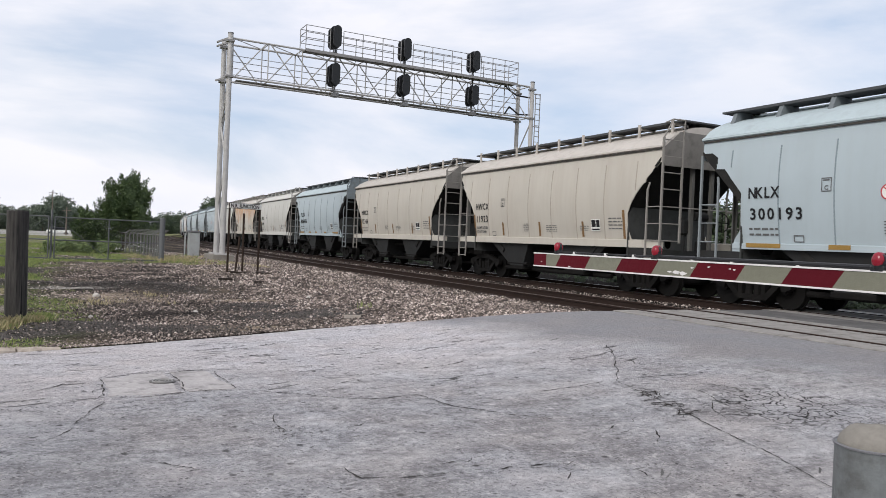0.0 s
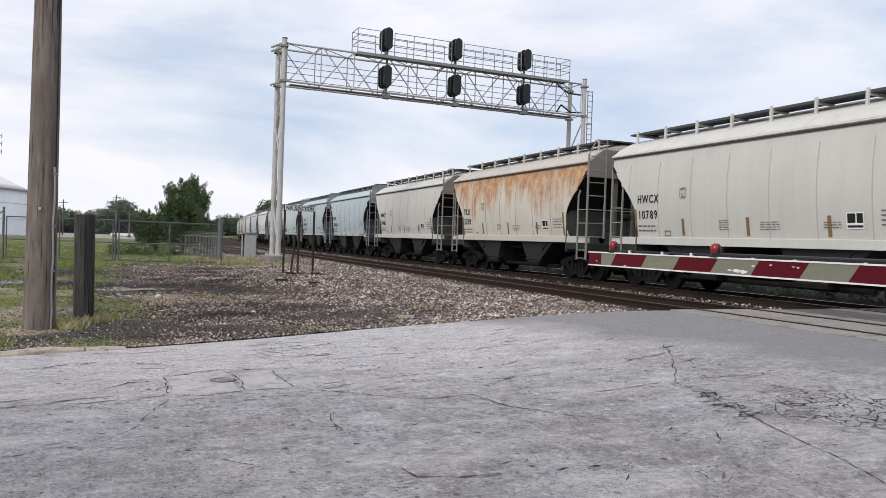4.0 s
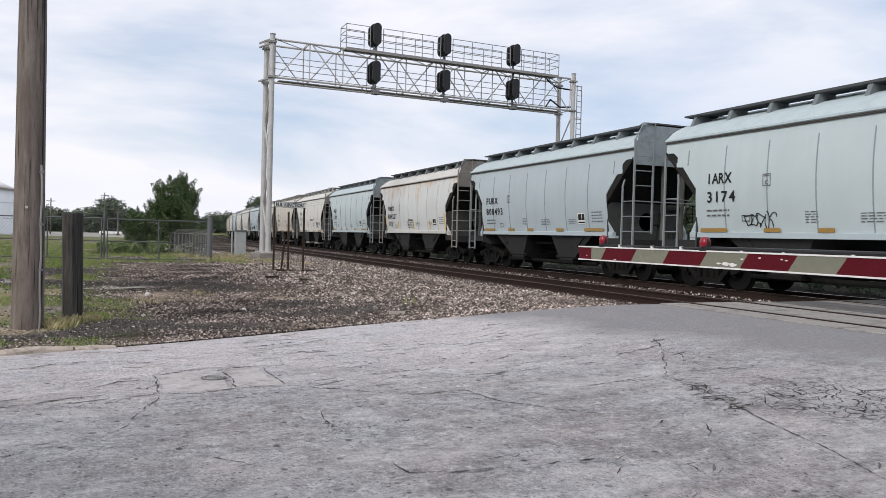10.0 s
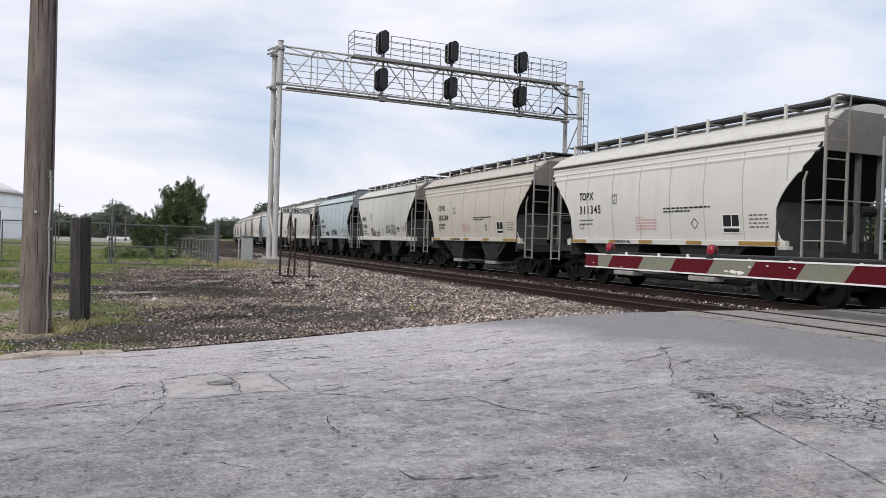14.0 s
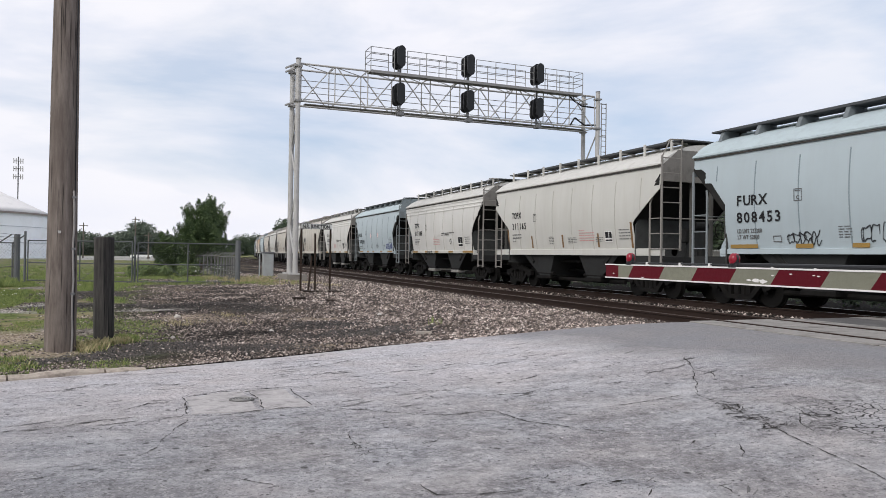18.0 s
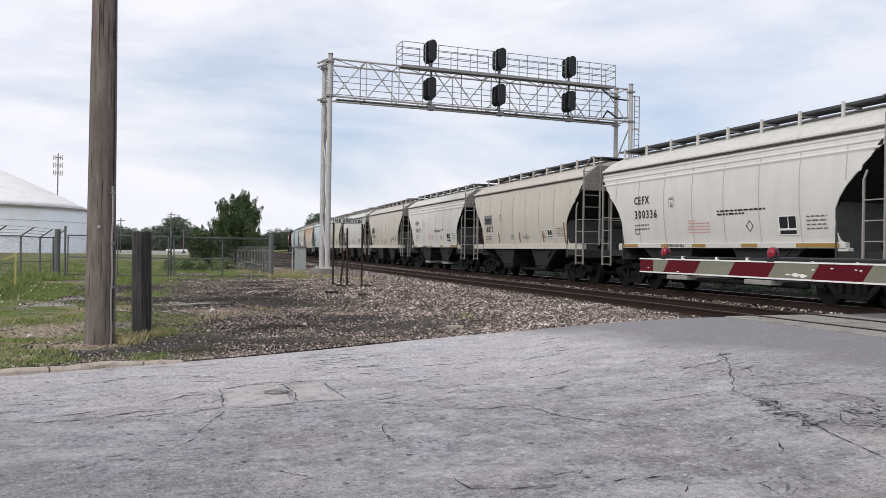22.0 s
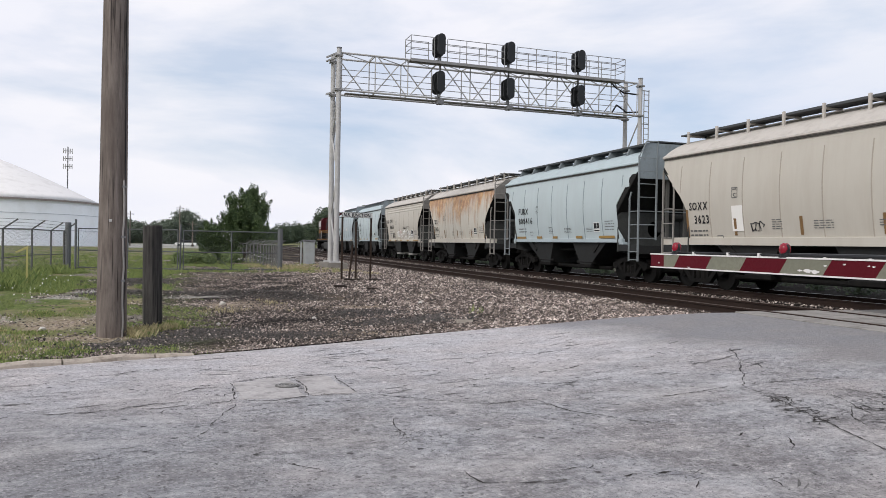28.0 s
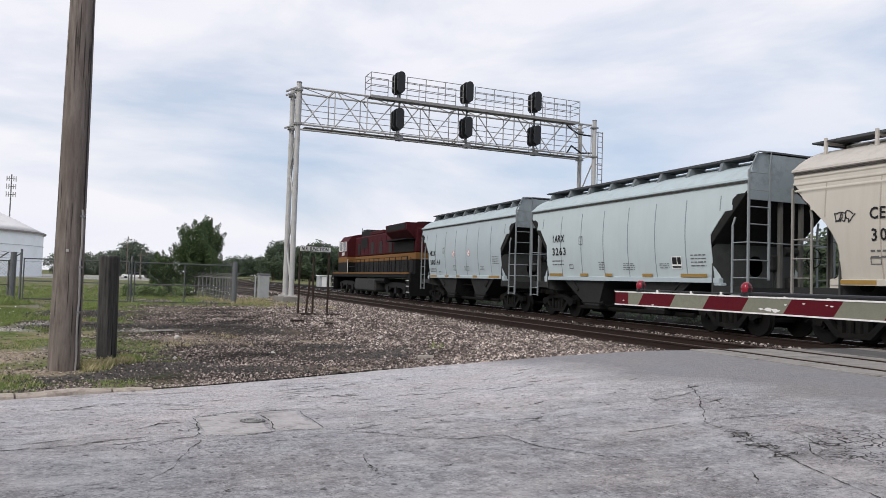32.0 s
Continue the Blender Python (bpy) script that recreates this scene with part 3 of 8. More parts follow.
def rod(bm, a, b, r, n=8, r2=None):
    a, b = Vector(a), Vector(b)
    d = b - a
    u = d.orthogonal().normalized()
    w = d.cross(u).normalized()
    r2 = r if r2 is None else r2
    lo, hi = [], []
    for i in range(n):
        c, s = math.cos(2 * math.pi * i / n), math.sin(2 * math.pi * i / n)
        lo.append(bm.verts.new(a + (u * c + w * s) * r))
        hi.append(bm.verts.new(b + (u * c + w * s) * r2))
    for i in range(n):
        j = (i + 1) % n
        bm.faces.new((lo[i], lo[j], hi[j], hi[i]))
    bm.faces.new(lo[::-1])
    bm.faces.new(hi)
    return bm


def rods(list_of, r, n=6):
    bm = bmesh.new()
    for a, b in list_of:
        rod(bm, a, b, r, n)
    return bm


def tube(pts, r, n=8):
    """One continuous upright tube through the points."""
    bm = bmesh.new()
    prev = None
    for x, y, z in pts:
        ring = [bm.verts.new((x + r * math.cos(2 * math.pi * i / n), y + r * math.sin(2 * math.pi * i / n), z)) for i in range(n)]
        if prev:
            for i in range(n):
                j = (i + 1) % n
                bm.faces.new((prev[i], prev[j], ring[j], ring[i]))
        prev = ring
    bm.faces.new(prev)
    return bm


def beam(bm, a, b, w, h):
    """A rectangular bar from a to b."""
    a, b = Vector(a), Vector(b)
    d = (b - a).normalized()
    u = d.cross(Vector((0, 0, 1)))
    u = u.normalized() if u.length > 1e-4 else Vector((1, 0, 0))
    v = u.cross(d).normalized()
    q = []
    for p in (a, b):
        q.append([bm.verts.new(p + u * sx * w / 2 + v * sz * h / 2) for sx, sz in ((-1, -1), (1, -1), (1, 1), (-1, 1))])
    for i in range(4):
        j = (i + 1) % 4
        bm.faces.new((q[0][i], q[0][j], q[1][j], q[1][i]))
    bm.faces.new(q[0][::-1])
    bm.faces.new(q[1])
    return bm


def prism(bm, pts, lo, hi, axis=0):
    """A polygon in the plane across axis (0: points are y, z; 1: x, z; 2: x, y), drawn out from lo to hi."""
    def at(p, t):
        return Vector((t, p[0], p[1])) if axis == 0 else Vector((p[0], t, p[1])) if axis == 1 else Vector((p[0], p[1], t))
    a = [bm.verts.new(at(p, lo)) for p in pts]
    b = [bm.verts.new(at(p, hi)) for p in pts]
    k = len(pts)
    for i in range(k):
        j = (i + 1) % k
        bm.faces.new((a[i], a[j], b[j], b[i]))
    bm.faces.new(a[::-1])
    bm.faces.new(b)
    return bm


def prismed(pts, lo, hi, axis=0):
    return prism(bmesh.new(), pts, lo, hi, axis)


def text_mesh(body, size, material, depth=0.004, shear=0.0, wide=1.0):
    key = ("text", body, size, material.name, wide)
    if key not in MESH:
        cu = bpy.data.curves.new("lettering", "FONT")
        cu.body, cu.size, cu.extrude, cu.shear = body, size, depth, shear
        cu.offset = 0.021 * size
        cu.resolution_u = 2
        ob = bpy.data.objects.new("lettering", cu)
        scene.collection.objects.link(ob)
        dg = bpy.context.evaluated_depsgraph_get()
        me = bpy.data.meshes.new_from_object(ob.evaluated_get(dg))
        bpy.data.objects.remove(ob)
        bpy.data.curves.remove(cu)
        if wide != 1.0:
            for v in me.vertices:
                v.co.x *= wide
        me.materials.clear()
        me.materials.append(material)
        MESH[key] = me
    return MESH[key]


# ---- track line ----
CURVE = 1 / 1422.0
TRAIN_X, TRACK_GAP = 16.26, 4.46


def on_track(s, off=0.0):
    """Place and heading (radians, to the right) of a point s metres along the train's track, off to its right."""
    ph = CURVE * s
    return TRAIN_X + (1 - math.cos(ph)) / CURVE + off * math.cos(ph), math.sin(ph) / CURVE - off * math.sin(ph), ph


EDGE = [(-60, -6), (-20, 4.4), (-8, 8.15), (-1.65, 9.97), (-0.9, 10.2), (0.1, 10.5), (0.95, 10.78), (2.0, 11.2), (3.15, 11.72), (3.84, 12.0), (4.9, 12.12), (6.0, 12.06), (7.1, 12.03), (8.3, 11.92), (9.5, 11.87), (10.3, 11.85), (40, 11.85)]


# low heaps of soil and spoil in the yard: centre, half widths, height
MOUNDS = [(-0.7, 20.8, 1.5, 0.6, 0.1), (1.7, 20.6, 1.5, 0.7, 0.13), (3.2, 22.8, 1.2, 0.9, 0.08), (4.9, 15.0, 1.6, 0.5, 0.05), (0.4, 13.2, 0.9, 0.5, 0.06), (-3.0, 16.4, 1.2, 0.8, 0.07)]


def edge_y(x):
    return float(np.interp(x, [e[0] for e in EDGE], [e[1] for e in EDGE]))


def road_z(x):
    return -0.33 + 0.31 * sm((x - 3.0) / 7.0)


def ground_z(x, y):
    ph = y * CURVE
    tx = x - (1 - math.cos(ph)) / CURVE
    z = -0.36 + 0.17 * sm((tx - 3) / 6)
    z += 0.27 * sm((y - 13) / 18) * (1 - sm((tx - 5) / 4))
    for cx, cy, rx, ry, h in MOUNDS:
        d = ((x - cx) / rx) ** 2 + ((y - cy) / ry) ** 2
        if d < 6:
            z += h * math.exp(-d)
    if -6 < x < 13 and y > edge_y(x) + 0.8:
        z += 0.05 * noise.noise((x * 0.8, y * 0.7, 5.0)) * sm((y - edge_y(x) - 0.8) / 1.5) * sm((13.0 - tx) / 3.0)
    if y < edge_y(x) + 0.3 and -60 < x < 40 and y > -40:
        z = min(z, road_z(x) - 0.12)
    return z


def build_ground():
    xs = sorted({*np.arange(-30, 34, 0.5).round(2), *[-1500, -700, -350, -180, -100, -60, -40, 45, 60, 90, 160, 300, 700, 1500]})
    ys = sorted({*np.arange(-6, 62, 0.5).round(2), *np.arange(62, 130, 4).round(1), *[-1500, -700, -300, -120, -60, -30, -15, 150, 200, 300, 500, 900, 1800]})
    verts = []
    for y in ys:
        for x in xs:
            z = ground_z(x, y)
            if -30 < x < 34 and -6 < y < 62:
                z += 0.03 * (noise.noise((x * 0.9, y * 0.9, 3.0)))
            verts.append((x, y, z))
    nx = len(xs)
    faces = [(j * nx + i, j * nx + i + 1, (j + 1) * nx + i + 1, (j + 1) * nx + i) for j in range(len(ys) - 1) for i in range(nx - 1)]
    me = bpy.data.meshes.new("ground")
    me.from_pydata(verts, [], faces)
    for f in me.polygons:
        f.use_smooth = True
    me.materials.append(M["ground"])
    tagged(new("ground", me), "grey ballast gravel, cinders and patchy grass beside the tracks", "ground", kind="structure")


def build_road():
    xs = [*np.arange(-60, -12, 4.0), *np.arange(-12, 10.3, 0.25)]
    bm = bmesh.new()
    prev = None
    for x in xs:
        top = edge_y(x)
        col = [bm.verts.new((x, -40 + (top + 40) * u, road_z(x))) for u in (0, 0.4, 0.6, 0.7, 0.8, 0.88, 0.95, 1)]
        low = bm.verts.new((x, top + 0.02, road_z(x) - 0.16))
        col.append(low)
        if prev:
            for a, b, c, d in zip(prev, col, col[1:], prev[1:]):
                bm.faces.new((a, b, c, d))
        prev = col
    low = [bm.verts.new(v.co - Vector((0, 0, 0.2))) for v in prev[:-1]]
    for a, b, c, d in zip(prev[:-1], prev[1:-1], low[1:], low):
        bm.faces.new((a, b, c, d))
    ob = part("road", bm, M["road"], None, smooth=False)
    tagged(ob, "worn grey concrete road with cracks and scuffs", "road", kind="structure")
    return ob


build_ground()
road = build_road()

# ---- tracks and crossing ----
CROSS_LO, CROSS_HI = -9.0, 11.95
RAIL_PROFILE = [(-0.07, -0.18), (0.07, -0.18), (0.07, -0.165), (0.012, -0.14), (0.012, -0.045), (0.036, -0.035), (0.036, -0.004), (0.026, 0.0), (-0.026, 0.0), (-0.036, -0.004), (-0.036, -0.035), (-0.012, -0.045), (-0.012, -0.14), (-0.07, -0.165)]


def sweep(profile, off, s0, s1, step):
    bm = bmesh.new()
    prev = None
    n = max(2, int(round((s1 - s0) / step)) + 1)
    for s in np.linspace(s0, s1, n):
        ring = []
        for px, pz in profile:
            x, y, ph = on_track(float(s), off + px)
            ring.append(bm.verts.new((x, y, pz)))
        if prev:
            k = len(ring)
            for i in range(k):
                j = (i + 1) % k
                bm.faces.new((prev[i], prev[j], ring[j], ring[i]))
        prev = ring
    return bm


def build_track(off, name, label, shiny):
    track = empty(name, None, label=label, category="railway track", kind="structure")
    for g in (-0.755, 0.755):
        part("rail", sweep(RAIL_PROFILE, off + g, -45, 620, 5.0), M["rail"], track)
        part("rail_head", sweep([(-0.034, 0.0005), (0.034, 0.0005), (0.028, 0.004), (-0.028, 0.004)], off + g, -45, 620, 5.0), M["railhead"] if shiny else M["railworn"], track)
    tie = None
    s = 12.5
    while s < 95:
        x, y, ph = on_track(s, off)
        me = cached(("tie",), lambda: boxed(-1.3, 1.3, -0.115, 0.115, -0.36, -0.185, bevel=0.012), M["tie"])
        ob = part("tie", me, None, track)
        ob.matrix_world = pose(x + random.uniform(-0.03, 0.03), y, random.uniform(-0.008, 0.004), 0, 0, -math.degrees(ph) + random.uniform(-0.6, 0.6))
        s += 0.56
    return track


M["railworn"] = plain("brown_rail_head", (0.09, 0.06, 0.048), 0.5, 0.5, var=0.2)
build_track(-TRACK_GAP, "track_near", "empty near railway track with rusty rails", False)
build_track(0.0, "track_train", "railway track with polished rails under the train", True)


def crossing_panel(off0, off1, s0, s1, material, top=-0.012):
    return sweep([(off0, -0.2), (off1, -0.2), (off1, top - 0.01), (off1 - 0.015, top), (off0 + 0.015, top), (off0, top - 0.01)], 0.0, s0, s1, 1.2)


def build_crossing():
    cr = empty("level_crossing", None, label="flush concrete and asphalt panels of the level crossing between the rails", category="level crossing", kind="structure")
    for c in (-TRACK_GAP, 0.0):
        s = CROSS_LO
        while s < CROSS_HI - 0.2:
            e = min(s + 2.4, CROSS_HI)
            part("panel", crossing_panel(c - 0.66, c + 0.66, s, e - 0.02, None), M["panel"], cr)
            part("panel", crossing_panel(c - 1.45, c - 0.82, s, e - 0.02, None), M["panel"], cr)
            part("panel", crossing_panel(c + 0.82, c + 1.45, s, e - 0.02, None), M["panel"], cr)
            s = e
    part("asphalt_infill", crossing_panel(-TRACK_GAP + 1.47, -1.47, CROSS_LO, CROSS_HI - 0.1, None), M["asphalt"], cr)
    part("asphalt_infill", crossing_panel(1.47, 9.0, CROSS_LO, CROSS_HI - 0.1, None), M["asphalt_dark"], cr)


M["panel"] = plain("worn_crossing_concrete", (0.3, 0.285, 0.27), 0.9, var=0.25, fine=50, bmp=0.3, grime=(0.14, 0.13, 0.12), gamount=0.7)
build_crossing()


def build_kerb():
    kerb = empty("kerb", None, label="low broken concrete kerb along the road edge", category="kerb", kind="structure")
    rnd = random.Random(17)
    x = -12.0
    while x < 0.12:
        e = min(x + rnd.uniform(0.7, 1.6), 0.2)
        if 0.2 - e < 0.25:
            e = 0.2
        bm = bmesh.new()
        k = max(3, int((e - x) / 0.11))
        rings = []
        for i in range(k + 1):
            px = x + 0.012 + (e - x - 0.024) * i / k
            d = Vector((1.0, (edge_y(px + 0.05) - edge_y(px - 0.05)) / 0.1, 0)).normalized()
            nrm = Vector((-d.y, d.x, 0))
            wear = noise.noise((px * 2.1, 3.0, 0.0)) + 0.6 * noise.noise((px * 7.0, 8.0, 0.0))
            h = 0.05 * sm((0.5 - px) / 1.2) + 0.014 + 0.014 * wear
            p = Vector((px, edge_y(px), road_z(px)))
            w = 0.15 + 0.02 * noise.noise((px * 3.3, 1.0, 4.0))
            f = 0.016 * noise.noise((px * 5.3, 6.0, 2.0)) - 0.012
            rings.append([bm.verts.new(p + nrm * o + Vector((0, 0, zz))) for o, zz in ((f - 0.03, -0.1), (f - 0.012, max(0.004, h - 0.03 + 0.01 * wear)), (f + 0.02, h), (0.08, h + 0.008 * wear), (w, h - 0.012), (w + 0.02, -0.1))])
        for a, b in zip(rings, rings[1:]):
            for i in range(6):
                j = (i + 1) % 6
                bm.faces.new((a[i], a[j], b[j], b[i]))
        bm.faces.new(rings[0])
        bm.faces.new(rings[-1][::-1])
        part("kerb_stone", bm, M["concrete"], kerb)
        x = e


build_kerb()

# ---- hopper cars (local: x across, -x the near side; y along, -y the leading end; z up from the rail) ----
HALF, SEAM, SILL = 5.79, 4.12, 1.5
ROUND = {"cream", "beige", "rusty"}


def half_width(z):
    u = (z - SILL) / (SEAM - SILL)
    return 1.46 + 0.14 * math.sin(math.pi * min(1, max(0, u * 0.92 + 0.04))) + 0.05 * u


CUTS = {
    "round": ((1.5, 1.6, 1.8, 2.1, 2.33, 2.6, 2.85, 3.05, 3.16, 3.17, 3.29, 3.7, 3.71), (1.04, 1.2, 1.27, 1.3, 1.27, 1.13, 0.94, 0.74, 0.62, 0.55, 0.52, 0.03, 0.0)),
    "straight": ((1.5, 2.38, 2.5, 3.36, 3.37), (1.28, 1.36, 1.24, 0.04, 0.0)),
    "blue": ((1.5, 1.62, 1.87, 2.73, 3.35, 3.37, 3.66, 3.78, 3.79), (1.0, 1.05, 1.26, 1.3, 0.76, 0.5, 0.47, 0.3, 0.0)),
}


def side_reach(z, rounded):
    """How far the side sheet reaches towards the end at height z."""
    zs, inset = CUTS[rounded]
    return HALF - float(np.interp(z, zs, inset))


def side_sheet(sx, rounded, ribs):
    """The bulged side: an outer and an inner skin, closed round the rim."""
    bm = bmesh.new()
    zs = sorted({round(float(z), 3) for z in (*np.linspace(SILL, SEAM, 34), *CUTS[rounded][0], *(np.linspace(SEAM - 0.5, SEAM, 19) if ribs else ()))})
    us = list(np.linspace(-1, 1, 33))
    skins = []
    for depth in (0.0, 0.02):
        grid = []
        for z in zs:
            e = side_reach(z, rounded)
            w = half_width(z) - depth
            if ribs and z > SEAM - 0.5:
                w += 0.024 * max(0.0, math.sin((z - (SEAM - 0.5)) / 0.5 * 6 * math.pi))
            grid.append([bm.verts.new((sx * w, u * e, z)) for u in us])
        for a, b in zip(grid, grid[1:]):
            for i in range(len(us) - 1):
                bm.faces.new((a[i], a[i + 1], b[i + 1], b[i]))
        skins.append(grid)
    o, n = skins
    loop = lambda g: g[0] + [r[-1] for r in g[1:]] + g[-1][-2::-1] + [r[0] for r in g[-2:0:-1]]
    lo, ln = loop(o), loop(n)
    for k in range(len(lo)):
        bm.faces.new((lo[k], lo[k - 1], ln[k - 1], ln[k]))
    bmesh.ops.recalc_face_normals(bm, faces=bm.faces[:])
    for e in bm.edges:
        if len(e.link_faces) == 2 and e.calc_face_angle(0.0) > 0.7:
            e.smooth = False
    return bm


def roof_mesh(rounded):
    bm = bmesh.new()
    prof = [(-1.56, SEAM - 0.02), (-1.61, SEAM + 0.01), (-1.6, SEAM + 0.06), (-1.5, SEAM + 0.12)]
    for i in range(1, 18):
        u = i / 18
        prof.append((-1.5 + 3.0 * u, SEAM + 0.12 + 0.57 * math.sin(math.pi * u) ** (0.72 if rounded == "blue" else 0.82)))
    prof += [(1.5, SEAM + 0.12), (1.6, SEAM + 0.06), (1.61, SEAM + 0.01), (1.56, SEAM - 0.02)]
    return prism(bm, prof, -HALF - 0.03, HALF + 0.03, 1)


def seam_rib(y, rounded):
    """A thin vertical weld seam that follows the near side's bulge."""
    bm = bmesh.new()
    prev = None
    for z in np.linspace(SILL + 0.02, SEAM - 0.32, 12):
        if abs(y) > side_reach(z, rounded) - 0.05:
            continue
        w = half_width(z)
        q = [bm.verts.new((-w - o, y + d, z)) for o, d in ((-0.01, -0.022), (0.012, -0.01), (0.012, 0.01), (-0.01, 0.022))]
        if prev:
            for i in range(3):
                bm.faces.new((prev[i], prev[i + 1], q[i + 1], q[i]))
        prev = q
    return bm


def end_panel(square):
    bm = bmesh.new()
    tx, tz = (1.3, 4.86) if square else (0.95, SEAM + 0.48)
    prism(bm, [(-1.5, 3.62), (1.5, 3.62), (1.53, SEAM), (tx, tz), (-tx, tz), (-1.53, SEAM)], -0.04, 0.0, 1)
    return bm


def slope_sheet():
    """The sloping floor over the truck, seen from below."""
    bm = bmesh.new()
    prism(bm, [(-HALF + 0.02, 3.84), (-HALF + 0.02, 3.76), (-HALF + 1.3, 2.46), (-HALF + 1.34, 2.56)], -1.59, 1.59, 0)
    prism(bm, [(-HALF + 1.34, 2.5), (-HALF + 1.36, 2.6), (-HALF + 3.3, 1.1), (-HALF + 3.2, 1.0)], -1.42, 1.42, 0)
    return bm


def slope_web(sx, rounded):
    """The dark web that closes the slope sheet against the side."""
    bm = bmesh.new()
    zs = [z for z in CUTS[rounded][0] if 2.6 < z < 3.8]
    edge = [(-side_reach(z, rounded) + 0.03, z) for z in zs]
    return prism(bm, [(-HALF + 0.03, 3.76), (-HALF + 1.32, 2.48), (-HALF + 1.34, 2.62), *edge], sx * 1.585, sx * 1.6, 0)


def eave_seam(sx):
    """A dark strip under the eave, standing for the roof lip's shadow."""
    return boxed(sx * 1.552 - 0.022, sx * 1.552 + 0.022, -HALF, HALF, SEAM - 0.055, SEAM - 0.005)


def end_post(x):
    bm = bmesh.new()
    box(bm, x - 0.05, x + 0.05, -HALF + 0.06, -HALF + 0.1, 1.26, 3.8)
    box(bm, x - 0.05, x - 0.035, -HALF + 0.1, -HALF + 0.16, 1.26, 3.8)
    return bm


def bolster_web(r):
    """The upright shear plate between truck and slope sheet, with its opening."""
    bm = bmesh.new()
    n = 32
    cz = 1.9 if r > 0.2 else 1.48
    w, zt, zb = 1.55, 2.6, 1.0
    outer = []
    for i in range(n):
        a = 2 * math.pi * (i + 0.5) / n
        c, q = math.cos(a), math.sin(a)
        up = (zt - cz) if q > 0 else (cz - zb)
        k = min(w / abs(c), up / abs(q))
        outer.append((c * k, cz + q * k))
    inner = [(math.cos(2 * math.pi * (i + 0.5) / n) * r, cz + math.sin(2 * math.pi * (i + 0.5) / n) * r) for i in range(n)]
    vo = [[bm.verts.new((x, y, z)) for x, z in outer] for y in (-0.02, 0.02)]
    vi = [[bm.verts.new((x, y, z)) for x, z in inner] for y in (-0.02, 0.02)]
    for k in (0, 1):
        for i in range(n):
            j = (i + 1) % n
            bm.faces.new((vo[k][i], vo[k][j], vi[k][j], vi[k][i]))
    for i in range(n):
        j = (i + 1) % n
        bm.faces.new((vi[0][i], vi[0][j], vi[1][j], vi[1][i]))
        bm.faces.new((vo[0][i], vo[0][j], vo[1][j], vo[1][i]))
    return bm


def chute_mesh():
    """One discharge hopper: an inverted, tapered bin."""
    bm = bmesh.new()
    top = [(-1.42, -0.95, 1.5), (1.42, -0.95, 1.5), (1.42, 1.9, 1.5), (-1.42, 1.9, 1.5)]
    mid = [(-1.3, -0.4, 0.52), (1.3, -0.4, 0.52), (1.3, 0.4, 0.52), (-1.3, 0.4, 0.52)]
    a, b = [bm.verts.new(p) for p in top], [bm.verts.new(p) for p in mid]
    for i in range(4):
        j = (i + 1) % 4
        bm.faces.new((a[i], a[j], b[j], b[i]))
    bm.faces.new(a)
    bm.faces.new(b)
    return bm


def ladder(pts_a, pts_b, z0, z1, step=0.48, r=0.014):
    """Two stiles at the plan points pts_a and pts_b with rungs between."""
    bm = bmesh.new()
    for p in (pts_a, pts_b):
        beam(bm, (*p, z0), (*p, z1), 0.035, 0.045)
    z = z0 + 0.3 * step
    while z < z1 - 0.05:
        rod(bm, (*pts_a, z), (*pts_b, z), r, 5)
        z += step
    return bm


RUNGS = (1.08, 1.55, 2.02, 2.49, 2.97, 3.43, 3.88, 4.34)


def side_ladder(sx, corner):
    """Corner stile, inner stile with its bent head, and the rungs between."""
    bm = bmesh.new()
    x, ya, yb = sx * 1.55, -HALF - 0.03, -HALF + 0.53
    beam(bm, (x, ya, 0.75), (x, ya, corner), 0.055, 0.05)
    beam(bm, (x, yb, 0.75), (x, yb, 2.98), 0.045, 0.045)
    beam(bm, (x, yb, 2.96), (x - sx * 0.03, yb - 0.06, 3.18), 0.045, 0.045)
    for z in (0.8, *RUNGS[:4]):
        rod(bm, (x, ya, z), (x, yb, z), 0.016, 6)
    return bm


def end_ladder():
    bm = bmesh.new()
    y = -HALF - 0.03
    beam(bm, (-0.84, y, 1.5), (-0.84, y, 4.4), 0.05, 0.055)
    for z in RUNGS[1:]:
        rod(bm, (-1.55, y, z), (-0.84, y, z), 0.017, 6)
    rod(bm, (-0.84, y, 2.49), (1.5, y, 2.49), 0.018, 6)
    return bm


def brake_valve():
    bm = bmesh.new()
    box(bm, -0.55, -0.15, -HALF + 0.14, -HALF + 0.36, 1.75, 2.2, bevel=0.05)
    rod(bm, (-0.1, -HALF + 0.2, 2.3), (0.35, -HALF + 0.2, 2.3), 0.13, 10)
    rod(bm, (0.3, -HALF + 0.2, 1.3), (0.3, -HALF + 0.2, 2.2), 0.03, 6)
    rod(bm, (-0.4, -HALF + 0.25, 1.28), (-0.35, -HALF + 0.25, 1.8), 0.035, 6)
    box(bm, 0.1, 0.5, -HALF + 0.15, -HALF + 0.35, 1.27, 1.6, bevel=0.04)
    return bm


def hand_wheel():
    bm = bmesh.new()
    n, c = 16, Vector((0.75, -HALF - 0.06, 2.15))
    ring = [c + Vector((math.cos(2 * math.pi * i / n) * 0.27, 0, math.sin(2 * math.pi * i / n) * 0.27)) for i in range(n)]
    for i in range(n):
        rod(bm, ring[i], ring[(i + 1) % n], 0.016, 5)
    for i in range(0, n, 4):
        rod(bm, c, ring[i], 0.014, 5)
    return bm


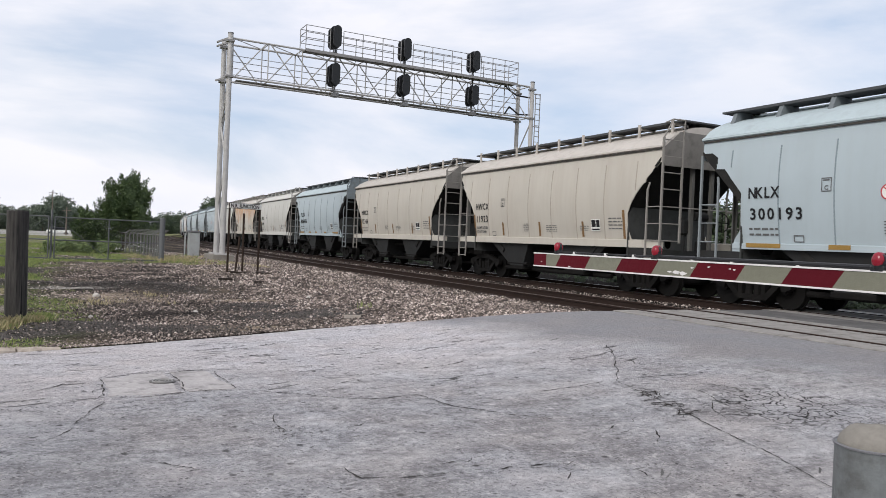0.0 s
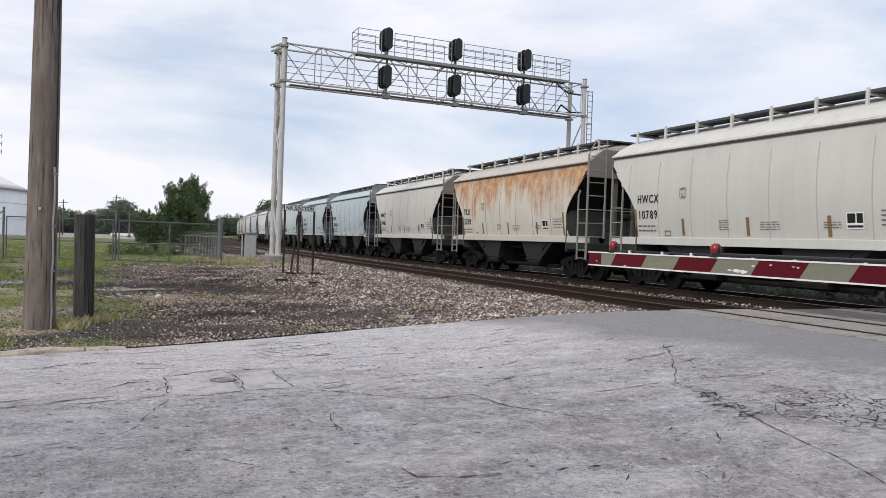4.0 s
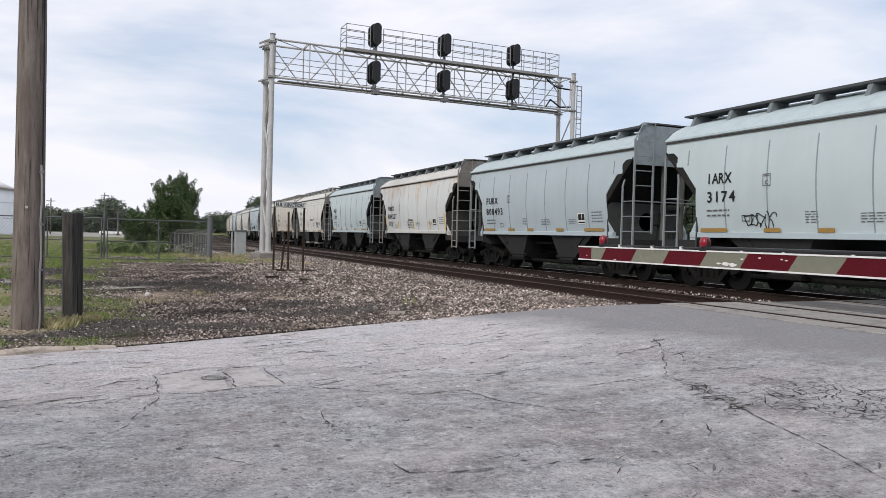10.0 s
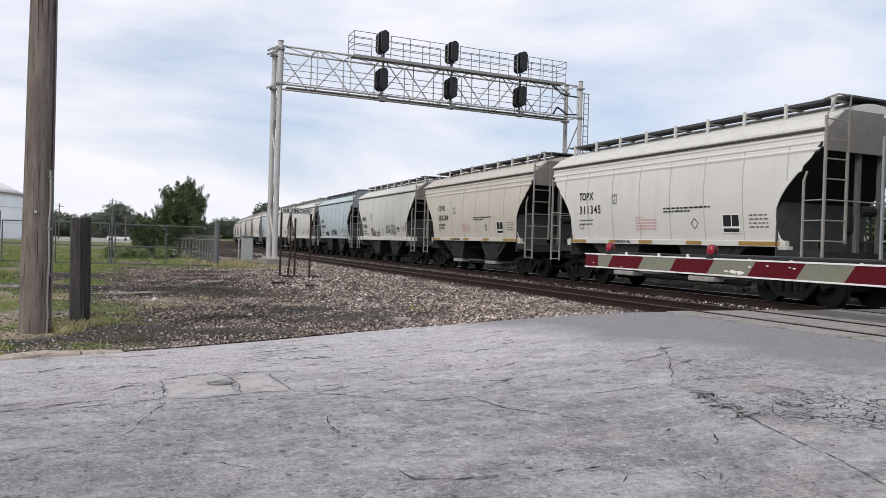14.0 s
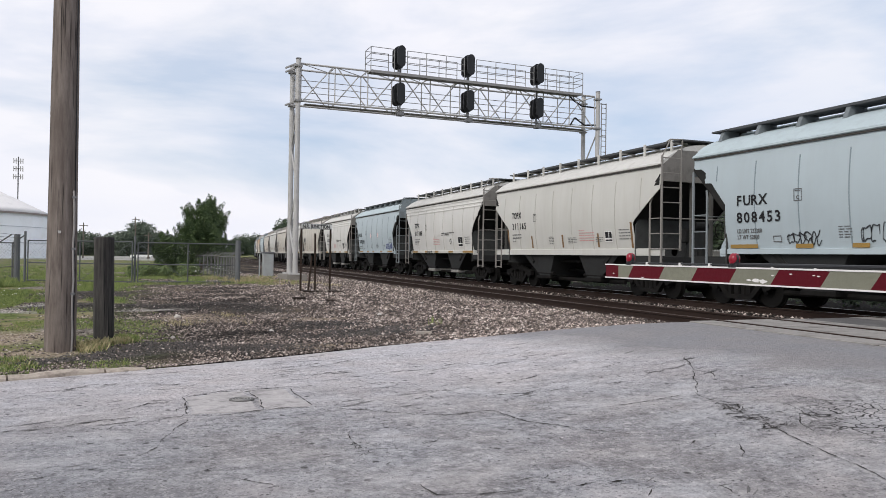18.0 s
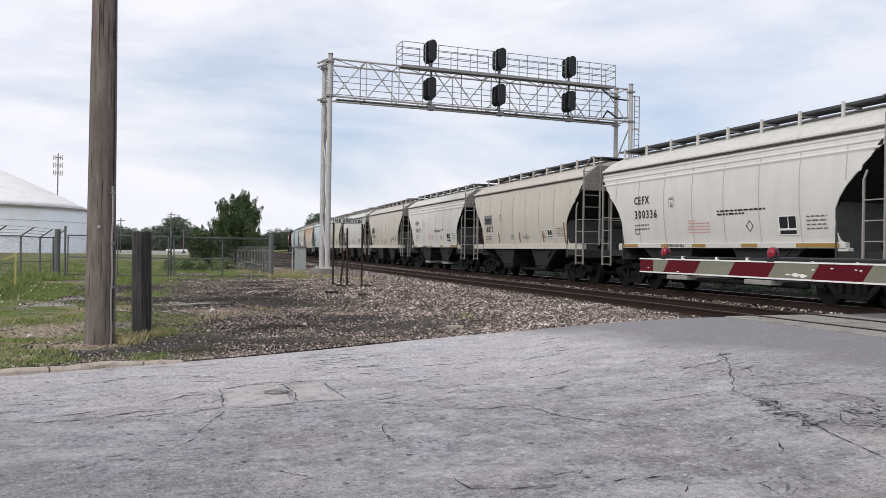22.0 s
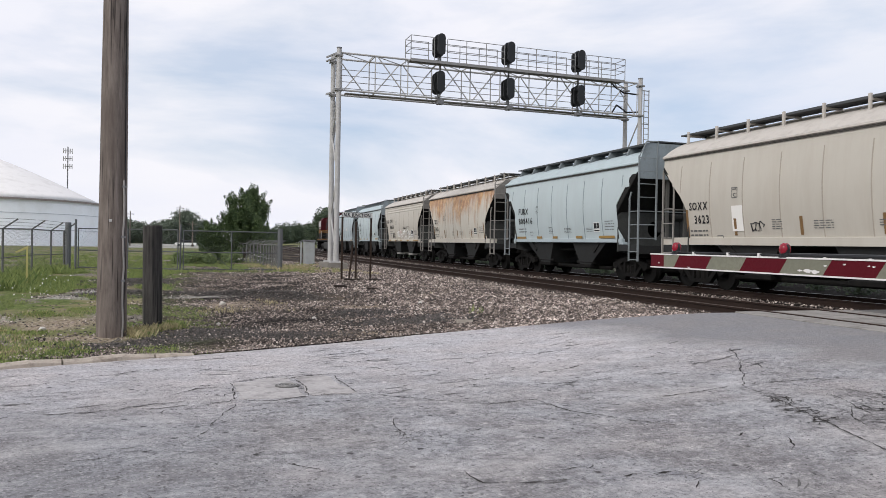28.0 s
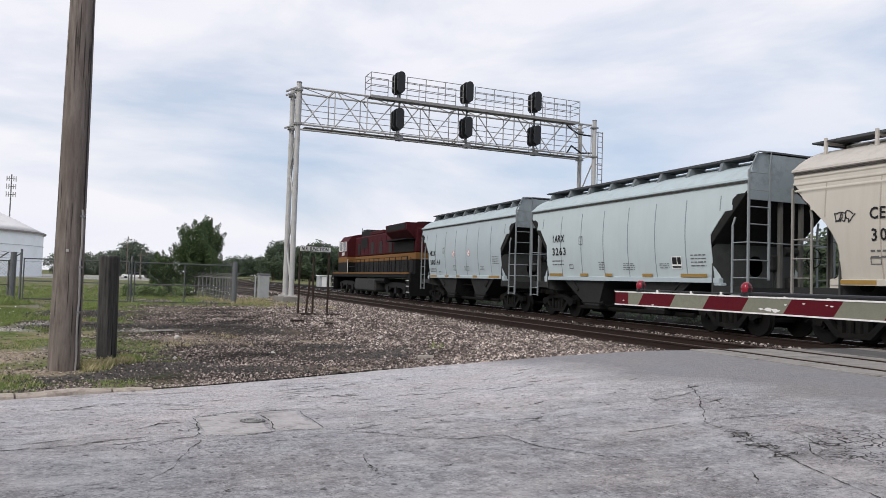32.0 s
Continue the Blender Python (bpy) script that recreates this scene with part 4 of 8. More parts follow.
def sill_mesh(full):
    bm = bmesh.new()
    e = HALF + 0.02 if full else HALF - 1.02
    lo, hi = (-0.16, 0.05) if full else (-0.1, 0.03)
    prism(bm, [(-1.53, SILL + lo), (-1.53, SILL + hi), (-1.47, SILL + hi + 0.02), (-1.4, SILL + hi), (-1.4, SILL + lo)], -e, e, 1)
    for sy in (-1, 1):
        box(bm, -1.51, -1.3, sy * 4.66 - 0.14, sy * 4.66 + 0.14, SILL - 0.38, SILL + lo + 0.01, bevel=0.015)
    return bm


def platform():
    bm = bmesh.new()
    box(bm, -1.5, 1.5, -HALF - 0.05, -HALF + 1.25, 1.2, 1.27)
    box(bm, -1.52, -1.46, -HALF - 0.05, -HALF + 1.3, 1.1, 1.33)
    box(bm, 1.46, 1.52, -HALF - 0.05, -HALF + 1.3, 1.1, 1.33)
    box(bm, -1.5, 1.5, -HALF - 0.07, -HALF + 0.02, 1.02, 1.3)
    return bm


def centre_sill():
    bm = bmesh.new()
    box(bm, -0.28, 0.28, -HALF - 0.1, HALF + 0.1, 0.85, 1.18)
    return bm


def coupler():
    bm = bmesh.new()
    box(bm, -0.08, 0.08, -HALF - 0.62, -HALF, 0.8, 0.98)
    box(bm, -0.16, 0.16, -HALF - 0.8, -HALF - 0.55, 0.74, 1.02, bevel=0.03)
    rod(bm, (0.3, -HALF - 0.05, 0.8), (0.33, -HALF - 0.7, 0.45), 0.03, 6)
    return bm


def side_frame(sx):
    """Cast truck side frame with its bolster opening and journal ends."""
    bm = bmesh.new()
    x0, x1 = sx * 0.98 - 0.08, sx * 0.98 + 0.08
    prism(bm, [(-1.12, 0.5), (-1.12, 0.66), (-0.75, 0.74), (-0.35, 0.86), (0.35, 0.86), (0.75, 0.74), (1.12, 0.66), (1.12, 0.5), (0.95, 0.42), (0.85, 0.42), (0.8, 0.55), (0.4, 0.7), (-0.4, 0.7), (-0.8, 0.55), (-0.85, 0.42), (-0.95, 0.42)], x0, x1, 0)
    prism(bm, [(-0.8, 0.55), (-0.66, 0.6), (-0.36, 0.3), (0.36, 0.3), (0.66, 0.6), (0.8, 0.55), (0.45, 0.18), (-0.45, 0.18)], x0, x1, 0)
    box(bm, x0, x1, -0.4, -0.28, 0.28, 0.74)
    box(bm, x0, x1, 0.28, 0.4, 0.28, 0.74)
    return bm


def spring(sx, dy):
    return rod(bmesh.new(), (sx * 0.98, dy, 0.3), (sx * 0.98, dy, 0.58), 0.09, 8)


def wheelset():
    bm = bmesh.new()
    for sx in (-1, 1):
        x = sx * 0.755
        rod(bm, (x - 0.06, 0, 0), (x + 0.06, 0, 0), 0.42, 28)
        rod(bm, (x - sx * 0.1, 0, 0), (x - sx * 0.06, 0, 0), 0.45, 28)
        rod(bm, (x + sx * 0.06, 0, 0), (x + sx * 0.085, 0, 0), 0.13, 12)
    rod(bm, (-0.98, 0, 0), (0.98, 0, 0), 0.08, 10)
    return bm


def add_truck(parent, y):
    tr = empty("truck")
    tr.parent = parent
    tr.location = (0, y, 0)
    for sx in (-1, 1):
        part("side_frame", cached(("side_frame", sx), lambda: side_frame(sx), M["darksteel"]), None, tr)
        for dy in (-0.12, 0.12):
            part("spring", cached(("spring", sx, dy), lambda: spring(sx, dy), M["darksteel"]), None, tr)
    part("bolster", cached(("bolster",), lambda: boxed(-0.95, 0.95, -0.2, 0.2, 0.55, 0.86, bevel=0.03), M["darksteel"]), None, tr)
    axles = []
    for dy in (-0.89, 0.89):
        w = part("wheelset", cached(("wheelset",), wheelset, M["wheel"]), None, tr)
        w.location = (0, dy, 0.42)
        axles.append(w)
    return axles


def running_board():
    """One lengthwise walk of grating with upturned rims."""
    z = 4.9
    prof = [(-0.87, z - 0.01), (-0.87, z + 0.055), (-0.85, z + 0.055), (-0.85, z + 0.025), (-0.35, z + 0.025), (-0.35, z + 0.055), (-0.33, z + 0.055), (-0.33, z - 0.01)]
    return prismed(prof, -HALF + 0.6, HALF - 0.6, 1)


def end_walk():
    return boxed(-0.9, 0.9, -HALF - 0.05, -HALF + 0.6, 4.9, 4.945)


def hatch_trough():
    bm = bmesh.new()
    box(bm, -0.3, 0.3, -HALF + 0.4, HALF - 0.4, 4.6, 4.88, bevel=0.04)
    return bm


def board_support(kind):
    bm = bmesh.new()
    if kind == "blue":
        prism(bm, [(-1.02, 4.5), (-0.84, 4.9), (-0.3, 4.9), (-0.3, 4.6)], -0.06, 0.06, 1)
    else:
        box(bm, -0.93, -0.87, -0.035, 0.035, 4.5, 5.0)
        box(bm, -0.9, -0.3, -0.03, 0.03, 4.84, 4.9)
    return bm


def bars_block(bm, y, z, w, rows, pitch=0.07, h=0.03, seed=1):
    """Rows of plain bars in place of small unreadable print, on the near side; y runs from left to right as y falls."""
    rnd = random.Random(seed)
    for i in range(rows):
        zz = z - i * pitch
        k = y
        while k > y - w:
            ln = rnd.uniform(0.08, 0.2)
            e = max(k - ln, y - w)
            x = half_width(zz) + 0.014
            x2 = half_width(zz - h) + 0.014
            q = [bm.verts.new(p) for p in ((-x, k, zz), (-x, e, zz), (-x2, e, zz - h), (-x2, k, zz - h))]
            bm.faces.new(q)
            k = e - 0.04
    return bm


def quad_frame(bm, y, z, w, h, t=0.03):
    for a in ((y, z, w, t), (y, z - h + t, w, t), (y, z, t, h), (y - w + t, z, t, h)):
        yy, zz, ww, hh = a
        q = [bm.verts.new((-half_width(c) - 0.014, b, c)) for b, c in ((yy, zz), (yy - ww, zz), (yy - ww, zz - hh), (yy, zz - hh))]
        bm.faces.new(q)
    return bm


def wrap(me, y, z, off=0.013):
    """A copy of a flat mesh laid on the near side: its x runs towards the leading end, its y up."""
    key = ("wrap", me.name, y, z)
    if key not in MESH:
        c = me.copy()
        for v in c.vertices:
            zz = z + v.co.y
            v.co = (-half_width(zz) - off - (0.003 if v.co.z > 0 else 0.0), y - v.co.x, zz)
        MESH[key] = c
    return MESH[key]


AXLES = []


def hopper_car(index, colour, marks, number, opts=()):
    kind = "round" if colour in ROUND else "blue"
    rounded = "straight" if "straight" in opts else kind
    ribs = "ribs" in opts
    full = kind == "round" and not ribs
    words = {"blue": "pale blue two-bay covered hopper car with black end slopes", "beige": "dusty beige two-bay covered hopper car with dark ends",
             "cream": "cream two-bay covered hopper car with dark ends", "rusty": "beige covered hopper car streaked with orange rust",
             "stained": "stained white covered hopper car with yellow bars"}[colour]
    if ribs:
        words = words.replace("covered", "rib-topped covered")
    if "tag" in opts:
        words += " and graffiti"
    car = empty("hopper_car", None, label=words, category="hopper car", group="freight train cars")
    paint = M["blue_pale"] if marks == "IARX" or index == 27 else M["cream_pale"] if ribs and colour == "cream" else M[colour]
    roofm = M["blue_roof"] if colour == "blue" else M["roof"]
    roofm = M["cream_roof"] if colour in ("cream", "stained") else roofm
    trim = M["blue"] if colour == "blue" else M["cream"] if colour in ("cream", "stained") else M["beige"]
    for sx in (-1, 1):
        part("side_sheet", cached(("side_sheet", sx, rounded, ribs, paint.name), lambda: side_sheet(sx, rounded, ribs), paint, True), None, car)
        s = part("side_sill", cached(("side_sill", trim.name, full), lambda: sill_mesh(full), trim), None, car)
        if sx > 0:
            s.matrix_local = pose(0, 0, 0, 0, 0, 180)
        part("eave_seam", cached(("eave_seam", sx), lambda: eave_seam(sx), M["eavedark"]), None, car)
    part("roof", cached(("roof", rounded, roofm.name), lambda: roof_mesh(rounded), roofm), None, car)
    part("hatch_trough", cached(("hatch_trough", roofm.name), hatch_trough, roofm), None, car)
    for rz in (0, 180):
        part("running_board", cached(("running_board",), running_board, M["grating"]), None, car).matrix_local = pose(0, 0, 0, 0, 0, rz)
        part("end_walk", cached(("end_walk",), end_walk, M["grating"]), None, car).matrix_local = pose(0, 0, 0, 0, 0, rz)
    nsup = 9 if kind == "blue" else 9
    for i in range(nsup):
        y = -HALF + 0.35 + i * (2 * HALF - 0.7) / (nsup - 1)
        sm_ = M["gusset"] if kind == "blue" else roofm
        for rz in (0, 180):
            o = part("board_bracket", cached(("board_bracket", kind, sm_.name), lambda: board_support(kind), sm_), None, car)
            o.matrix_local = pose(0, y, 0, 0, 0, rz)
    for k in range(8):
        y = -HALF + 0.95 + k * (2 * HALF - 1.9) / 7
        part("weld_seam", cached(("weld_seam", k, rounded, colour), lambda: seam_rib(y, rounded), M["seam_" + colour]), None, car)
    for rz in (0, 180):
        turn = pose(0, 0, 0, 0, 0, rz)
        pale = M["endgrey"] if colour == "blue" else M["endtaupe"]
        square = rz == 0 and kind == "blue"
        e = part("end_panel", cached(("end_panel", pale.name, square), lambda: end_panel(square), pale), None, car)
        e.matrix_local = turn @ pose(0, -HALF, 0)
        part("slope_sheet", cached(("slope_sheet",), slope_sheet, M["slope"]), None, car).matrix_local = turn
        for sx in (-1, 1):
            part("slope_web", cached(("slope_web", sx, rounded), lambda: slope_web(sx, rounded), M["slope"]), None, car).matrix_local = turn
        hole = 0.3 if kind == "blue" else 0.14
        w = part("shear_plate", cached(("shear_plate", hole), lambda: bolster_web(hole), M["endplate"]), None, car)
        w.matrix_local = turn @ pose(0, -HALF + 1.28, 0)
        for x in (-0.3, 0.45):
            part("end_post", cached(("end_post", x), lambda: end_post(x), M["endpost"]), None, car).matrix_local = turn
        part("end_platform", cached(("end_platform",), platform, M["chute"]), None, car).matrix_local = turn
        part("coupler", cached(("coupler",), coupler, M["darksteel"]), None, car).matrix_local = turn
        lm = M["ladder"] if colour == "blue" else M["ladderdark"]
        for sx in (-1, 1):
            corner = 4.4 if sx < 0 else 3.75
            part("side_ladder", cached(("side_ladder", sx, lm.name), lambda: side_ladder(sx, corner), lm), None, car).matrix_local = turn
        part("end_ladder", cached(("end_ladder", lm.name), end_ladder, lm), None, car).matrix_local = turn
        part("roof_grab", cached(("roof_grab", lm.name), lambda: rods([((-1.55, -HALF - 0.03, 4.38), (-1.3, -HALF - 0.1, 4.9)), ((-0.84, -HALF - 0.03, 4.38), (-0.84, -HALF - 0.08, 4.92)), ((-1.3, -HALF - 0.1, 4.9), (-0.84, -HALF - 0.08, 4.92)), ((-1.3, -HALF - 0.1, 4.9), (-0.9, -HALF + 0.6, 4.95))], 0.02), lm), None, car).matrix_local = turn
        if rz == 0:
            part("brake_valve", cached(("brake_valve",), brake_valve, M["chute"]), None, car).matrix_local = turn
            part("hand_wheel", cached(("hand_wheel",), hand_wheel, M["darksteel"]), None, car).matrix_local = turn
    part("centre_sill", cached(("centre_sill",), centre_sill, M["darksteel"]), None, car)
    for y in (-1.75, 1.75):
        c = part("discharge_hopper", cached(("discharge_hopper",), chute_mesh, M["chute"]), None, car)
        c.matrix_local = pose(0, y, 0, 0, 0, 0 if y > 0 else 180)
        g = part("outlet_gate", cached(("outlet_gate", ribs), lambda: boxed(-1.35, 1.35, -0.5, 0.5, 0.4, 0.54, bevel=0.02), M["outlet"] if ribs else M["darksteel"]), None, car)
        g.location = (0, y, 0)
    part("outlet_pipe", cached(("outlet_pipe",), lambda: rods([((-0.9, -3.1, 0.42), (-0.9, 3.1, 0.42)), ((-1.25, -2.4, 0.62), (-1.25, -1.1, 0.62)), ((-1.25, 1.1, 0.62), (-1.25, 2.4, 0.62)), ((0.5, -3.6, 0.5), (0.5, 3.6, 0.5))], 0.07, 8), M["darksteel"]), None, car)
    part("brake_rigging", cached(("brake_rigging",), lambda: rods([((-0.55, -4.4, 0.72), (-0.5, 4.4, 0.78)), ((-1.1, -0.6, 1.1), (-1.1, 0.7, 1.1)), ((-1.1, -0.3, 1.1), (-0.4, -0.3, 0.75))], 0.045, 6), M["darksteel"]), None, car)
    part("brake_cylinder", cached(("brake_cylinder",), lambda: rod(bmesh.new(), (-0.75, 4.35, 1.45), (-0.75, 5.2, 1.45), 0.18, 12), M["darksteel"]), None, car)
    for y in (-4.55, 4.55):
        AXLES.append((index, add_truck(car, y)))
    # tape and lettering on the near side
    if kind == "blue" and colour == "blue":
        for y, w in ((4.35, 0.95), (2.2, 0.5), (0.65, 0.42), (-1.4, 0.5), (-3.2, 1.1)):
            o = part("reflector", cached(("reflector", w), lambda: boxed(-0.004, 0.004, -w, 0.0, -0.05, 0.05), M["orange"]), None, car)
            zt = SILL - 0.01 if marks == "NKLX" else SILL + 0.1
            o.location = (-max(1.53, half_width(zt)) - 0.012, y, zt)
    elif ribs:
        for y, w in ((4.5, 0.9), (2.3, 0.35), (0.75, 0.6), (-1.35, 0.6), (-3.3, 1.3)):
            o = part("reflector", cached(("reflector", w), lambda: boxed(-0.004, 0.004, -w, 0.0, -0.05, 0.05), M["orange"]), None, car)
            o.location = (-1.537, y, SILL - 0.03)
    else:
        mt = M["yellowbar"] if colour == "stained" else M["rustbar"]
        for y in (2.4, 0.0, -2.4):
            part("reflector", wrap(cached(("reflector_bar", mt.name), lambda: boxed(-0.05, 0.05, -0.24, 0.24, -0.002, 0.002), mt), y, SILL + 0.36), None, car)
        for y in (HALF - 1.28, -HALF + 1.45):
            part("end_tape", wrap(cached(("end_tape", mt.name), lambda: boxed(-0.05, 0.05, -0.42, 0.42, -0.002, 0.002), mt), y, SILL + 0.5), None, car)
    gothic = marks in ("HWCX", "MQRX", "SOXX", "TILX")
    ym = 3.7 if marks == "CEFX" else 3.95 if ribs else 4.4 if gothic else 4.27 if marks == "NKLX" else 4.1
    z1, z2, size = {"FURX": (2.67, 2.22, 0.37), "CEFX": (2.86, 2.38, 0.36), "TOPX": (2.86, 2.4, 0.36), "IARX": (2.83, 2.34, 0.38), "SOXX": (2.4, 1.99, 0.33), "TILX": (2.5, 2.05, 0.36), "NKLX": (2.6, 2.1, 0.36)}.get(marks, (2.6, 2.12, 0.34))
    if number.startswith("18"):
        z1, z2 = 2.6, 2.18
    lift = 0.016 if "plate" in opts else 0.0
    broad = marks in ("FURX", "NKLX", "IARX")
    spell(car, "letter", marks, size, ym, z1, gothic, marks == "FURX", lift)
    spell(car, "digit", number, size * 1.04, ym - (0.2 if marks == "SOXX" else 0.0), z2, gothic, broad)
    if index in LIMITS:
        for k, line in enumerate(LIMITS[index]):
            part("weight_print", wrap(text_mesh(line, 0.15, M["letterdim"], wide=0.86), ym, z2 - 0.27 - 0.16 * k), None, car)
    if gothic or ribs or kind == "blue":
        part("grade_letter", wrap(text_mesh("C", 0.14, M["letterdim"]), ym - 1.97, 2.72), None, car)
    key = ("small_print", kind, index % 5, ribs, ym, z2, index in LIMITS)

    def prints():
        bm = bmesh.new()
        if index not in LIMITS:
            bars_block(bm, ym, z2 - 0.2, 0.8, 2, 0.13, 0.045, index % 5)
        bars_block(bm, -3.66, 2.4 if marks == "NKLX" else 2.2, 0.62, 4, 0.1, 0.03, 3 + index % 5)
        if not ribs:
            bars_block(bm, -0.4, 1.98, 0.6, 4, 0.06, 0.02, 11)
            bars_block(bm, 1.0, 2.04, 0.35, 5, 0.06, 0.02, 13)
            bars_block(bm, -2.25, 1.96, 0.45, 3, 0.06, 0.02, 15)
        quad_frame(bm, ym - 1.9, 2.98, 0.24, 0.3, 0.02)
        bars_block(bm, ym - 1.94, 2.94, 0.16, 1, 0.1, 0.025, 5)
        quad_frame(bm, ym + 0.02 if kind == "round" and not gothic else ym - 1.2, z2 - 0.36, 0.26, 0.16, 0.022)
        return bm
    tagged(part("small_print", cached(key, prints, M["letterdim"]), None, car), kind="stuff")
    if "discs" not in opts:
        big = 1.25 if ribs else 0.9
        plate = part("stencil_panel", wrap(cached(("stencil_panel", big), lambda: boxed(-0.22 * big, 0.22 * big, -0.18 * big, 0.18 * big, -0.002, 0.002), M["letter"]), -3.05, 1.98), None, car)

        def grid():
            bm = quad_frame(bmesh.new(), -3.05 + 0.24 * big, 1.98 + 0.2 * big, 0.48 * big, 0.4 * big, 0.025)
            quad_frame(bm, -3.05 + 0.24 * big, 1.98 - 0.06 * big, 0.48 * big, 0.05, 0.024)
            return quad_frame(bm, -3.05 - 0.01, 1.98 + 0.2 * big, 0.028, 0.26 * big, 0.0135)
        part("stencil_border", cached(("stencil_border", big), grid, M["signwhite"]), None, plate).location.x = -0.006
    if ribs or "straight" in opts:
        y0 = 0.89 if ribs else -1.2
        part("warning_print", cached(("warning_print", y0), lambda: bars_block(bars_block(bmesh.new(), y0, 2.24, 0.35, 1, 0.07, 0.03, 4), y0, 2.15, 1.0, 4, 0.09, 0.03, 9), M["fadedred"]), None, car)
    if ribs:
        part("notice_print", cached(("notice_print",), lambda: bars_block(bars_block(bmesh.new(), -0.43, 2.47, 1.9, 1, 0.1, 0.045, 21), -0.43, 2.38, 1.1, 1, 0.1, 0.045, 22), M["letter"]), None, car)
        part("diamond_mark", cached(("diamond_mark",), lambda: rods([((-half_width(2.0 + dz) - 0.012, -1.7 + dy, 2.0 + dz), (-half_width(2.0 + ez) - 0.012, -1.7 + ey, 2.0 + ez)) for dy, dz, ey, ez in ((0.13, 0, 0, 0.15), (0, 0.15, -0.13, 0), (-0.13, 0, 0, -0.15), (0, -0.15, 0.13, 0))], 0.008, 4), M["letter"]), None, car)
        o = part("sill_print", text_mesh("THROUGH SILL", 0.13, M["letter"], 0.002, wide=0.95), None, car)
        o.matrix_local = pose(-1.536, 1.98, SILL - 0.075, 90, 0, -90)
    if colour == "stained":
        part("warning_word", wrap(text_mesh("WARNING", 0.16, M["letterdim"]), 0.75, 2.05), None, car)
        part("warning_print", cached(("warning_print_dim",), lambda: bars_block(bmesh.new(), 0.85, 1.98, 0.9, 4, 0.08, 0.035, 9), M["letterdim"]), None, car)
    if "discs" in opts:
        for y in (0.9, -1.0):
            part("disc_face", wrap(cached(("disc_face",), disc_face, M["signwhite"]), y, 2.62, 0.011), None, car)
            part("warning_disc", wrap(cached(("warning_disc",), warning_disc, M["signred"]), y, 2.62), None, car)
    for k, (y, z, count, hgt, paint_) in enumerate(TAGS.get(index, ())):
        part("graffiti", scrawl(index * 7 + k, y, z, count, hgt), M[paint_], car)
    if number == "110829":
        # an angular sprayed word, each letter a little lower than the last
        for k, (ch, size, lean, at) in enumerate((("S", 0.74, -8, 2.37), ("T", 0.54, 6, 2.18), ("A", 0.5, -4, 2.03), ("N", 0.56, 9, 1.83), ("K", 0.5, -10, 1.62))):
            me = text_mesh(ch, size, M["tagblack"], wide=0.5).copy()
            me.transform(pose(0, 0, 0, 0, 0, lean))
            part("graffiti", wrap(me, at, 1.62 - 0.008 * k), None, car)
    if "plate" in opts:
        part("number_backing", wrap(cached(("number_backing",), lambda: boxed(-0.06, 0.95, -0.08, 0.4, -0.002, 0.002), M["lettergrey"]), ym, z1), None, car)
    if marks == "SOXX":
        part("paint_patch", wrap(cached(("paint_patch",), lambda: boxed(-0.22, 0.22, -0.36, 0.36, -0.002, 0.002), M["patchwhite"]), 2.3, 2.1), None, car)
    return car


# load limit and light weight as painted on some of the cars
LIMITS = {2: ("LD LMT 232100", "LT WT 53900"), 8: ("LD LMT 234200", "LT  WT  51800"), 9: ("LD LMT 233200  106050 KG", "LT WT  52800   23950 KG"), 12: ("LD LMT 231200", "LT WT 54800"), 15: ("LD LMT 232700", "LT WT 53300"),
          16: ("LD LMT 232700", "LT WT 53300"), 17: ("LD LMT 233200", "LT WT 52800")}
# spray-painted tags by car: start along the side, height, strokes, letter height and paint
TAGS = {10: ((2.7, 1.85, 5, 0.36, "tagblack"),), 16: ((1.2, 1.72, 3, 0.36, "tagblack"), (-0.9, 2.0, 6, 0.52, "tagblack")), 17: ((2.35, 1.78, 6, 0.3, "tagblack"), (0.3, 1.86, 7, 0.42, "tagblack")),
        20: ((-3.0, 1.84, 7, 0.36, "tagblue"),), 26: ((1.7, 1.85, 3, 0.3, "tagblack"),), 29: ((1.2, 1.95, 6, 0.5, "tagwhite"), (-0.7, 1.9, 4, 0.75, "tagwhite"), (-2.2, 1.9, 4, 0.6, "tagwhite"), (2.75, 1.85, 3, 0.4, "tagblack"), (4.5, 2.95, 3, 0.28, "tagblack"))}


def spell(car, name, word, size, y, z, gothic, broad, lift=0.0):
    """One painted character after another on the near side."""
    x = 0.0
    for ch in word:
        me = text_mesh(ch, size, M["letter"], wide=0.82 if gothic else 1.05 if broad else 0.86)
        lo, hi = min(v.co.x for v in me.vertices), max(v.co.x for v in me.vertices)
        if gothic and ch.isalpha():
            x += 0.04 * size
            at = x - lo
            x += hi - lo + 0.05 * size
        else:
            cell = (0.53 if gothic else (0.72 if ch.isalpha() else 0.66) if broad else 0.58) * size
            at = x + (cell - hi - lo) / 2
            x += cell
        o = part(name, wrap(me, y - at, z), None, car)
        o.location.x = -lift


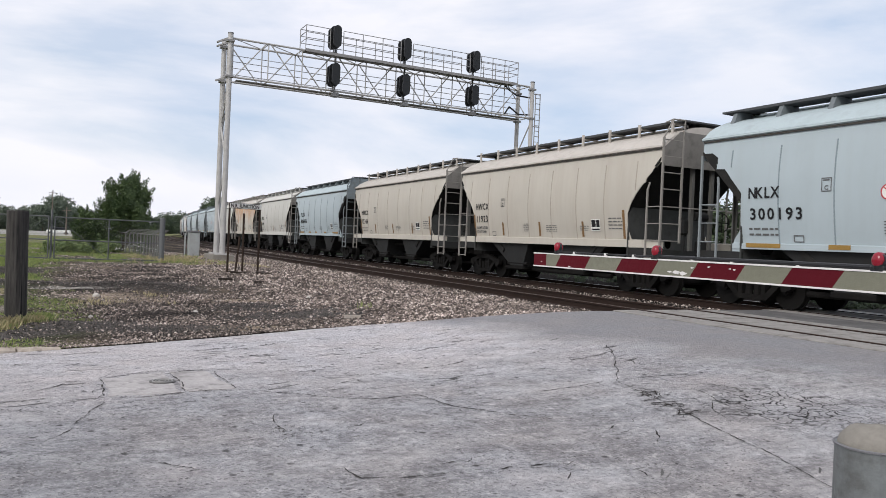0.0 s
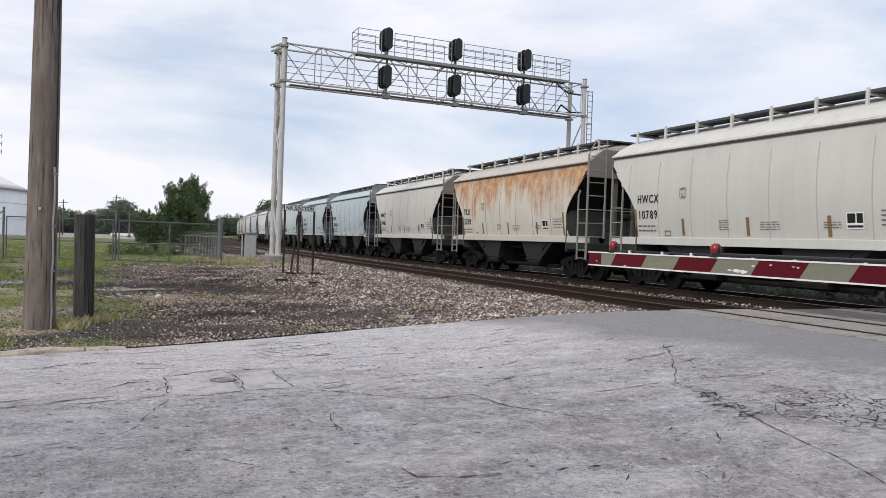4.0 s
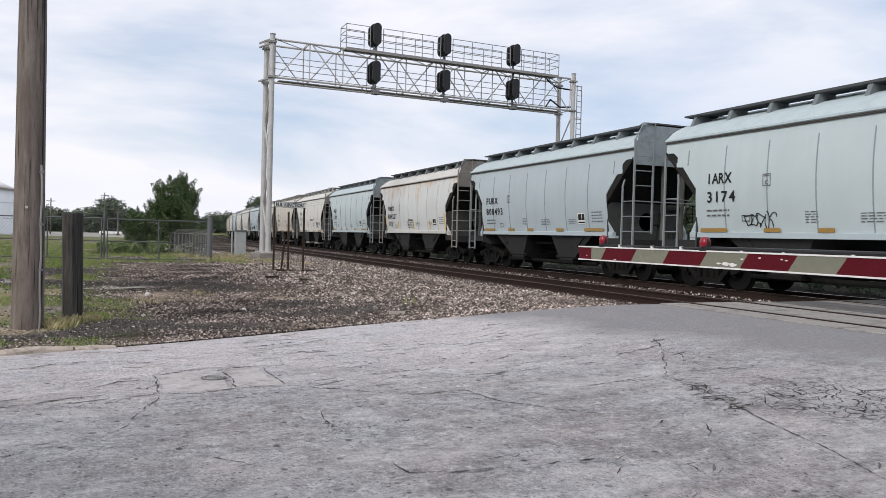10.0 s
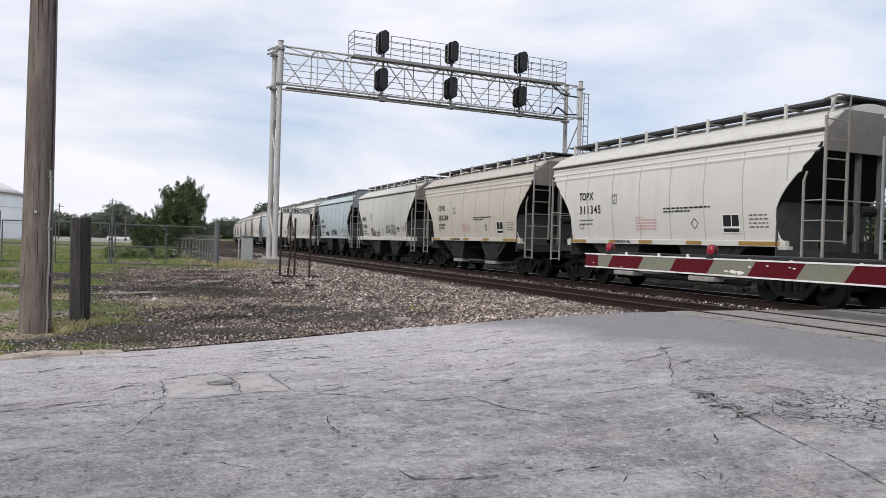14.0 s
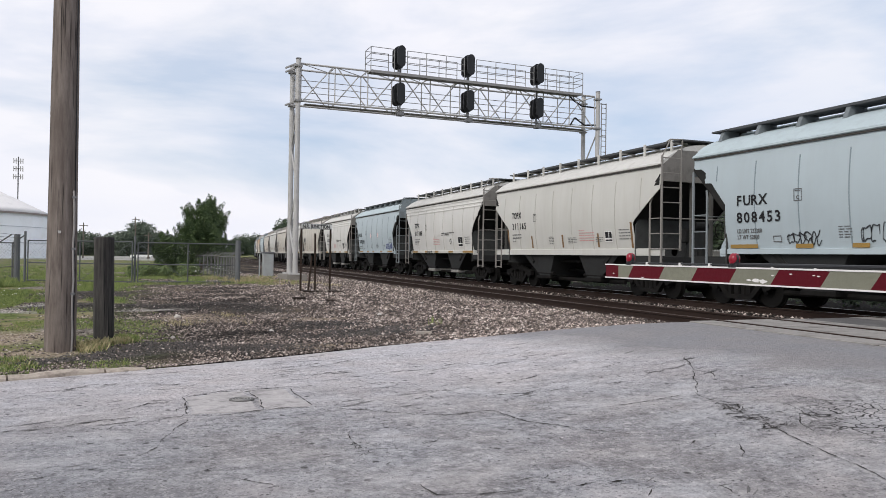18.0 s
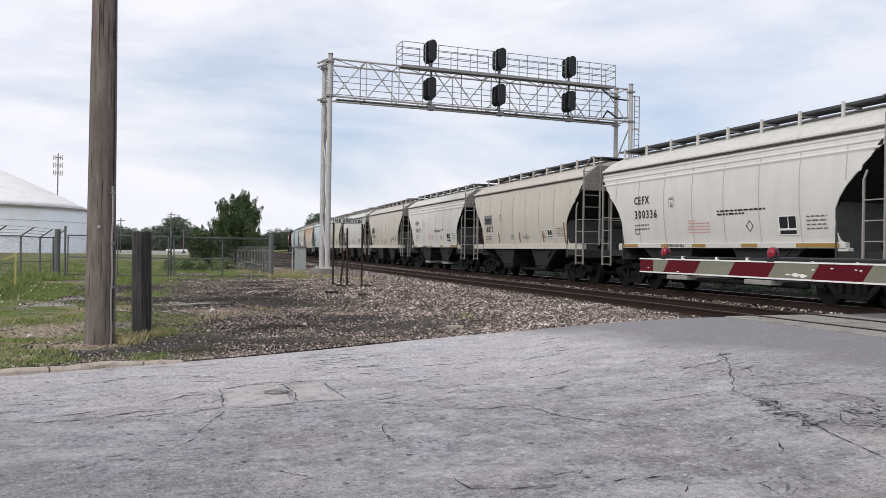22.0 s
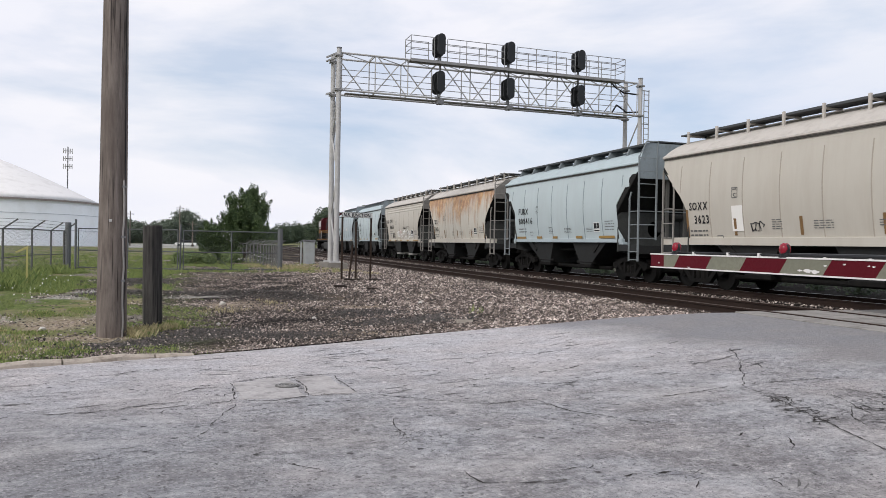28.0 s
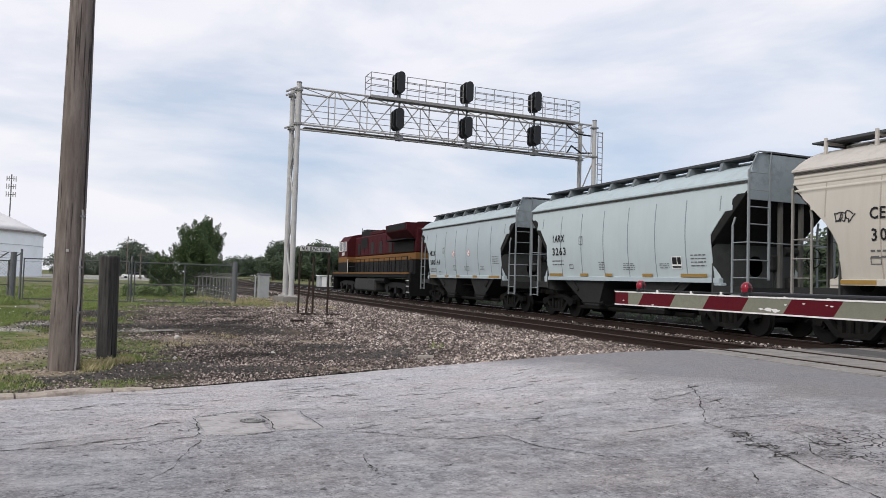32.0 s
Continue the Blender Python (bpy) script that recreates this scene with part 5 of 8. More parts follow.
def scrawl(seed, y, z, count, hgt):
    """A run of looping sprayed strokes on the near side."""
    rnd = random.Random(seed)
    bm = bmesh.new()
    for k in range(count):
        cy, wide = y - k * hgt * 0.55, hgt * rnd.uniform(0.26, 0.36)
        a0, turns, kind = rnd.uniform(0, 6.28), rnd.uniform(0.7, 1.5), rnd.random()
        n = 22
        prev = None
        for i in range(n + 1):
            u = i / n
            a = a0 + turns * 6.28 * u
            py = cy - wide * (math.cos(a) * (0.6 + 0.5 * u) + (0.5 * math.sin(2.1 * a) if kind < 0.5 else 0.0))
            pz = z + hgt * 0.5 * (math.sin(a + 0.4 * kind) * (0.8 if kind < 0.7 else 1.0) + 0.25 * math.sin(3 * a + k))
            p = (-half_width(pz) - 0.014, py, pz)
            if prev:
                beam(bm, prev, p, 0.008, 0.022)
            prev = p
    return bm


def disc_face():
    bm = bmesh.new()
    bm.faces.new([bm.verts.new((math.cos(2 * math.pi * i / 20) * 0.165, math.sin(2 * math.pi * i / 20) * 0.165, 0)) for i in range(20)])
    return bm


def warning_disc():
    bm = bmesh.new()
    n = 20
    o = [bm.verts.new((math.cos(2 * math.pi * i / n) * 0.165, math.sin(2 * math.pi * i / n) * 0.165, 0)) for i in range(n)]
    q = [bm.verts.new((math.cos(2 * math.pi * i / n) * 0.14, math.sin(2 * math.pi * i / n) * 0.14, 0)) for i in range(n)]
    for i in range(n):
        j = (i + 1) % n
        bm.faces.new((o[i], o[j], q[j], q[i]))
    beam(bm, (-0.1, 0.1, 0), (0.1, -0.1, 0), 0.022, 0.022)
    return bm


# slope sheets darkened in colour for the shade under the car ends
M["slope"] = plain("shaded_slope_sheet", (0.022, 0.022, 0.021), 0.8, var=0.35, grime=(0.035, 0.033, 0.03))
M["endpost"] = plain("dusty_end_post", (0.12, 0.118, 0.11), 0.7, var=0.25)
M["outlet"] = plain("pale_outlet_casting", (0.3, 0.29, 0.27), 0.7, var=0.3, grime=(0.1, 0.09, 0.08))
# colour of the strip that paints the shadow under the eaves
M["eavedark"] = plain("eave_shadow_strip", (0.07, 0.065, 0.06), 0.8, var=0.3)
M["tagblack"] = plain("black_spray_paint", (0.015, 0.015, 0.018), 0.5, var=0.2, bmp=0)
M["tagwhite"] = plain("white_spray_paint", (0.8, 0.8, 0.79), 0.5, var=0.05, bmp=0)
M["patchwhite"] = plain("pale_touch_up_paint", (0.82, 0.8, 0.76), 0.5, var=0.05, bmp=0)
# end panels: dusty car paint toned down, the ends' shade put into the colour
M["endgrey"] = plain("shaded_end_paint", (0.25, 0.29, 0.31), 0.6, var=0.15, grime=(0.12, 0.13, 0.13))
M["endtaupe"] = plain("shaded_dusty_end_paint", (0.2, 0.19, 0.175), 0.65, var=0.2, grime=(0.09, 0.085, 0.08))
# shear plate grey, lowered so it carries the shade below the slope
M["endplate"] = plain("shaded_grey_end_plate", (0.06, 0.062, 0.06), 0.7, var=0.3, grime=(0.035, 0.035, 0.034))
M["ladder"] = plain("grey_ladder_paint", (0.24, 0.265, 0.275), 0.6, var=0.15)
M["ladderdark"] = plain("dusty_ladder_paint", (0.27, 0.255, 0.235), 0.65, var=0.2)
M["letterdim"] = plain("worn_black_print", (0.13, 0.13, 0.13), 0.6, var=0.3, bmp=0)
M["rustbar"] = plain("faded_brown_tape", (0.22, 0.13, 0.06), 0.6, var=0.3)
M["yellowbar"] = plain("faded_yellow_tape", (0.74, 0.47, 0.04), 0.6, var=0.2)
M["signred"] = plain("red_warning_mark", (0.45, 0.04, 0.05), 0.5, var=0.1, bmp=0)
M["fadedred"] = plain("faded_red_print", (0.56, 0.27, 0.26), 0.6, var=0.15, bmp=0)
M["tagblue"] = plain("blue_spray_paint", (0.04, 0.05, 0.2), 0.6, var=0.2, bmp=0)
for c_, v_ in (("blue", (0.22, 0.265, 0.285)), ("beige", (0.38, 0.34, 0.29)), ("cream", (0.42, 0.405, 0.365)), ("rusty", (0.36, 0.3, 0.23)), ("stained", (0.42, 0.39, 0.34))):
    M["seam_" + c_] = plain("weld_seam_" + c_, v_, 0.6, var=0.15)

# colour, reporting mark, number and extras, front of the train first
CARS = [
    ("blue", "NKLX", "300193", ("discs",)), ("beige", "HWCX", "11923", ()), ("beige", "HWCX", "12349", ()),
    ("blue", "FURX", "808476", ()), ("cream", "HWCX", "10789", ()), ("rusty", "TILX", "3399", ()),
    ("cream", "HWCX", "11480", ()), ("blue", "NKLX", "300144", ("discs",)), ("blue", "FURX", "808425", ()),
    ("blue", "IARX", "3174", ("tag",)), ("blue", "FURX", "808493", ()), ("stained", "FURX", "804227", ()),
    ("blue", "IARX", "3159", ()), ("cream", "TOPX", "311345", ("ribs",)), ("beige", "CEFX", "300184", ("ribs",)),
    ("cream", "MQRX", "110829", ("tag",)), ("blue", "FURX", "808453", ("tag",)), ("cream", "TOPX", "311165", ("straight",)),
    ("cream", "TOPX", "311308", ("ribs",)), ("blue", "NKLX", "300200", ("discs", "tag")), ("cream", "CEFX", "300336", ("ribs",)),
    ("beige", "TOPX", "18075", ("plate",)), ("cream", "CEFX", "300331", ("ribs",)), ("beige", "TOPX", "18162", ("plate",)),
    ("cream", "HWCX", "11502", ()), ("beige", "SOXX", "3623", ()), ("blue", "FURX", "808416", ()),
    ("rusty", "TILX", "3345", ()), ("beige", "CEFX", "300132", ("ribs", "tag")), ("blue", "IARX", "3263", ()),
    ("blue", "NKLX", "300144", ("discs",)),
]
TRAIN = []
PITCH = 13.047
for i_, (col_, mk_, nb_, op_) in enumerate(CARS):
    TRAIN.append((PITCH * (i_ + 0.5) + 1.334, hopper_car(i_ + 1, col_, mk_, nb_, op_)))


# ---- locomotive ----
def locomotive():
    lo = empty("locomotive", None, label="dark red, yellow and black six-axle diesel locomotive pushing the train", category="locomotive")
    # y runs from the coupled hood end (-10.6) to the cab end (10.6)
    part("underframe", boxed(-1.5, 1.5, -10.6, 10.6, 1.35, 1.62, bevel=0.03), M["locoblack"], lo)
    part("walkway_edge", boxed(-1.56, -1.5, -10.3, 10.3, 1.6, 1.69), M["locoyellow"], lo)
    part("hood_lower", boxed(-0.95, 0.95, -9.8, 5.2, 1.62, 2.5, bevel=0.03), M["locoblack"], lo)
    part("hood_stripe", boxed(-0.97, 0.97, -9.82, 5.2, 2.5, 2.92, bevel=0.02), M["locoyellow"], lo)
    part("hood_upper", boxed(-0.95, 0.95, -9.8, 5.2, 2.92, 4.45, bevel=0.08), M["locored"], lo)
    part("radiator_wing", prismed([(-0.95, 3.75), (-1.55, 4.3), (-1.55, 4.75), (1.55, 4.75), (1.55, 4.3), (0.95, 3.75)], -9.7, -5.2, 1), M["locored"], lo)
    part("radiator_grille", boxed(-1.57, -1.55, -9.4, -5.5, 4.36, 4.7), M["locoblack"], lo)
    part("brake_housing", boxed(-0.9, 0.9, -2.4, 1.0, 4.45, 4.72, bevel=0.05), M["locored"], lo)
    part("exhaust", boxed(-0.4, 0.4, -4.0, -3.0, 4.45, 4.8, bevel=0.04), M["locoblack"], lo)
    cab = part("cab", prismed([(-1.55, 1.62), (-1.55, 4.1), (-1.2, 4.6), (-0.5, 4.75), (0.5, 4.75), (1.2, 4.6), (1.55, 4.1), (1.55, 1.62)], 5.2, 8.2, 1), M["locored"], lo)
    part("cab_stripe", boxed(-1.565, 1.565, 5.19, 8.22, 2.5, 2.92), M["locoyellow"], cab)
    part("cab_skirt", boxed(-1.562, 1.562, 5.195, 8.21, 1.7, 2.49), M["locoblack"], cab)
    for y0, y1 in ((5.6, 6.5), (6.8, 7.7)):
        part("side_window", boxed(-1.575, -1.54, y0, y1, 3.42, 4.1), M["glass"], cab)
        part("window_frame", rods([((-1.575, y0, 3.4), (-1.575, y1, 3.4)), ((-1.575, y1, 3.4), (-1.575, y1, 4.12)), ((-1.575, y1, 4.12), (-1.575, y0, 4.12)), ((-1.575, y0, 4.12), (-1.575, y0, 3.4))], 0.025), M["gateedge"], cab)
    for x in (-0.95, 0.2):
        part("windscreen", boxed(x, x + 0.75, 8.19, 8.23, 3.5, 4.15), M["glass"], cab)
    part("number_board", boxed(-1.1, -0.4, 8.2, 8.26, 4.25, 4.5), M["gateedge"], cab)
    nose = part("nose", boxed(-0.95, 0.95, 8.2, 9.9, 1.62, 3.25, bevel=0.12), M["locored"], lo)
    part("nose_stripe", boxed(-0.96, 0.96, 8.25, 9.93, 2.5, 2.92), M["locoyellow"], nose)
    part("headlight", rod(bmesh.new(), (0, 9.85, 2.95), (0, 9.98, 2.95), 0.16, 12), M["gateedge"], nose)
    part("pilot", prismed([(-1.5, 0.3), (1.5, 0.3), (1.5, 1.35), (-1.5, 1.35)], 10.3, 10.6, 1), M["locoblack"], lo)
    part("pilot", prismed([(-1.5, 0.3), (1.5, 0.3), (1.5, 1.35), (-1.5, 1.35)], -10.6, -10.3, 1), M["locoblack"], lo)
    part("fuel_tank", boxed(-1.45, 1.45, -2.6, 3.0, 0.35, 1.3, bevel=0.12), M["cabinet_dark"], lo)
    part("air_reservoir", rod(bmesh.new(), (-1.3, -5.0, 1.15), (-1.3, -2.8, 1.15), 0.2, 12), M["locoblack"], lo)
    for y in np.arange(-9.4, 5.0, 0.9):
        part("engine_door", boxed(-0.985, -0.965, y, y + 0.8, 1.7, 2.46), M["locodoor"], lo)
    for y in np.arange(-9.9, 5.2, 1.25):
        part("handrail_post", rods([((-1.5, y, 1.6), (-1.5, y, 2.65))], 0.022), M["locoblack"], lo)
    part("handrail", rods([((-1.5, -9.9, 2.65), (-1.5, 4.9, 2.65)), ((-1.5, -9.9, 2.15), (-1.5, 4.9, 2.15))], 0.02), M["locoblack"], lo)
    for y in (-10.5, 9.9):
        part("step_well", boxed(-1.52, -1.2, y, y + 0.6, 0.4, 1.4), M["locoblack"], lo)
        part("step", rods([((-1.54, y, z), (-1.54, y + 0.6, z)) for z in (0.5, 0.85, 1.2)], 0.025), M["gateedge"], lo)
        part("grab_rail", rods([((-1.54, y, 0.5), (-1.54, y, 2.6)), ((-1.54, y + 0.6, 0.5), (-1.54, y + 0.6, 2.6))], 0.022), M["chute"], lo)
    for k in range(3):
        part("number_bar", boxed(-1.58, -1.56, 6.2 + k * 0.32, 6.4 + k * 0.32, 3.05, 3.3), M["gateedge"], cab)
    for y in np.arange(-4.6, 4.6, 1.15):
        part("hood_door", boxed(-0.975, -0.955, y, y + 1.05, 3.0, 4.2), M["locored2"], lo)
    part("dynamic_grille", boxed(-0.985, -0.955, 1.4, 3.2, 3.5, 4.3), M["locoblack"], lo)
    part("radiator_recess", boxed(-0.99, -0.955, -9.5, -5.4, 3.0, 3.72), M["locoblack"], lo)
    part("roof_box", boxed(-0.6, 0.6, 1.8, 4.6, 4.45, 4.95, bevel=0.05), M["locoblack"], lo)
    part("handrail_stanchion", rods([((-1.52, y, 1.6), (-1.52, y, 2.75)) for y in (5.2, 8.2)], 0.03), M["gateedge"], lo)
    for y in (-8.9, -7.4, -6.0):
        part("radiator_fan", rod(bmesh.new(), (0, y, 4.75), (0, y, 4.86), 0.6, 16), M["locoblack"], lo)
    for y0, y1, z1 in ((-4.9, -4.2, 4.7), (1.15, 1.7, 4.85), (3.3, 4.4, 5.05)):
        part("roof_hatch", boxed(-0.55, 0.55, y0, y1, 4.45, z1, bevel=0.03), M["locoblack"], lo)
    for y in (-4.9, -2.6, -0.4, 3.4):
        part("vent_panel", boxed(-0.992, -0.955, y, y + 0.7, 3.05, 3.9), M["locodoor"], lo)
    # thin black sheet standing for the shadow beneath the radiator wing
    part("radiator_shade", boxed(-1.56, -0.95, -9.68, -5.22, 3.72, 3.78), M["locoblack"], lo)
    part("emblem", prismed([(7.75, 3.4), (8.05, 3.4), (8.12, 3.9), (8.0, 4.3), (7.88, 4.3), (7.92, 3.7), (7.75, 3.62)], -1.59, -1.562, 0), M["gateedge"], cab)
    part("antenna", rods([((0, 6.8, 4.75), (0, 6.8, 5.35))], 0.02), M["locoblack"], lo)
    part("horn", rods([((-0.3, 4.6, 4.6), (-0.3, 5.1, 4.6)), ((0.0, 4.6, 4.6), (0.0, 5.1, 4.6))], 0.07), M["locoblack"], lo)
    for yc in (-6.6, 6.6):
        tr = empty("truck")
        tr.parent = lo
        tr.location = (0, yc, 0)
        for sx in (-1, 1):
            bm = bmesh.new()
            prism(bm, [(-2.6, 0.55), (-2.6, 0.9), (-1.2, 1.05), (1.2, 1.05), (2.6, 0.9), (2.6, 0.55), (1.6, 0.5), (1.0, 0.7), (-1.0, 0.7), (-1.6, 0.5)], sx * 1.05 - 0.08, sx * 1.05 + 0.08, 0)
            for dy in (-1.85, 0, 1.85):
                box(bm, sx * 1.05 - 0.14, sx * 1.05 + 0.14, dy - 0.22, dy + 0.22, 0.35, 0.8)
            part("side_frame", bm, M["locodoor"], tr)
        for dy in (-1.85, 0, 1.85):
            w = part("wheelset", cached(("loco_wheelset",), wheelset, M["wheel"]), None, tr)
            w.location = (0, dy, 0.5)
            w.scale = (1, 1.19, 1.19)
    part("coupler", boxed(-0.15, 0.15, -11.0, -10.5, 0.75, 1.02, bevel=0.03), M["darksteel"], lo)
    return lo


M["cabinet_dark"] = plain("dusty_grey_tank_paint", (0.035, 0.035, 0.034), 0.6, var=0.25, grime=(0.06, 0.054, 0.048))
M["locored2"] = plain("faded_red_door_paint", (0.065, 0.009, 0.013), 0.8, var=0.35, grime=(0.04, 0.012, 0.014))
M["locodoor"] = plain("dull_black_door", (0.013, 0.012, 0.012), 0.6, var=0.3)
LOCO = locomotive()
TRAIN.append((PITCH * 31 + 1.334 + 11.75, LOCO))

# ---- signal gantry ----
GY, GX0, GX1, GD = 36.4, 7.25, 24.64, 1.5
Z_LO, Z_HI = 8.78, 10.62


def signal_head(parent, m):
    hd = empty("signal_head", None, label="black colour-light signal head with a rounded backboard")
    hd.parent = parent

    def oval(w, h, n=14):
        r = w / 2
        pts = []
        for i in range(n + 1):
            a = math.pi * i / n
            pts.append((math.cos(a) * r, h / 2 - r + math.sin(a) * r))
        for i in range(n + 1):
            a = math.pi + math.pi * i / n
            pts.append((math.cos(a) * r, -(h / 2 - r) + math.sin(a) * r))
        return pts
    part("backboard", cached(("backboard",), lambda: prismed(oval(0.52, 1.16), -0.03, 0.03, 1), M["signalblack"]), None, hd)
    part("casing", cached(("casing",), lambda: prismed(oval(0.36, 0.98), 0.03, 0.28, 1), M["signalblack"]), None, hd)
    part("hood", cached(("hood",), lambda: prismed(oval(0.44, 1.1), 0.28, 0.4, 1), M["signalblack"]), None, hd)
    part("front_hood", cached(("front_hood",), lambda: prismed(oval(0.42, 1.1), -0.36, -0.27, 1), M["signalblack"]), None, hd)
    for z in (0.3, 0.0, -0.3):
        o = part("visor", cached(("visor",), lambda: rod(bmesh.new(), (0, -0.03, 0), (0, -0.26, -0.02), 0.12, 12, 0.125), M["signalblack"]), None, hd)
        o.location = (0, 0, z)
    part("mount", cached(("mount",), lambda: rods([((0, 0.1, -0.55), (0, 0.1, -0.78)), ((-0.12, 0.1, -0.76), (0.12, 0.1, -0.76))], 0.04), M["galvdark"]), None, hd)
    hd.matrix_local = m
    return hd


def gantry():
    g = empty("signal_gantry", None, label="pale grey steel truss signal gantry with walkway over the tracks", category="signal gantry")
    gz = ground_z(GX0, GY)
    for x, zt in ((GX0, 10.8), (GX1, 10.86)):
        for y in (GY, GY + GD):
            leg = part("leg", rod(bmesh.new(), (x, y, gz + 0.3), (x, y, zt), 0.135, 14, 0.12), M["galv"], g)
            part("cap", rod(bmesh.new(), (x, y, zt), (x, y, zt + 0.05), 0.135, 14), M["galvdark"], leg)
            part("base_plate", boxed(x - 0.3, x + 0.3, y - 0.3, y + 0.3, gz + 0.3, gz + 0.36), M["galv"], leg)
            for z in (Z_LO, Z_HI - 0.15):
                part("bracket", boxed(x - 0.19, x + 0.17, y - 0.17, y + 0.17, z - 0.07, z + 0.02), M["galvmid"], leg)
        for k, (z0, z1) in enumerate(((0.6, 2.6), (2.6, 4.6), (4.6, 6.6), (6.6, 8.6))):
            a, b = (GY, GY + GD) if k % 2 == 0 else (GY + GD, GY)
            part("leg_brace", rod(bmesh.new(), (x, a, z0), (x, b, z1), 0.045, 6), M["galv"], g)
    part("footing", boxed(GX0 - 0.5, GX0 + 0.5, GY - 0.45, GY + GD + 0.45, gz - 0.3, gz + 0.3, bevel=0.03), M["footing"], g)
    part("footing", boxed(GX1 - 0.5, GX1 + 0.5, GY - 0.45, GY + GD + 0.45, gz - 0.3, gz + 0.3, bevel=0.03), M["footing"], g)
    x0, x1 = GX0 + 0.15, GX1 - 0.15
    n = 10
    for y in (GY + 0.1, GY + GD - 0.1):
        for z, r in ((Z_LO, 0.052), (Z_HI, 0.05)):
            part("chord", rod(bmesh.new(), (x0, y, z), (x1, y, z), r, 8), M["galv"], g)
        for i in range(n):
            xa, xb = x0 + (x1 - x0) * (i + 0.06) / n, x0 + (x1 - x0) * (i + 0.94) / n
            if (i + (y > GY + 0.5)) % 2 == 0:
                xa, xb = xb, xa
            part("diagonal", rod(bmesh.new(), (xa, y, Z_HI), (xb, y, Z_LO), 0.03, 6), M["galv"], g)
        for i in range(n + 1):
            x = x0 + (x1 - x0) * i / n
            part("vertical", rod(bmesh.new(), (x, y, Z_LO), (x, y, Z_HI), 0.028, 6), M["galv"], g)
    for i in range(n + 1):
        x = x0 + (x1 - x0) * i / n
        for z in (Z_LO, Z_HI):
            part("cross_tie", rod(bmesh.new(), (x, GY + 0.1, z), (x, GY + GD - 0.1, z), 0.03, 6), M["galv"], g)
        if i < n:
            xb = x0 + (x1 - x0) * (i + 1) / n
            part("top_lacing", rod(bmesh.new(), (x, GY + 0.1, Z_HI), (xb, GY + GD - 0.1, Z_HI), 0.025, 5), M["galv"], g)
    part("lower_walkway", boxed(x0 + 0.3, x1 - 0.3, GY + 0.55, GY + 0.95, Z_LO - 0.05, Z_LO - 0.02), M["galvmid"], g)
    for z in (Z_LO + 0.35, Z_LO + 0.68, Z_LO + 1.0, Z_LO + 1.3):
        part("inner_rail", rod(bmesh.new(), (x0, GY + GD - 0.2, z), (x1, GY + GD - 0.2, z), 0.018, 5), M["galvmid"], g)
    # upper walkway, its rails and landings
    wx0, wx1 = 10.8, 23.3
    part("upper_walkway", boxed(wx0, wx1, GY - 0.45, GY + 0.25, Z_HI - 0.12, Z_HI - 0.07), M["galvmid"], g)
    part("walkway_edge", boxed(wx0, wx1, GY - 0.48, GY - 0.45, Z_HI - 0.18, Z_HI - 0.04), M["galvmid"], g)
    for y in (GY - 0.45, GY + 0.55):
        for z in (11.05, 11.4, 11.74):
            for a, b in ((wx0, 12.05), (12.75, 15.95), (16.65, 20.15), (20.85, wx1)):
                part("guard_rail", rod(bmesh.new(), (a, y, z), (b, y, z), 0.019, 5), M["galvmid"], g)
        for x in (wx0, 12.05, 12.75, 13.8, 14.9, 15.95, 16.65, 17.8, 19.0, 20.15, 20.85, 21.6, 22.4, wx1):
            part("guard_post", rod(bmesh.new(), (x, y, Z_HI - 0.1), (x, y, 11.74), 0.022, 5), M["galvmid"], g)
    for x in (wx0, wx1):
        for z in (11.05, 11.4, 11.74):
            part("guard_rail", rod(bmesh.new(), (x, GY - 0.45, z), (x, GY + 0.55, z), 0.019, 5), M["galvmid"], g)
    for x in (12.38, 16.28, 20.5):
        part("signal_mast", rod(bmesh.new(), (x + 0.2, GY + 0.2, Z_LO - 0.25), (x + 0.2, GY + 0.2, Z_HI + 1.1), 0.055, 8), M["galvdark"], g)
        part("mast_foot", boxed(x + 0.05, x + 0.35, GY - 0.1, GY + 0.3, Z_LO - 0.3, Z_LO - 0.1), M["galvdark"], g)
    for x in (12.38, 16.28, 20.5):
        for z in (11.42, 9.52):
            signal_head(g, pose(x, GY - 0.2, z, 0, 0, 4))
    # access ladder and cables on the far legs
    part("ladder", ladder((GX1 + 0.22, GY - 0.05), (GX1 + 0.54, GY - 0.05), 0.6, 10.25, 0.32, 0.02), M["galvmid"], g)
    for z in (10.2, 8.3, 6.0, 3.6):
        part("ladder_arm", rod(bmesh.new(), (GX1, GY - 0.05, z), (GX1 + 0.56, GY - 0.05, z), 0.03, 5), M["galvmid"], g)
    pts = [(GX1, GY + 0.2, 9.0), (GX1 - 0.7, GY + 0.3, 8.95), (GX1 - 1.3, GY + 0.4, 9.35), (GX1 - 1.6, GY + 0.4, 8.9)]
    part("cable", rods(list(zip(pts, pts[1:])), 0.045), M["signalblack"], g)
    pts = [(GX1, GY + 0.2, 10.0), (GX1 - 0.9, GY + 0.3, 10.05), (GX1 - 1.4, GY + 0.4, 10.35), (GX1 - 1.7, GY + 0.4, 10.6)]
    part("cable", rods(list(zip(pts, pts[1:])), 0.045), M["signalblack"], g)
    pts = [(GX0 + 0.02, GY + GD - 0.25, z) for z in (8.7, 7.5, 6.4, 5.2)]
    pts = [(p[0] + 0.1 * (i % 2), p[1] - 0.25 * (i % 2), p[2]) for i, p in enumerate(pts)]
    part("cable", rods(list(zip(pts, pts[1:])), 0.035), M["galvdark"], g)
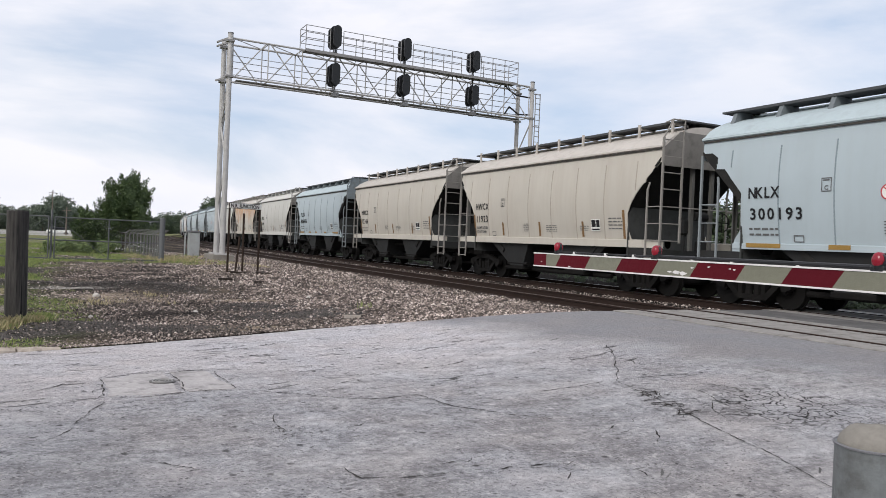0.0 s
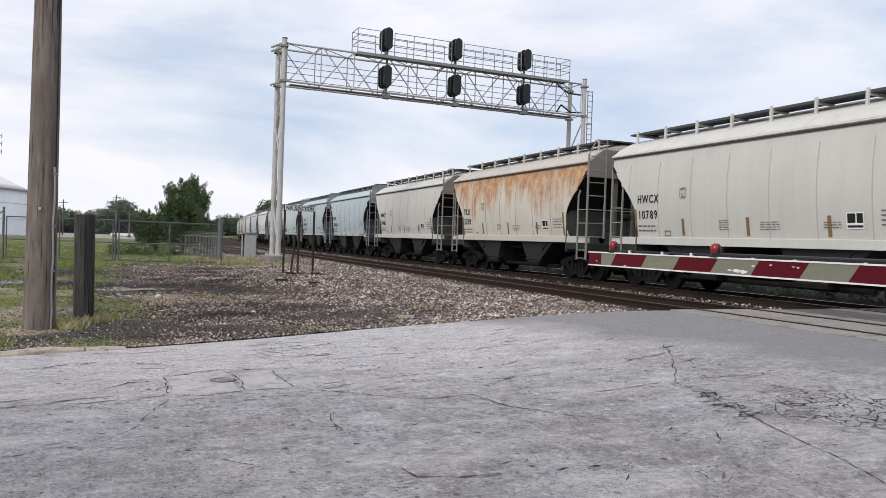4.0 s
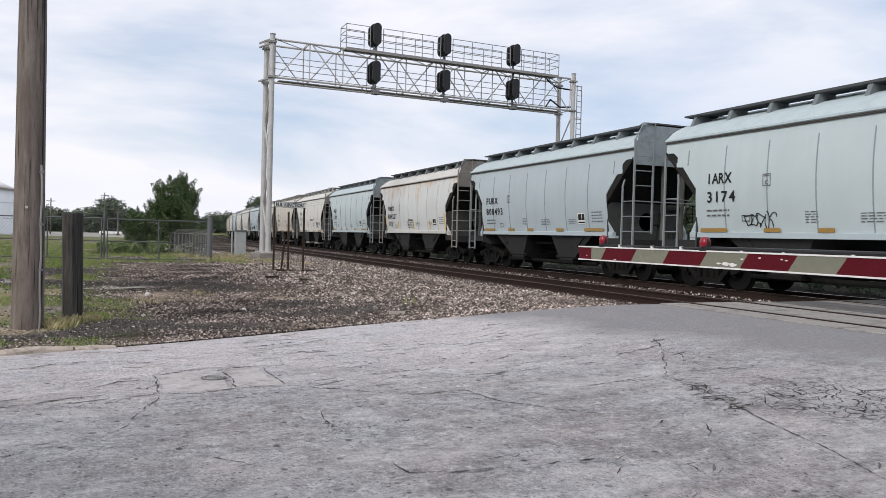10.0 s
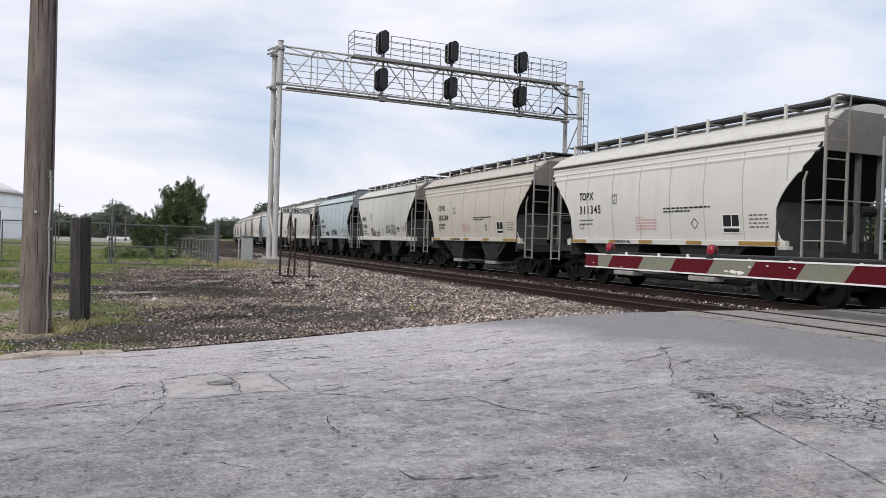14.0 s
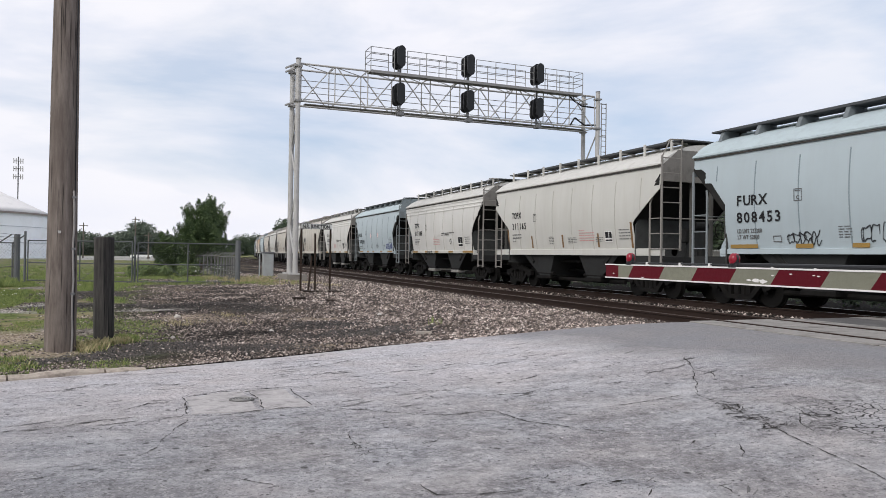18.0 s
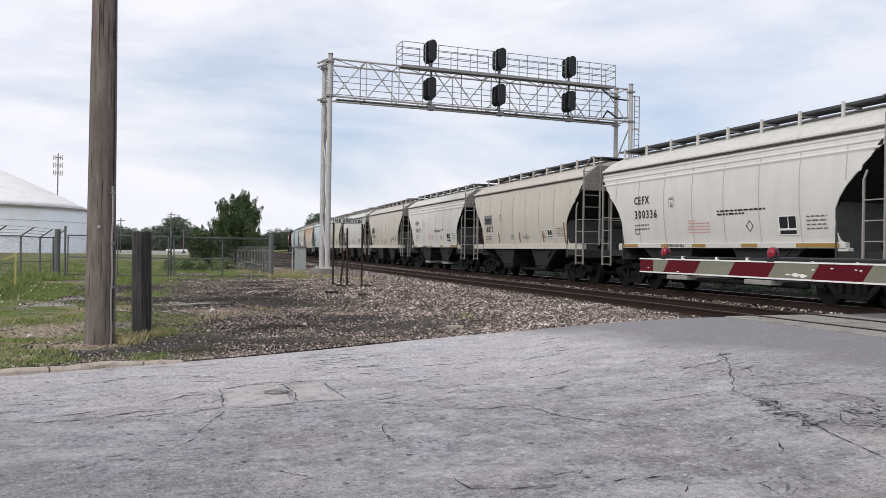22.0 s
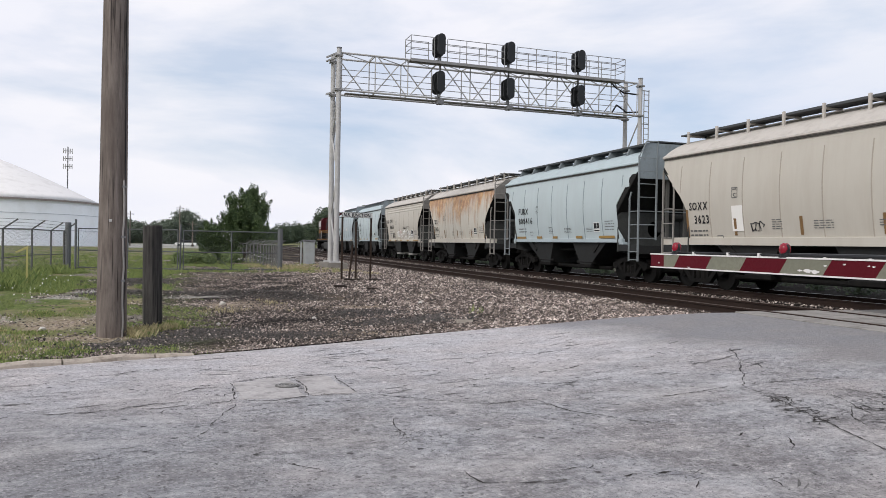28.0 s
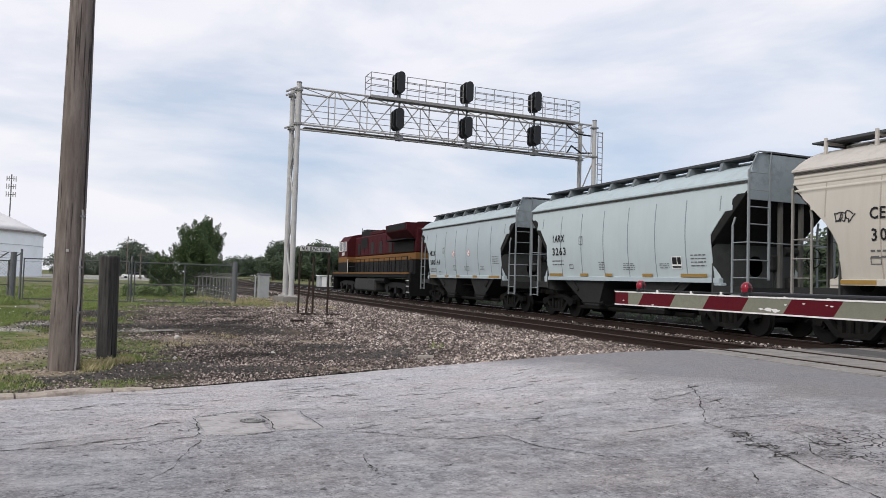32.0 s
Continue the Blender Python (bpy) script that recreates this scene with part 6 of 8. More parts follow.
    for z in (Z_LO, Z_HI - 0.15, Z_HI + 0.05):
        part("stub_beam", beam(bmesh.new(), (GX0 - 0.35, GY + GD, z), (GX0 + 0.1, GY, z), 0.06, 0.08), M["galvmid"], g)


gantry()


# ---- crossing gate arm ----
def crossing_gate():
    g = empty("crossing_gate", None, label="lowered red and grubby white striped crossing gate arm with red lamps", category="crossing gate")
    X = 4.9
    top, bot = 1.148, 1.02
    edges = [6.95, 6.717, 6.5, 6.0, 5.53, 5.045, 4.583, 4.1, 3.68, 3.27, 2.86, 2.45, 2.04, 1.63, 1.22, 0.81, 0.4, -0.01, -0.42, -0.9]
    slant = 0.045
    for i, (a, b) in enumerate(zip(edges, edges[1:])):
        sa = slant if i > 1 else 0.0
        sb = slant if i > 0 else 0.0
        red = i % 2 == 0
        part("stripe", prismed([(a + sa, bot), (b + sb, bot), (b - sb, top), (a - sa, top)], X - 0.02, X + 0.02, 0), M["gatered"] if red else M["gatewhite"], g)
    part("top_edge", boxed(X - 0.026, X + 0.026, -0.9, 6.955, top, top + 0.013), M["gateedge"], g)
    part("bottom_edge", boxed(X - 0.026, X + 0.026, -0.9, 6.955, bot - 0.013, bot), M["gateedge"], g)
    for y in (6.25, 5.75, 5.35, 4.62, 4.2, 3.6):
        part("wire_clip", boxed(X - 0.012, X + 0.012, y - 0.012, y + 0.012, top + 0.012, top + 0.04), M["gateedge"], g)
    part("lamp_cable", rods([((X, 6.55, top + 0.03), (X, 5.05, top + 0.03))], 0.008), M["signalblack"], g)
    part("coiled_cable", rods([((X, 5.05, top + 0.032), (X, -0.9, top + 0.032))], 0.017, 8), M["signalblack"], g)
    for y in (6.53, 5.05, 3.0):
        part("lamp_base", boxed(X - 0.03, X + 0.03, y - 0.05, y + 0.05, top, top + 0.045, bevel=0.01), M["signalblack"], g)
        lamp = part("lamp", rod(bmesh.new(), (X - 0.012, y, 1.232), (X + 0.012, y, 1.232), 0.046, 16), M["signalblack"], g)
        part("lamp_skirt", rod(bmesh.new(), (X, y, top + 0.015), (X, y, 1.222), 0.034, 12, 0.047), M["signalblack"], lamp)
        for sx in (-1, 1):
            bm = bmesh.new()
            bmesh.ops.create_uvsphere(bm, u_segments=18, v_segments=12, radius=0.042)
            for v in bm.verts:
                v.co = Vector((X + v.co.x * 0.9 + sx * 0.012, y + v.co.y, 1.228 + v.co.z * 1.3))
            part("lens", bm, M["lens"], lamp, smooth=True)
    rnd = random.Random(9)
    for y, z, r in ((4.78, 1.05, 0.035), (4.7, 1.045, 0.03), (4.86, 1.052, 0.018), (4.6, 1.1, 0.012), (4.42, 1.115, 0.01), (4.2, 1.11, 0.01), (4.16, 1.105, 0.012), (6.8, 1.06, 0.01), (6.3, 1.03, 0.012)):
        n = 9
        bm = bmesh.new()
        ring = [(y + r * 1.6 * math.cos(2 * math.pi * i / n) * rnd.uniform(0.5, 1.2), z + r * 0.6 * math.sin(2 * math.pi * i / n) * rnd.uniform(0.5, 1.2)) for i in range(n)]
        part("scuff", prism(bm, ring, X - 0.0235, X - 0.02, 0), M["gateedge"], g)
    # the mast that carries the arm, outside the view
    part("mast", rod(bmesh.new(), (X + 0.25, -1.3, road_z(X)), (X + 0.25, -1.3, 2.6), 0.06, 10), M["galv"], g)
    part("mechanism", boxed(X + 0.0, X + 0.5, -1.6, -0.85, 0.75, 1.4, bevel=0.03), M["galv"], g)


crossing_gate()


# ---- poles, sign, cabinet ----
def utility_pole():
    px, py = -1.03, 13.05
    z = ground_z(px, py)
    p = empty("utility_pole", None, label="tall weathered wooden utility pole with a cable conduit", category="utility pole")
    bm = bmesh.new()
    rings = []
    for k in range(23):
        h = -0.3 + 11.3 * k / 22
        r = 0.228 - 0.0075 * h
        ring = []
        for i in range(20):
            a = 2 * math.pi * i / 20
            q = r * (1 + 0.02 * noise.noise((math.cos(a) * 2, math.sin(a) * 2, h * 0.6)))
            ring.append(bm.verts.new((px + math.cos(a) * q, py + math.sin(a) * q, z + h)))
        rings.append(ring)
    for a, b in zip(rings, rings[1:]):
        for i in range(20):
            j = (i + 1) % 20
            bm.faces.new((a[i], a[j], b[j], b[i]))
    bm.faces.new(rings[-1])
    part("shaft", bm, M["polewood"], p, smooth=True)
    cx, cy = px + 0.17, py - 0.15
    run = [(cx + 0.008 * math.sin(k * 1.9), cy - 0.006 * math.cos(k * 2.3), z + 0.28 * k) for k in range(10)]
    part("conduit", tube(run, 0.016), M["conduit"], p)
    part("ground_wire", rods([((cx + 0.02, cy + 0.03, z), (cx - 0.02, cy + 0.03, z + 10.5))], 0.008, 5), M["signalblack"], p)
    for h in (0.9, 1.6, 2.4):
        part("conduit_strap", boxed(cx - 0.035, cx + 0.035, cy - 0.02, cy + 0.02, z + h, z + h + 0.03), M["galvdark"], p)
    part("nail_tag", boxed(px - 0.04, px - 0.0, py - 0.235, py - 0.2, z + 1.85, z + 1.89), M["galv"], p)


def wood_mat(name, base, dark, stretch=0.12):
    m, n, l, b = nodes_of(name)
    v = coords(n, l, (1, 1, stretch), False)
    v2 = coords(n, l, (1, 1, 0.5), False)
    g1 = noise_tex(n, l, v, 14.0, 7.0, 0.7)
    g2 = noise_tex(n, l, v2, 1.3, 5.0, 0.6)
    c = mixc(n, l, ramp(n, l, g1, 0.35, 0.65), dark, base)
    c = mixc(n, l, ramp(n, l, g2, 0.5, 0.75), c, dark)
    crack = ramp(n, l, noise_tex(n, l, coords(n, l, (1, 1, 0.03), False), 26.0, 3.0, 0.5), 0.6, 0.66)
    c = mixc(n, l, crack, c, tuple(x * 0.35 for x in dark))
    l.new(c, b.inputs["Base Color"])
    b.inputs["Roughness"].default_value = 0.9
    bump(n, l, b, g1, 0.6, 0.02)
    return m


M["polewood"] = wood_mat("weathered_pole_wood_grain", (0.2, 0.168, 0.148), (0.1, 0.078, 0.067))
M["stumpwood"] = wood_mat("tarred_post_wood_grain", (0.075, 0.068, 0.063), (0.009, 0.0085, 0.0085), 0.06)
M["conduit"] = plain("grey_plastic_conduit", (0.32, 0.3, 0.285), 0.6, var=0.15)
utility_pole()


def stump_post():
    px, py, r = -0.45, 14.15, 0.165
    z = ground_z(px, py)
    bm = bmesh.new()
    rings = []
    for h in (-0.2, 0.0, 0.4, 0.8, 1.2, 1.6, 1.78, 1.8):
        ring = []
        for i in range(18):
            a = 2 * math.pi * i / 18
            q = r * (1 + 0.05 * noise.noise((math.cos(a) * 2.5, math.sin(a) * 2.5, h)))
            ring.append(bm.verts.new((px + math.cos(a) * q - 0.01 * h, py + math.sin(a) * q, z + h + (0.02 * noise.noise((math.cos(a) * 3, math.sin(a) * 3, 9)) if h > 1.7 else 0))))
        rings.append(ring)
    for a, b in zip(rings, rings[1:]):
        for i in range(18):
            j = (i + 1) % 18
            bm.faces.new((a[i], a[j], b[j], b[i]))
    bm.faces.new(rings[-1])
    tagged(part("wooden_post", bm, M["stumpwood"], None, smooth=True), "short black tarred wooden post in the grass", "post")


stump_post()


def junction_sign():
    s = empty("junction_sign", None, label="white junction name board on two rusty posts in the gravel", category="sign")
    a, b = Vector((5.37, 25.9, 0)), Vector((6.5, 26.28, 0))
    z = ground_z(5.4, 25.9)
    for p in (a, b):
        part("post", boxed(p.x - 0.03, p.x + 0.03, p.y - 0.03, p.y + 0.03, z - 0.1, 2.3), M["postbrown"], s)
    d = (b - a).normalized()
    ang = math.degrees(math.atan2(d.y, d.x))
    bd = part("board", boxed(-0.62, 0.62, -0.06, -0.035, 2.12, 2.3, bevel=0.004), M["signwhite"], s)
    mid = (a + b) / 2
    bd.matrix_world = pose(mid.x, mid.y, 0, 0, 0, ang)
    t = part("lettering", text_mesh("N.R. JUNCTION", 0.185, M["letter"], 0.002, wide=0.86), None, bd)
    t.matrix_local = pose(-0.59, -0.066, 2.145, 90, 0, 0)
    tr = part("board_trim", rods([((-0.62, -0.06, 2.12), (0.62, -0.06, 2.12)), ((-0.62, -0.06, 2.3), (0.62, -0.06, 2.3))], 0.008, 4), M["letter"], bd)
    for (x, y, h, lean) in ((5.63, 25.9, 1.25, 0.12), (5.88, 25.9, 2.05, -0.02)):
        st = part("stake", rods([((x, y, z - 0.1), (x + lean, y, z + h))], 0.035, 6), M["postbrown"], None)
        tagged(st, "rusty brown steel stake standing in the gravel", "stake", group="stakes by the junction sign")


junction_sign()


def relay_cabinet():
    x, y = 6.55, 40.3
    z = ground_z(x, y)
    c = empty("relay_cabinet", None, label="grey trackside relay cabinet with a flat lid", category="cabinet")
    part("body", boxed(x - 0.27, x + 0.27, y - 0.25, y + 0.25, z + 0.05, z + 1.3, bevel=0.01), M["cabinet"], c)
    part("lid", boxed(x - 0.31, x + 0.31, y - 0.29, y + 0.29, z + 1.3, z + 1.4, bevel=0.015), M["galvdark"], c)
    part("door", boxed(x - 0.23, x + 0.23, y - 0.262, y - 0.25, z + 0.12, z + 1.24), M["cabinet"], c)
    part("plinth", boxed(x - 0.32, x + 0.32, y - 0.3, y + 0.3, z - 0.1, z + 0.06), M["concrete"], c)
    part("side_post", boxed(x - 0.46, x - 0.4, y - 0.05, y + 0.02, z, z + 1.25), M["cabinet"], c)


relay_cabinet()


def bollard():
    x, y, r = 2.595, 1.56, 0.117
    b = empty("bollard", None, label="stained galvanised pipe bollard filled with crumbling concrete beside the road", category="bollard")
    z = road_z(x)
    part("pipe", rod(bmesh.new(), (x, y, z - 0.02), (x, y, 0.58), r, 32), M["galvbright"], b, smooth=False)
    ring = [(x + (r + 0.002) * math.cos(k * 0.19635), y + (r + 0.002) * math.sin(k * 0.19635), 0.578) for k in range(32)]
    part("rim", rods(list(zip(ring, ring[1:] + ring[:1])), 0.005, 5), M["galvdark"], b)
    bm = bmesh.new()
    bmesh.ops.create_uvsphere(bm, u_segments=32, v_segments=18, radius=1.0)
    for v in bm.verts:
        w = 1 + 0.12 * noise.noise((v.co.x * 2.2, v.co.y * 2.2, v.co.z * 2.2 + 4.0))
        v.co = Vector((x + v.co.x * 0.106 * w, y + v.co.y * 0.106 * w, 0.57 + max(-0.1, v.co.z) * 0.085 * w))
    part("concrete_fill", bm, M["footing"], b, smooth=True)


M["galvbright"] = plain("stained_galvanised_pipe", (0.2, 0.215, 0.215), 0.5, 0.4, var=0.35, scale=6, fine=40, grime=(0.1, 0.1, 0.095), gamount=0.7)
bollard()


# ---- fences ----
def wire_fabric(a, b, z0, z1, step=0.16, r=0.0018):
    """Diamond chain-link wires between the plan points a and b."""
    a, b = Vector((*a, 0)), Vector((*b, 0))
    L, H = (b - a).length, z1 - z0
    d = (b - a).normalized()
    bm = bmesh.new()
    k = -H
    while k < L:
        for sgn in (1, -1):
            p0, p1 = max(0, k), min(L, k + H)
            if p1 - p0 > 0.05:
                h0, h1 = p0 - k, p1 - k
                za, zb = (z0 + h0, z0 + h1) if sgn > 0 else (z1 - h0, z1 - h1)
                rod(bm, a + d * p0 + Vector((0, 0, za)), a + d * p1 + Vector((0, 0, zb)), r, 3)
        k += step
    return bm


def swing_gate(xa, ya, xb, yb, z, top, name_label):
    g = empty("field_gate", None, label=name_label, category="gate", group="chain-link field gates")
    for zz in (z + 0.08, z + (top - z) * 0.47, top):
        part("gate_rail", rods([((xa, ya, zz), (xb, yb, zz))], 0.026, 6), M["gatetube"], g)
    for u in (0, 0.5, 1):
        x, y = xa + (xb - xa) * u, ya + (yb - ya) * u
        part("gate_upright", rods([((x, y, z + 0.05), (x, y, top))], 0.026, 6), M["gatetube"], g)
    part("mesh_fabric", wire_fabric((xa, ya), (xb, yb), z + 0.08, top), M["gatetube"], g)
    part("brace_rod", rods([((xa, ya, top), (xa + (xb - xa) * 0.5, ya + (yb - ya) * 0.5, z + 0.1))], 0.01, 5), M["gatetube"], g)
    return g


def gate_post(x, y, h, r, label):
    z = ground_z(x, y)
    tagged(part("gate_post", rod(bmesh.new(), (x, y, z - 0.1), (x, y, z + h), r, 10), M["galvpost"], None), label, "post", group="field gate posts")


M["gatetube"] = plain("dull_gate_tube", (0.11, 0.115, 0.12), 0.6, 0.2, var=0.25)
M["fencegrey"] = plain("weathered_fence_post", (0.15, 0.15, 0.145), 0.7, 0.1, var=0.3)
M["galvpost"] = plain("grey_fence_post", (0.15, 0.155, 0.16), 0.6, 0.3, var=0.2)
gzf = ground_z(0, 33)
swing_gate(0.12, 32.8, 3.98, 32.7, gzf, 1.6, "grey tube and chain-link swing gate, closed")
swing_gate(-0.1, 32.8, -4.05, 34.6, gzf, 1.62, "grey tube and chain-link swing gate, closed, with a diagonal brace")
gate_post(4.06, 32.66, 1.85, 0.11, "thick grey steel gate post beside the chain-link gate")
gate_post(0.0, 32.9, 1.95, 0.04, "slim grey centre post between the two gates")
gate_post(-4.17, 34.72, 2.1, 0.045, "slim grey post hung with the chain-link gate")
gate_post(-4.3, 33.5, 1.95, 0.11, "thick grey steel post at the fence corner")


def security_fence(points, h, label, arm=(0.35, 0.3), wires=True):
    f = empty("chain_link_fence", None, label=label, category="fence")
    for i, (x, y) in enumerate(points):
        z = ground_z(x, y)
        post = part("post", rods([((x, y, z - 0.1), (x, y, z + h))], 0.035, 7), M["fencegrey"], f)
        part("outrigger", rods([((x, y, z + h), (x + arm[0], y, z + h + arm[1]))], 0.025, 6), M["fencegrey"], post)
    for a, b in zip(points, points[1:]):
        za, zb = ground_z(*a), ground_z(*b)
        part("top_rail", rods([((*a, za + h), (*b, zb + h))], 0.022, 6), M["fencegrey"], f)
        part("bottom_rail", rods([((*a, za + h * 0.42), (*b, zb + h * 0.42))], 0.016, 6), M["fencegrey"], f)
        part("mesh_fabric", wire_fabric(a, b, (za + zb) / 2 + 0.03, (za + zb) / 2 + h, 0.13, 0.0018), M["fencegrey"], f)
        for u in (0.33, 0.66, 1.0):
            part("barbed_wire", rods([((a[0] + arm[0] * u, a[1], za + h + arm[1] * u), (b[0] + arm[0] * u, b[1], zb + h + arm[1] * u))], 0.008, 4), M["fencegrey"], f)


security_fence([(-4.45, 33.5), (-4.73, 32.2), (-5.05, 30.2), (-5.3, 26.8), (-5.6, 23.4), (-5.9, 20.0)], 1.6, "grey chain-link fence topped with barbed wire outriggers", (0.42, 0.32))
lean_line = [(4.1 + 0.3 * math.sin((y - 33.0) / 14.4 * 2.2) - 1.2 * ((y - 33.0) / 14.4) ** 2, y) for y in (33.0 + 0.96 * k for k in range(16))]
security_fence(lean_line, 1.15, "sagging chain-link fence with leaning outriggers running along the tracks", (0.25, 0.22))


def marker():
    x, y = -4.2, 24.4
    z = ground_z(x, y)
    m = empty("marker_stake", None, label="thin yellow utility marker with a bent top in the grass", category="marker")
    part("stake", boxed(x - 0.025, x + 0.025, y - 0.01, y + 0.01, z - 0.1, z + 1.12), M["yellow"], m)
    part("bent_top", prismed([(x - 0.3, z + 0.98), (x - 0.04, z + 1.12), (x + 0.04, z + 1.16), (x - 0.02, z + 1.06), (x - 0.28, z + 0.94)], y - 0.012, y + 0.012, 1), M["yellow"], m)


marker()


# ---- tank, tower, far buildings ----
def storage_tank():
    cx, cy, R, eave, apex = -30.4, 141.8, 17.0, 7.0, 14.6
    t = empty("storage_tank", None, label="large round white storage tank with a shallow domed roof", category="storage tank")
    n = 72
    bm = bmesh.new()
    lo = [bm.verts.new((cx + R * math.cos(2 * math.pi * i / n), cy + R * math.sin(2 * math.pi * i / n), -0.4)) for i in range(n)]
    hi = [bm.verts.new((v.co.x, v.co.y, eave)) for v in lo]
    for i in range(n):
        j = (i + 1) % n
        bm.faces.new((lo[i], lo[j], hi[j], hi[i]))
    bm.faces.new(hi)
    part("shell", bm, M["white"], t, smooth=False)
    bm = bmesh.new()
    rings = []
    for k in range(11):
        u = k / 10
        r = (R + 0.25) * (1 - u) + 0.01
        z = eave + 0.1 + (apex - eave) * (1 - (1 - u) ** 1.15)
        rings.append([bm.verts.new((cx + r * math.cos(2 * math.pi * i / n), cy + r * math.sin(2 * math.pi * i / n), z)) for i in range(n)])
    for a, b in zip(rings, rings[1:]):
        for i in range(n):
            j = (i + 1) % n
            bm.faces.new((a[i], a[j], b[j], b[i]))
    bm.faces.new(rings[0])
    part("dome_roof", bm, M["tankroof"], t, smooth=True)
    bm = bmesh.new()
    for i in range(n):
        a0, a1 = 2 * math.pi * i / n, 2 * math.pi * (i + 1) / n
        beam(bm, (cx + (R + 0.3) * math.cos(a0), cy + (R + 0.3) * math.sin(a0), eave), (cx + (R + 0.3) * math.cos(a1), cy + (R + 0.3) * math.sin(a1), eave), 0.2, 0.28)
    part("eave_ring", bm, M["eavebrown"], t)
    for z in (2.4, 4.9):
        bm = bmesh.new()
        for i in range(n):
            a0, a1 = 2 * math.pi * i / n, 2 * math.pi * (i + 1) / n
            beam(bm, (cx + (R + 0.03) * math.cos(a0), cy + (R + 0.03) * math.sin(a0), z), (cx + (R + 0.03) * math.cos(a1), cy + (R + 0.03) * math.sin(a1), z), 0.08, 0.09)
        part("shell_seam", bm, M["seamgrey"], t)
    for i in range(0, n, 3):
        a0 = 2 * math.pi * i / n
        part("roof_rib", beam(bmesh.new(), (cx + R * math.cos(a0), cy + R * math.sin(a0), eave + 0.2), (cx + 0.3 * math.cos(a0), cy + 0.3 * math.sin(a0), apex + 0.14), 0.1, 0.08), M["tankroof"], t)


M["tankroof"] = plain("pale_tank_roof", (0.78, 0.755, 0.74), 0.7, var=0.06, scale=0.4, fine=4, bmp=0, grime=(0.6, 0.57, 0.55))
M["seamgrey"] = plain("grey_shell_seam", (0.55, 0.57, 0.6), 0.6, var=0.1)
M["eavebrown"] = plain("stained_eave_band", (0.3, 0.26, 0.24), 0.7, var=0.25)
storage_tank()


def radio_tower():
    x, y, top = -38.6, 297.0, 33.9
    t = empty("radio_tower", None, label="slim grey mobile phone mast with antenna clusters behind the tank", category="radio mast")
    part("mast", rods([((x, y, 0), (x, y, top))], 0.2, 8), M["galvdark"], t)
    for z in (top - 1.5, top - 4.2, top - 7.0):
        part("antenna_frame", rods([((x - 1.4, y, z), (x + 1.4, y, z)), ((x, y - 1.2, z), (x, y + 1.2, z))], 0.12, 6), M["galvdark"], t)
        for dx in (-1.4, -0.7, 0.7, 1.4):
            part("antenna_panel", boxed(x + dx - 0.13, x + dx + 0.13, y - 0.15, y + 0.15, z - 0.9, z + 0.9), M["galv"], t)


radio_tower()


def equipment_hut():
    h = empty("equipment_hut", None, label="small pale grey signal equipment hut beyond the tracks", category="equipment hut")
    part("body", boxed(27.2, 29.0, 113, 115, -0.3, 1.45, bevel=0.03), M["cabinet"], h)
    part("roof", boxed(27.1, 29.1, 112.9, 115.1, 1.45, 1.6), M["signwhite"], h)
    part("door", boxed(27.6, 28.3, 112.97, 113.0, -0.2, 1.3), M["signwhite"], h)


equipment_hut()
tagged(part("far_lot", boxed(-70, 12, 122, 226, -0.5, -0.05), M["lot"], None), "pale gravel lot beyond the field", "lot", kind="structure")


def far_poles():
    for x, y, h in ((-8.9, 150.0, 6.4), (-0.2, 160.0, 8.2), (2.0, 140.0, 4.6)):
        p = empty("far_pole", None, label="thin weathered utility pole far off beyond the field", category="utility pole", group="far utility poles")
        part("shaft", rod(bmesh.new(), (x, y, -0.4), (x, y, h), 0.13, 8, 0.09), M["pole"], p)
        part("cross_arm", boxed(x - 0.7, x + 0.7, y - 0.05, y + 0.05, h - 0.6, h - 0.48), M["pole"], p)


far_poles()


def far_cars():
    rnd = random.Random(4)
    for x in (-24.0, -20.5, 1.0, 5.5):
        c = empty("parked_car", None, label="parked car far off beyond the field", category="car", group="far parked cars")
        y = 160 + rnd.uniform(0, 6)
        part("body", boxed(x - 2.1, x + 2.1, y - 0.9, y + 0.9, 0.0, 0.65, bevel=0.15), M["signwhite"] if rnd.random() < 0.5 else M["cabinet_dark"], c)
        part("cabin", boxed(x - 1.1, x + 1.2, y - 0.8, y + 0.8, 0.65, 1.2, bevel=0.2), M["glass"], c)
        for dx in (-1.3, 1.3):
            part("wheel", rod(bmesh.new(), (x + dx, y - 0.92, 0.05), (x + dx, y - 0.7, 0.05), 0.32, 12), M["signalblack"], c)


far_cars()


# ---- trees and plants ----
def leaf_cloud(centres, count, size, rnd, flat=0.8, up=1.0):
    """Many small leaf cards about the given (x, y, z, radius) clumps."""
    verts, faces = [], []
    total = sum(c[3] ** 2 for c in centres)
    for cx, cy, cz, r in centres:
        for _ in range(int(count * r * r / total)):
            d = Vector((rnd.gauss(0, 1), rnd.gauss(0, 1), rnd.gauss(0, 1))).normalized() * r * rnd.uniform(0.45, 1.08)
            p = Vector((cx, cy, cz)) + Vector((d.x, d.y, d.z * flat))
            u = Vector((rnd.gauss(0, 1), rnd.gauss(0, 1), rnd.gauss(0, 1) * up)).normalized()
            w = u.orthogonal().normalized()
            s = size * rnd.uniform(0.6, 1.4)
            k = len(verts)
            verts += [p - u * s, p + w * s * 0.5, p + u * s, p - w * s * 0.5]
            faces.append((k, k + 1, k + 2, k + 3))
    me = bpy.data.meshes.new("crown")
    me.from_pydata([tuple(v) for v in verts], [], faces)
    return me


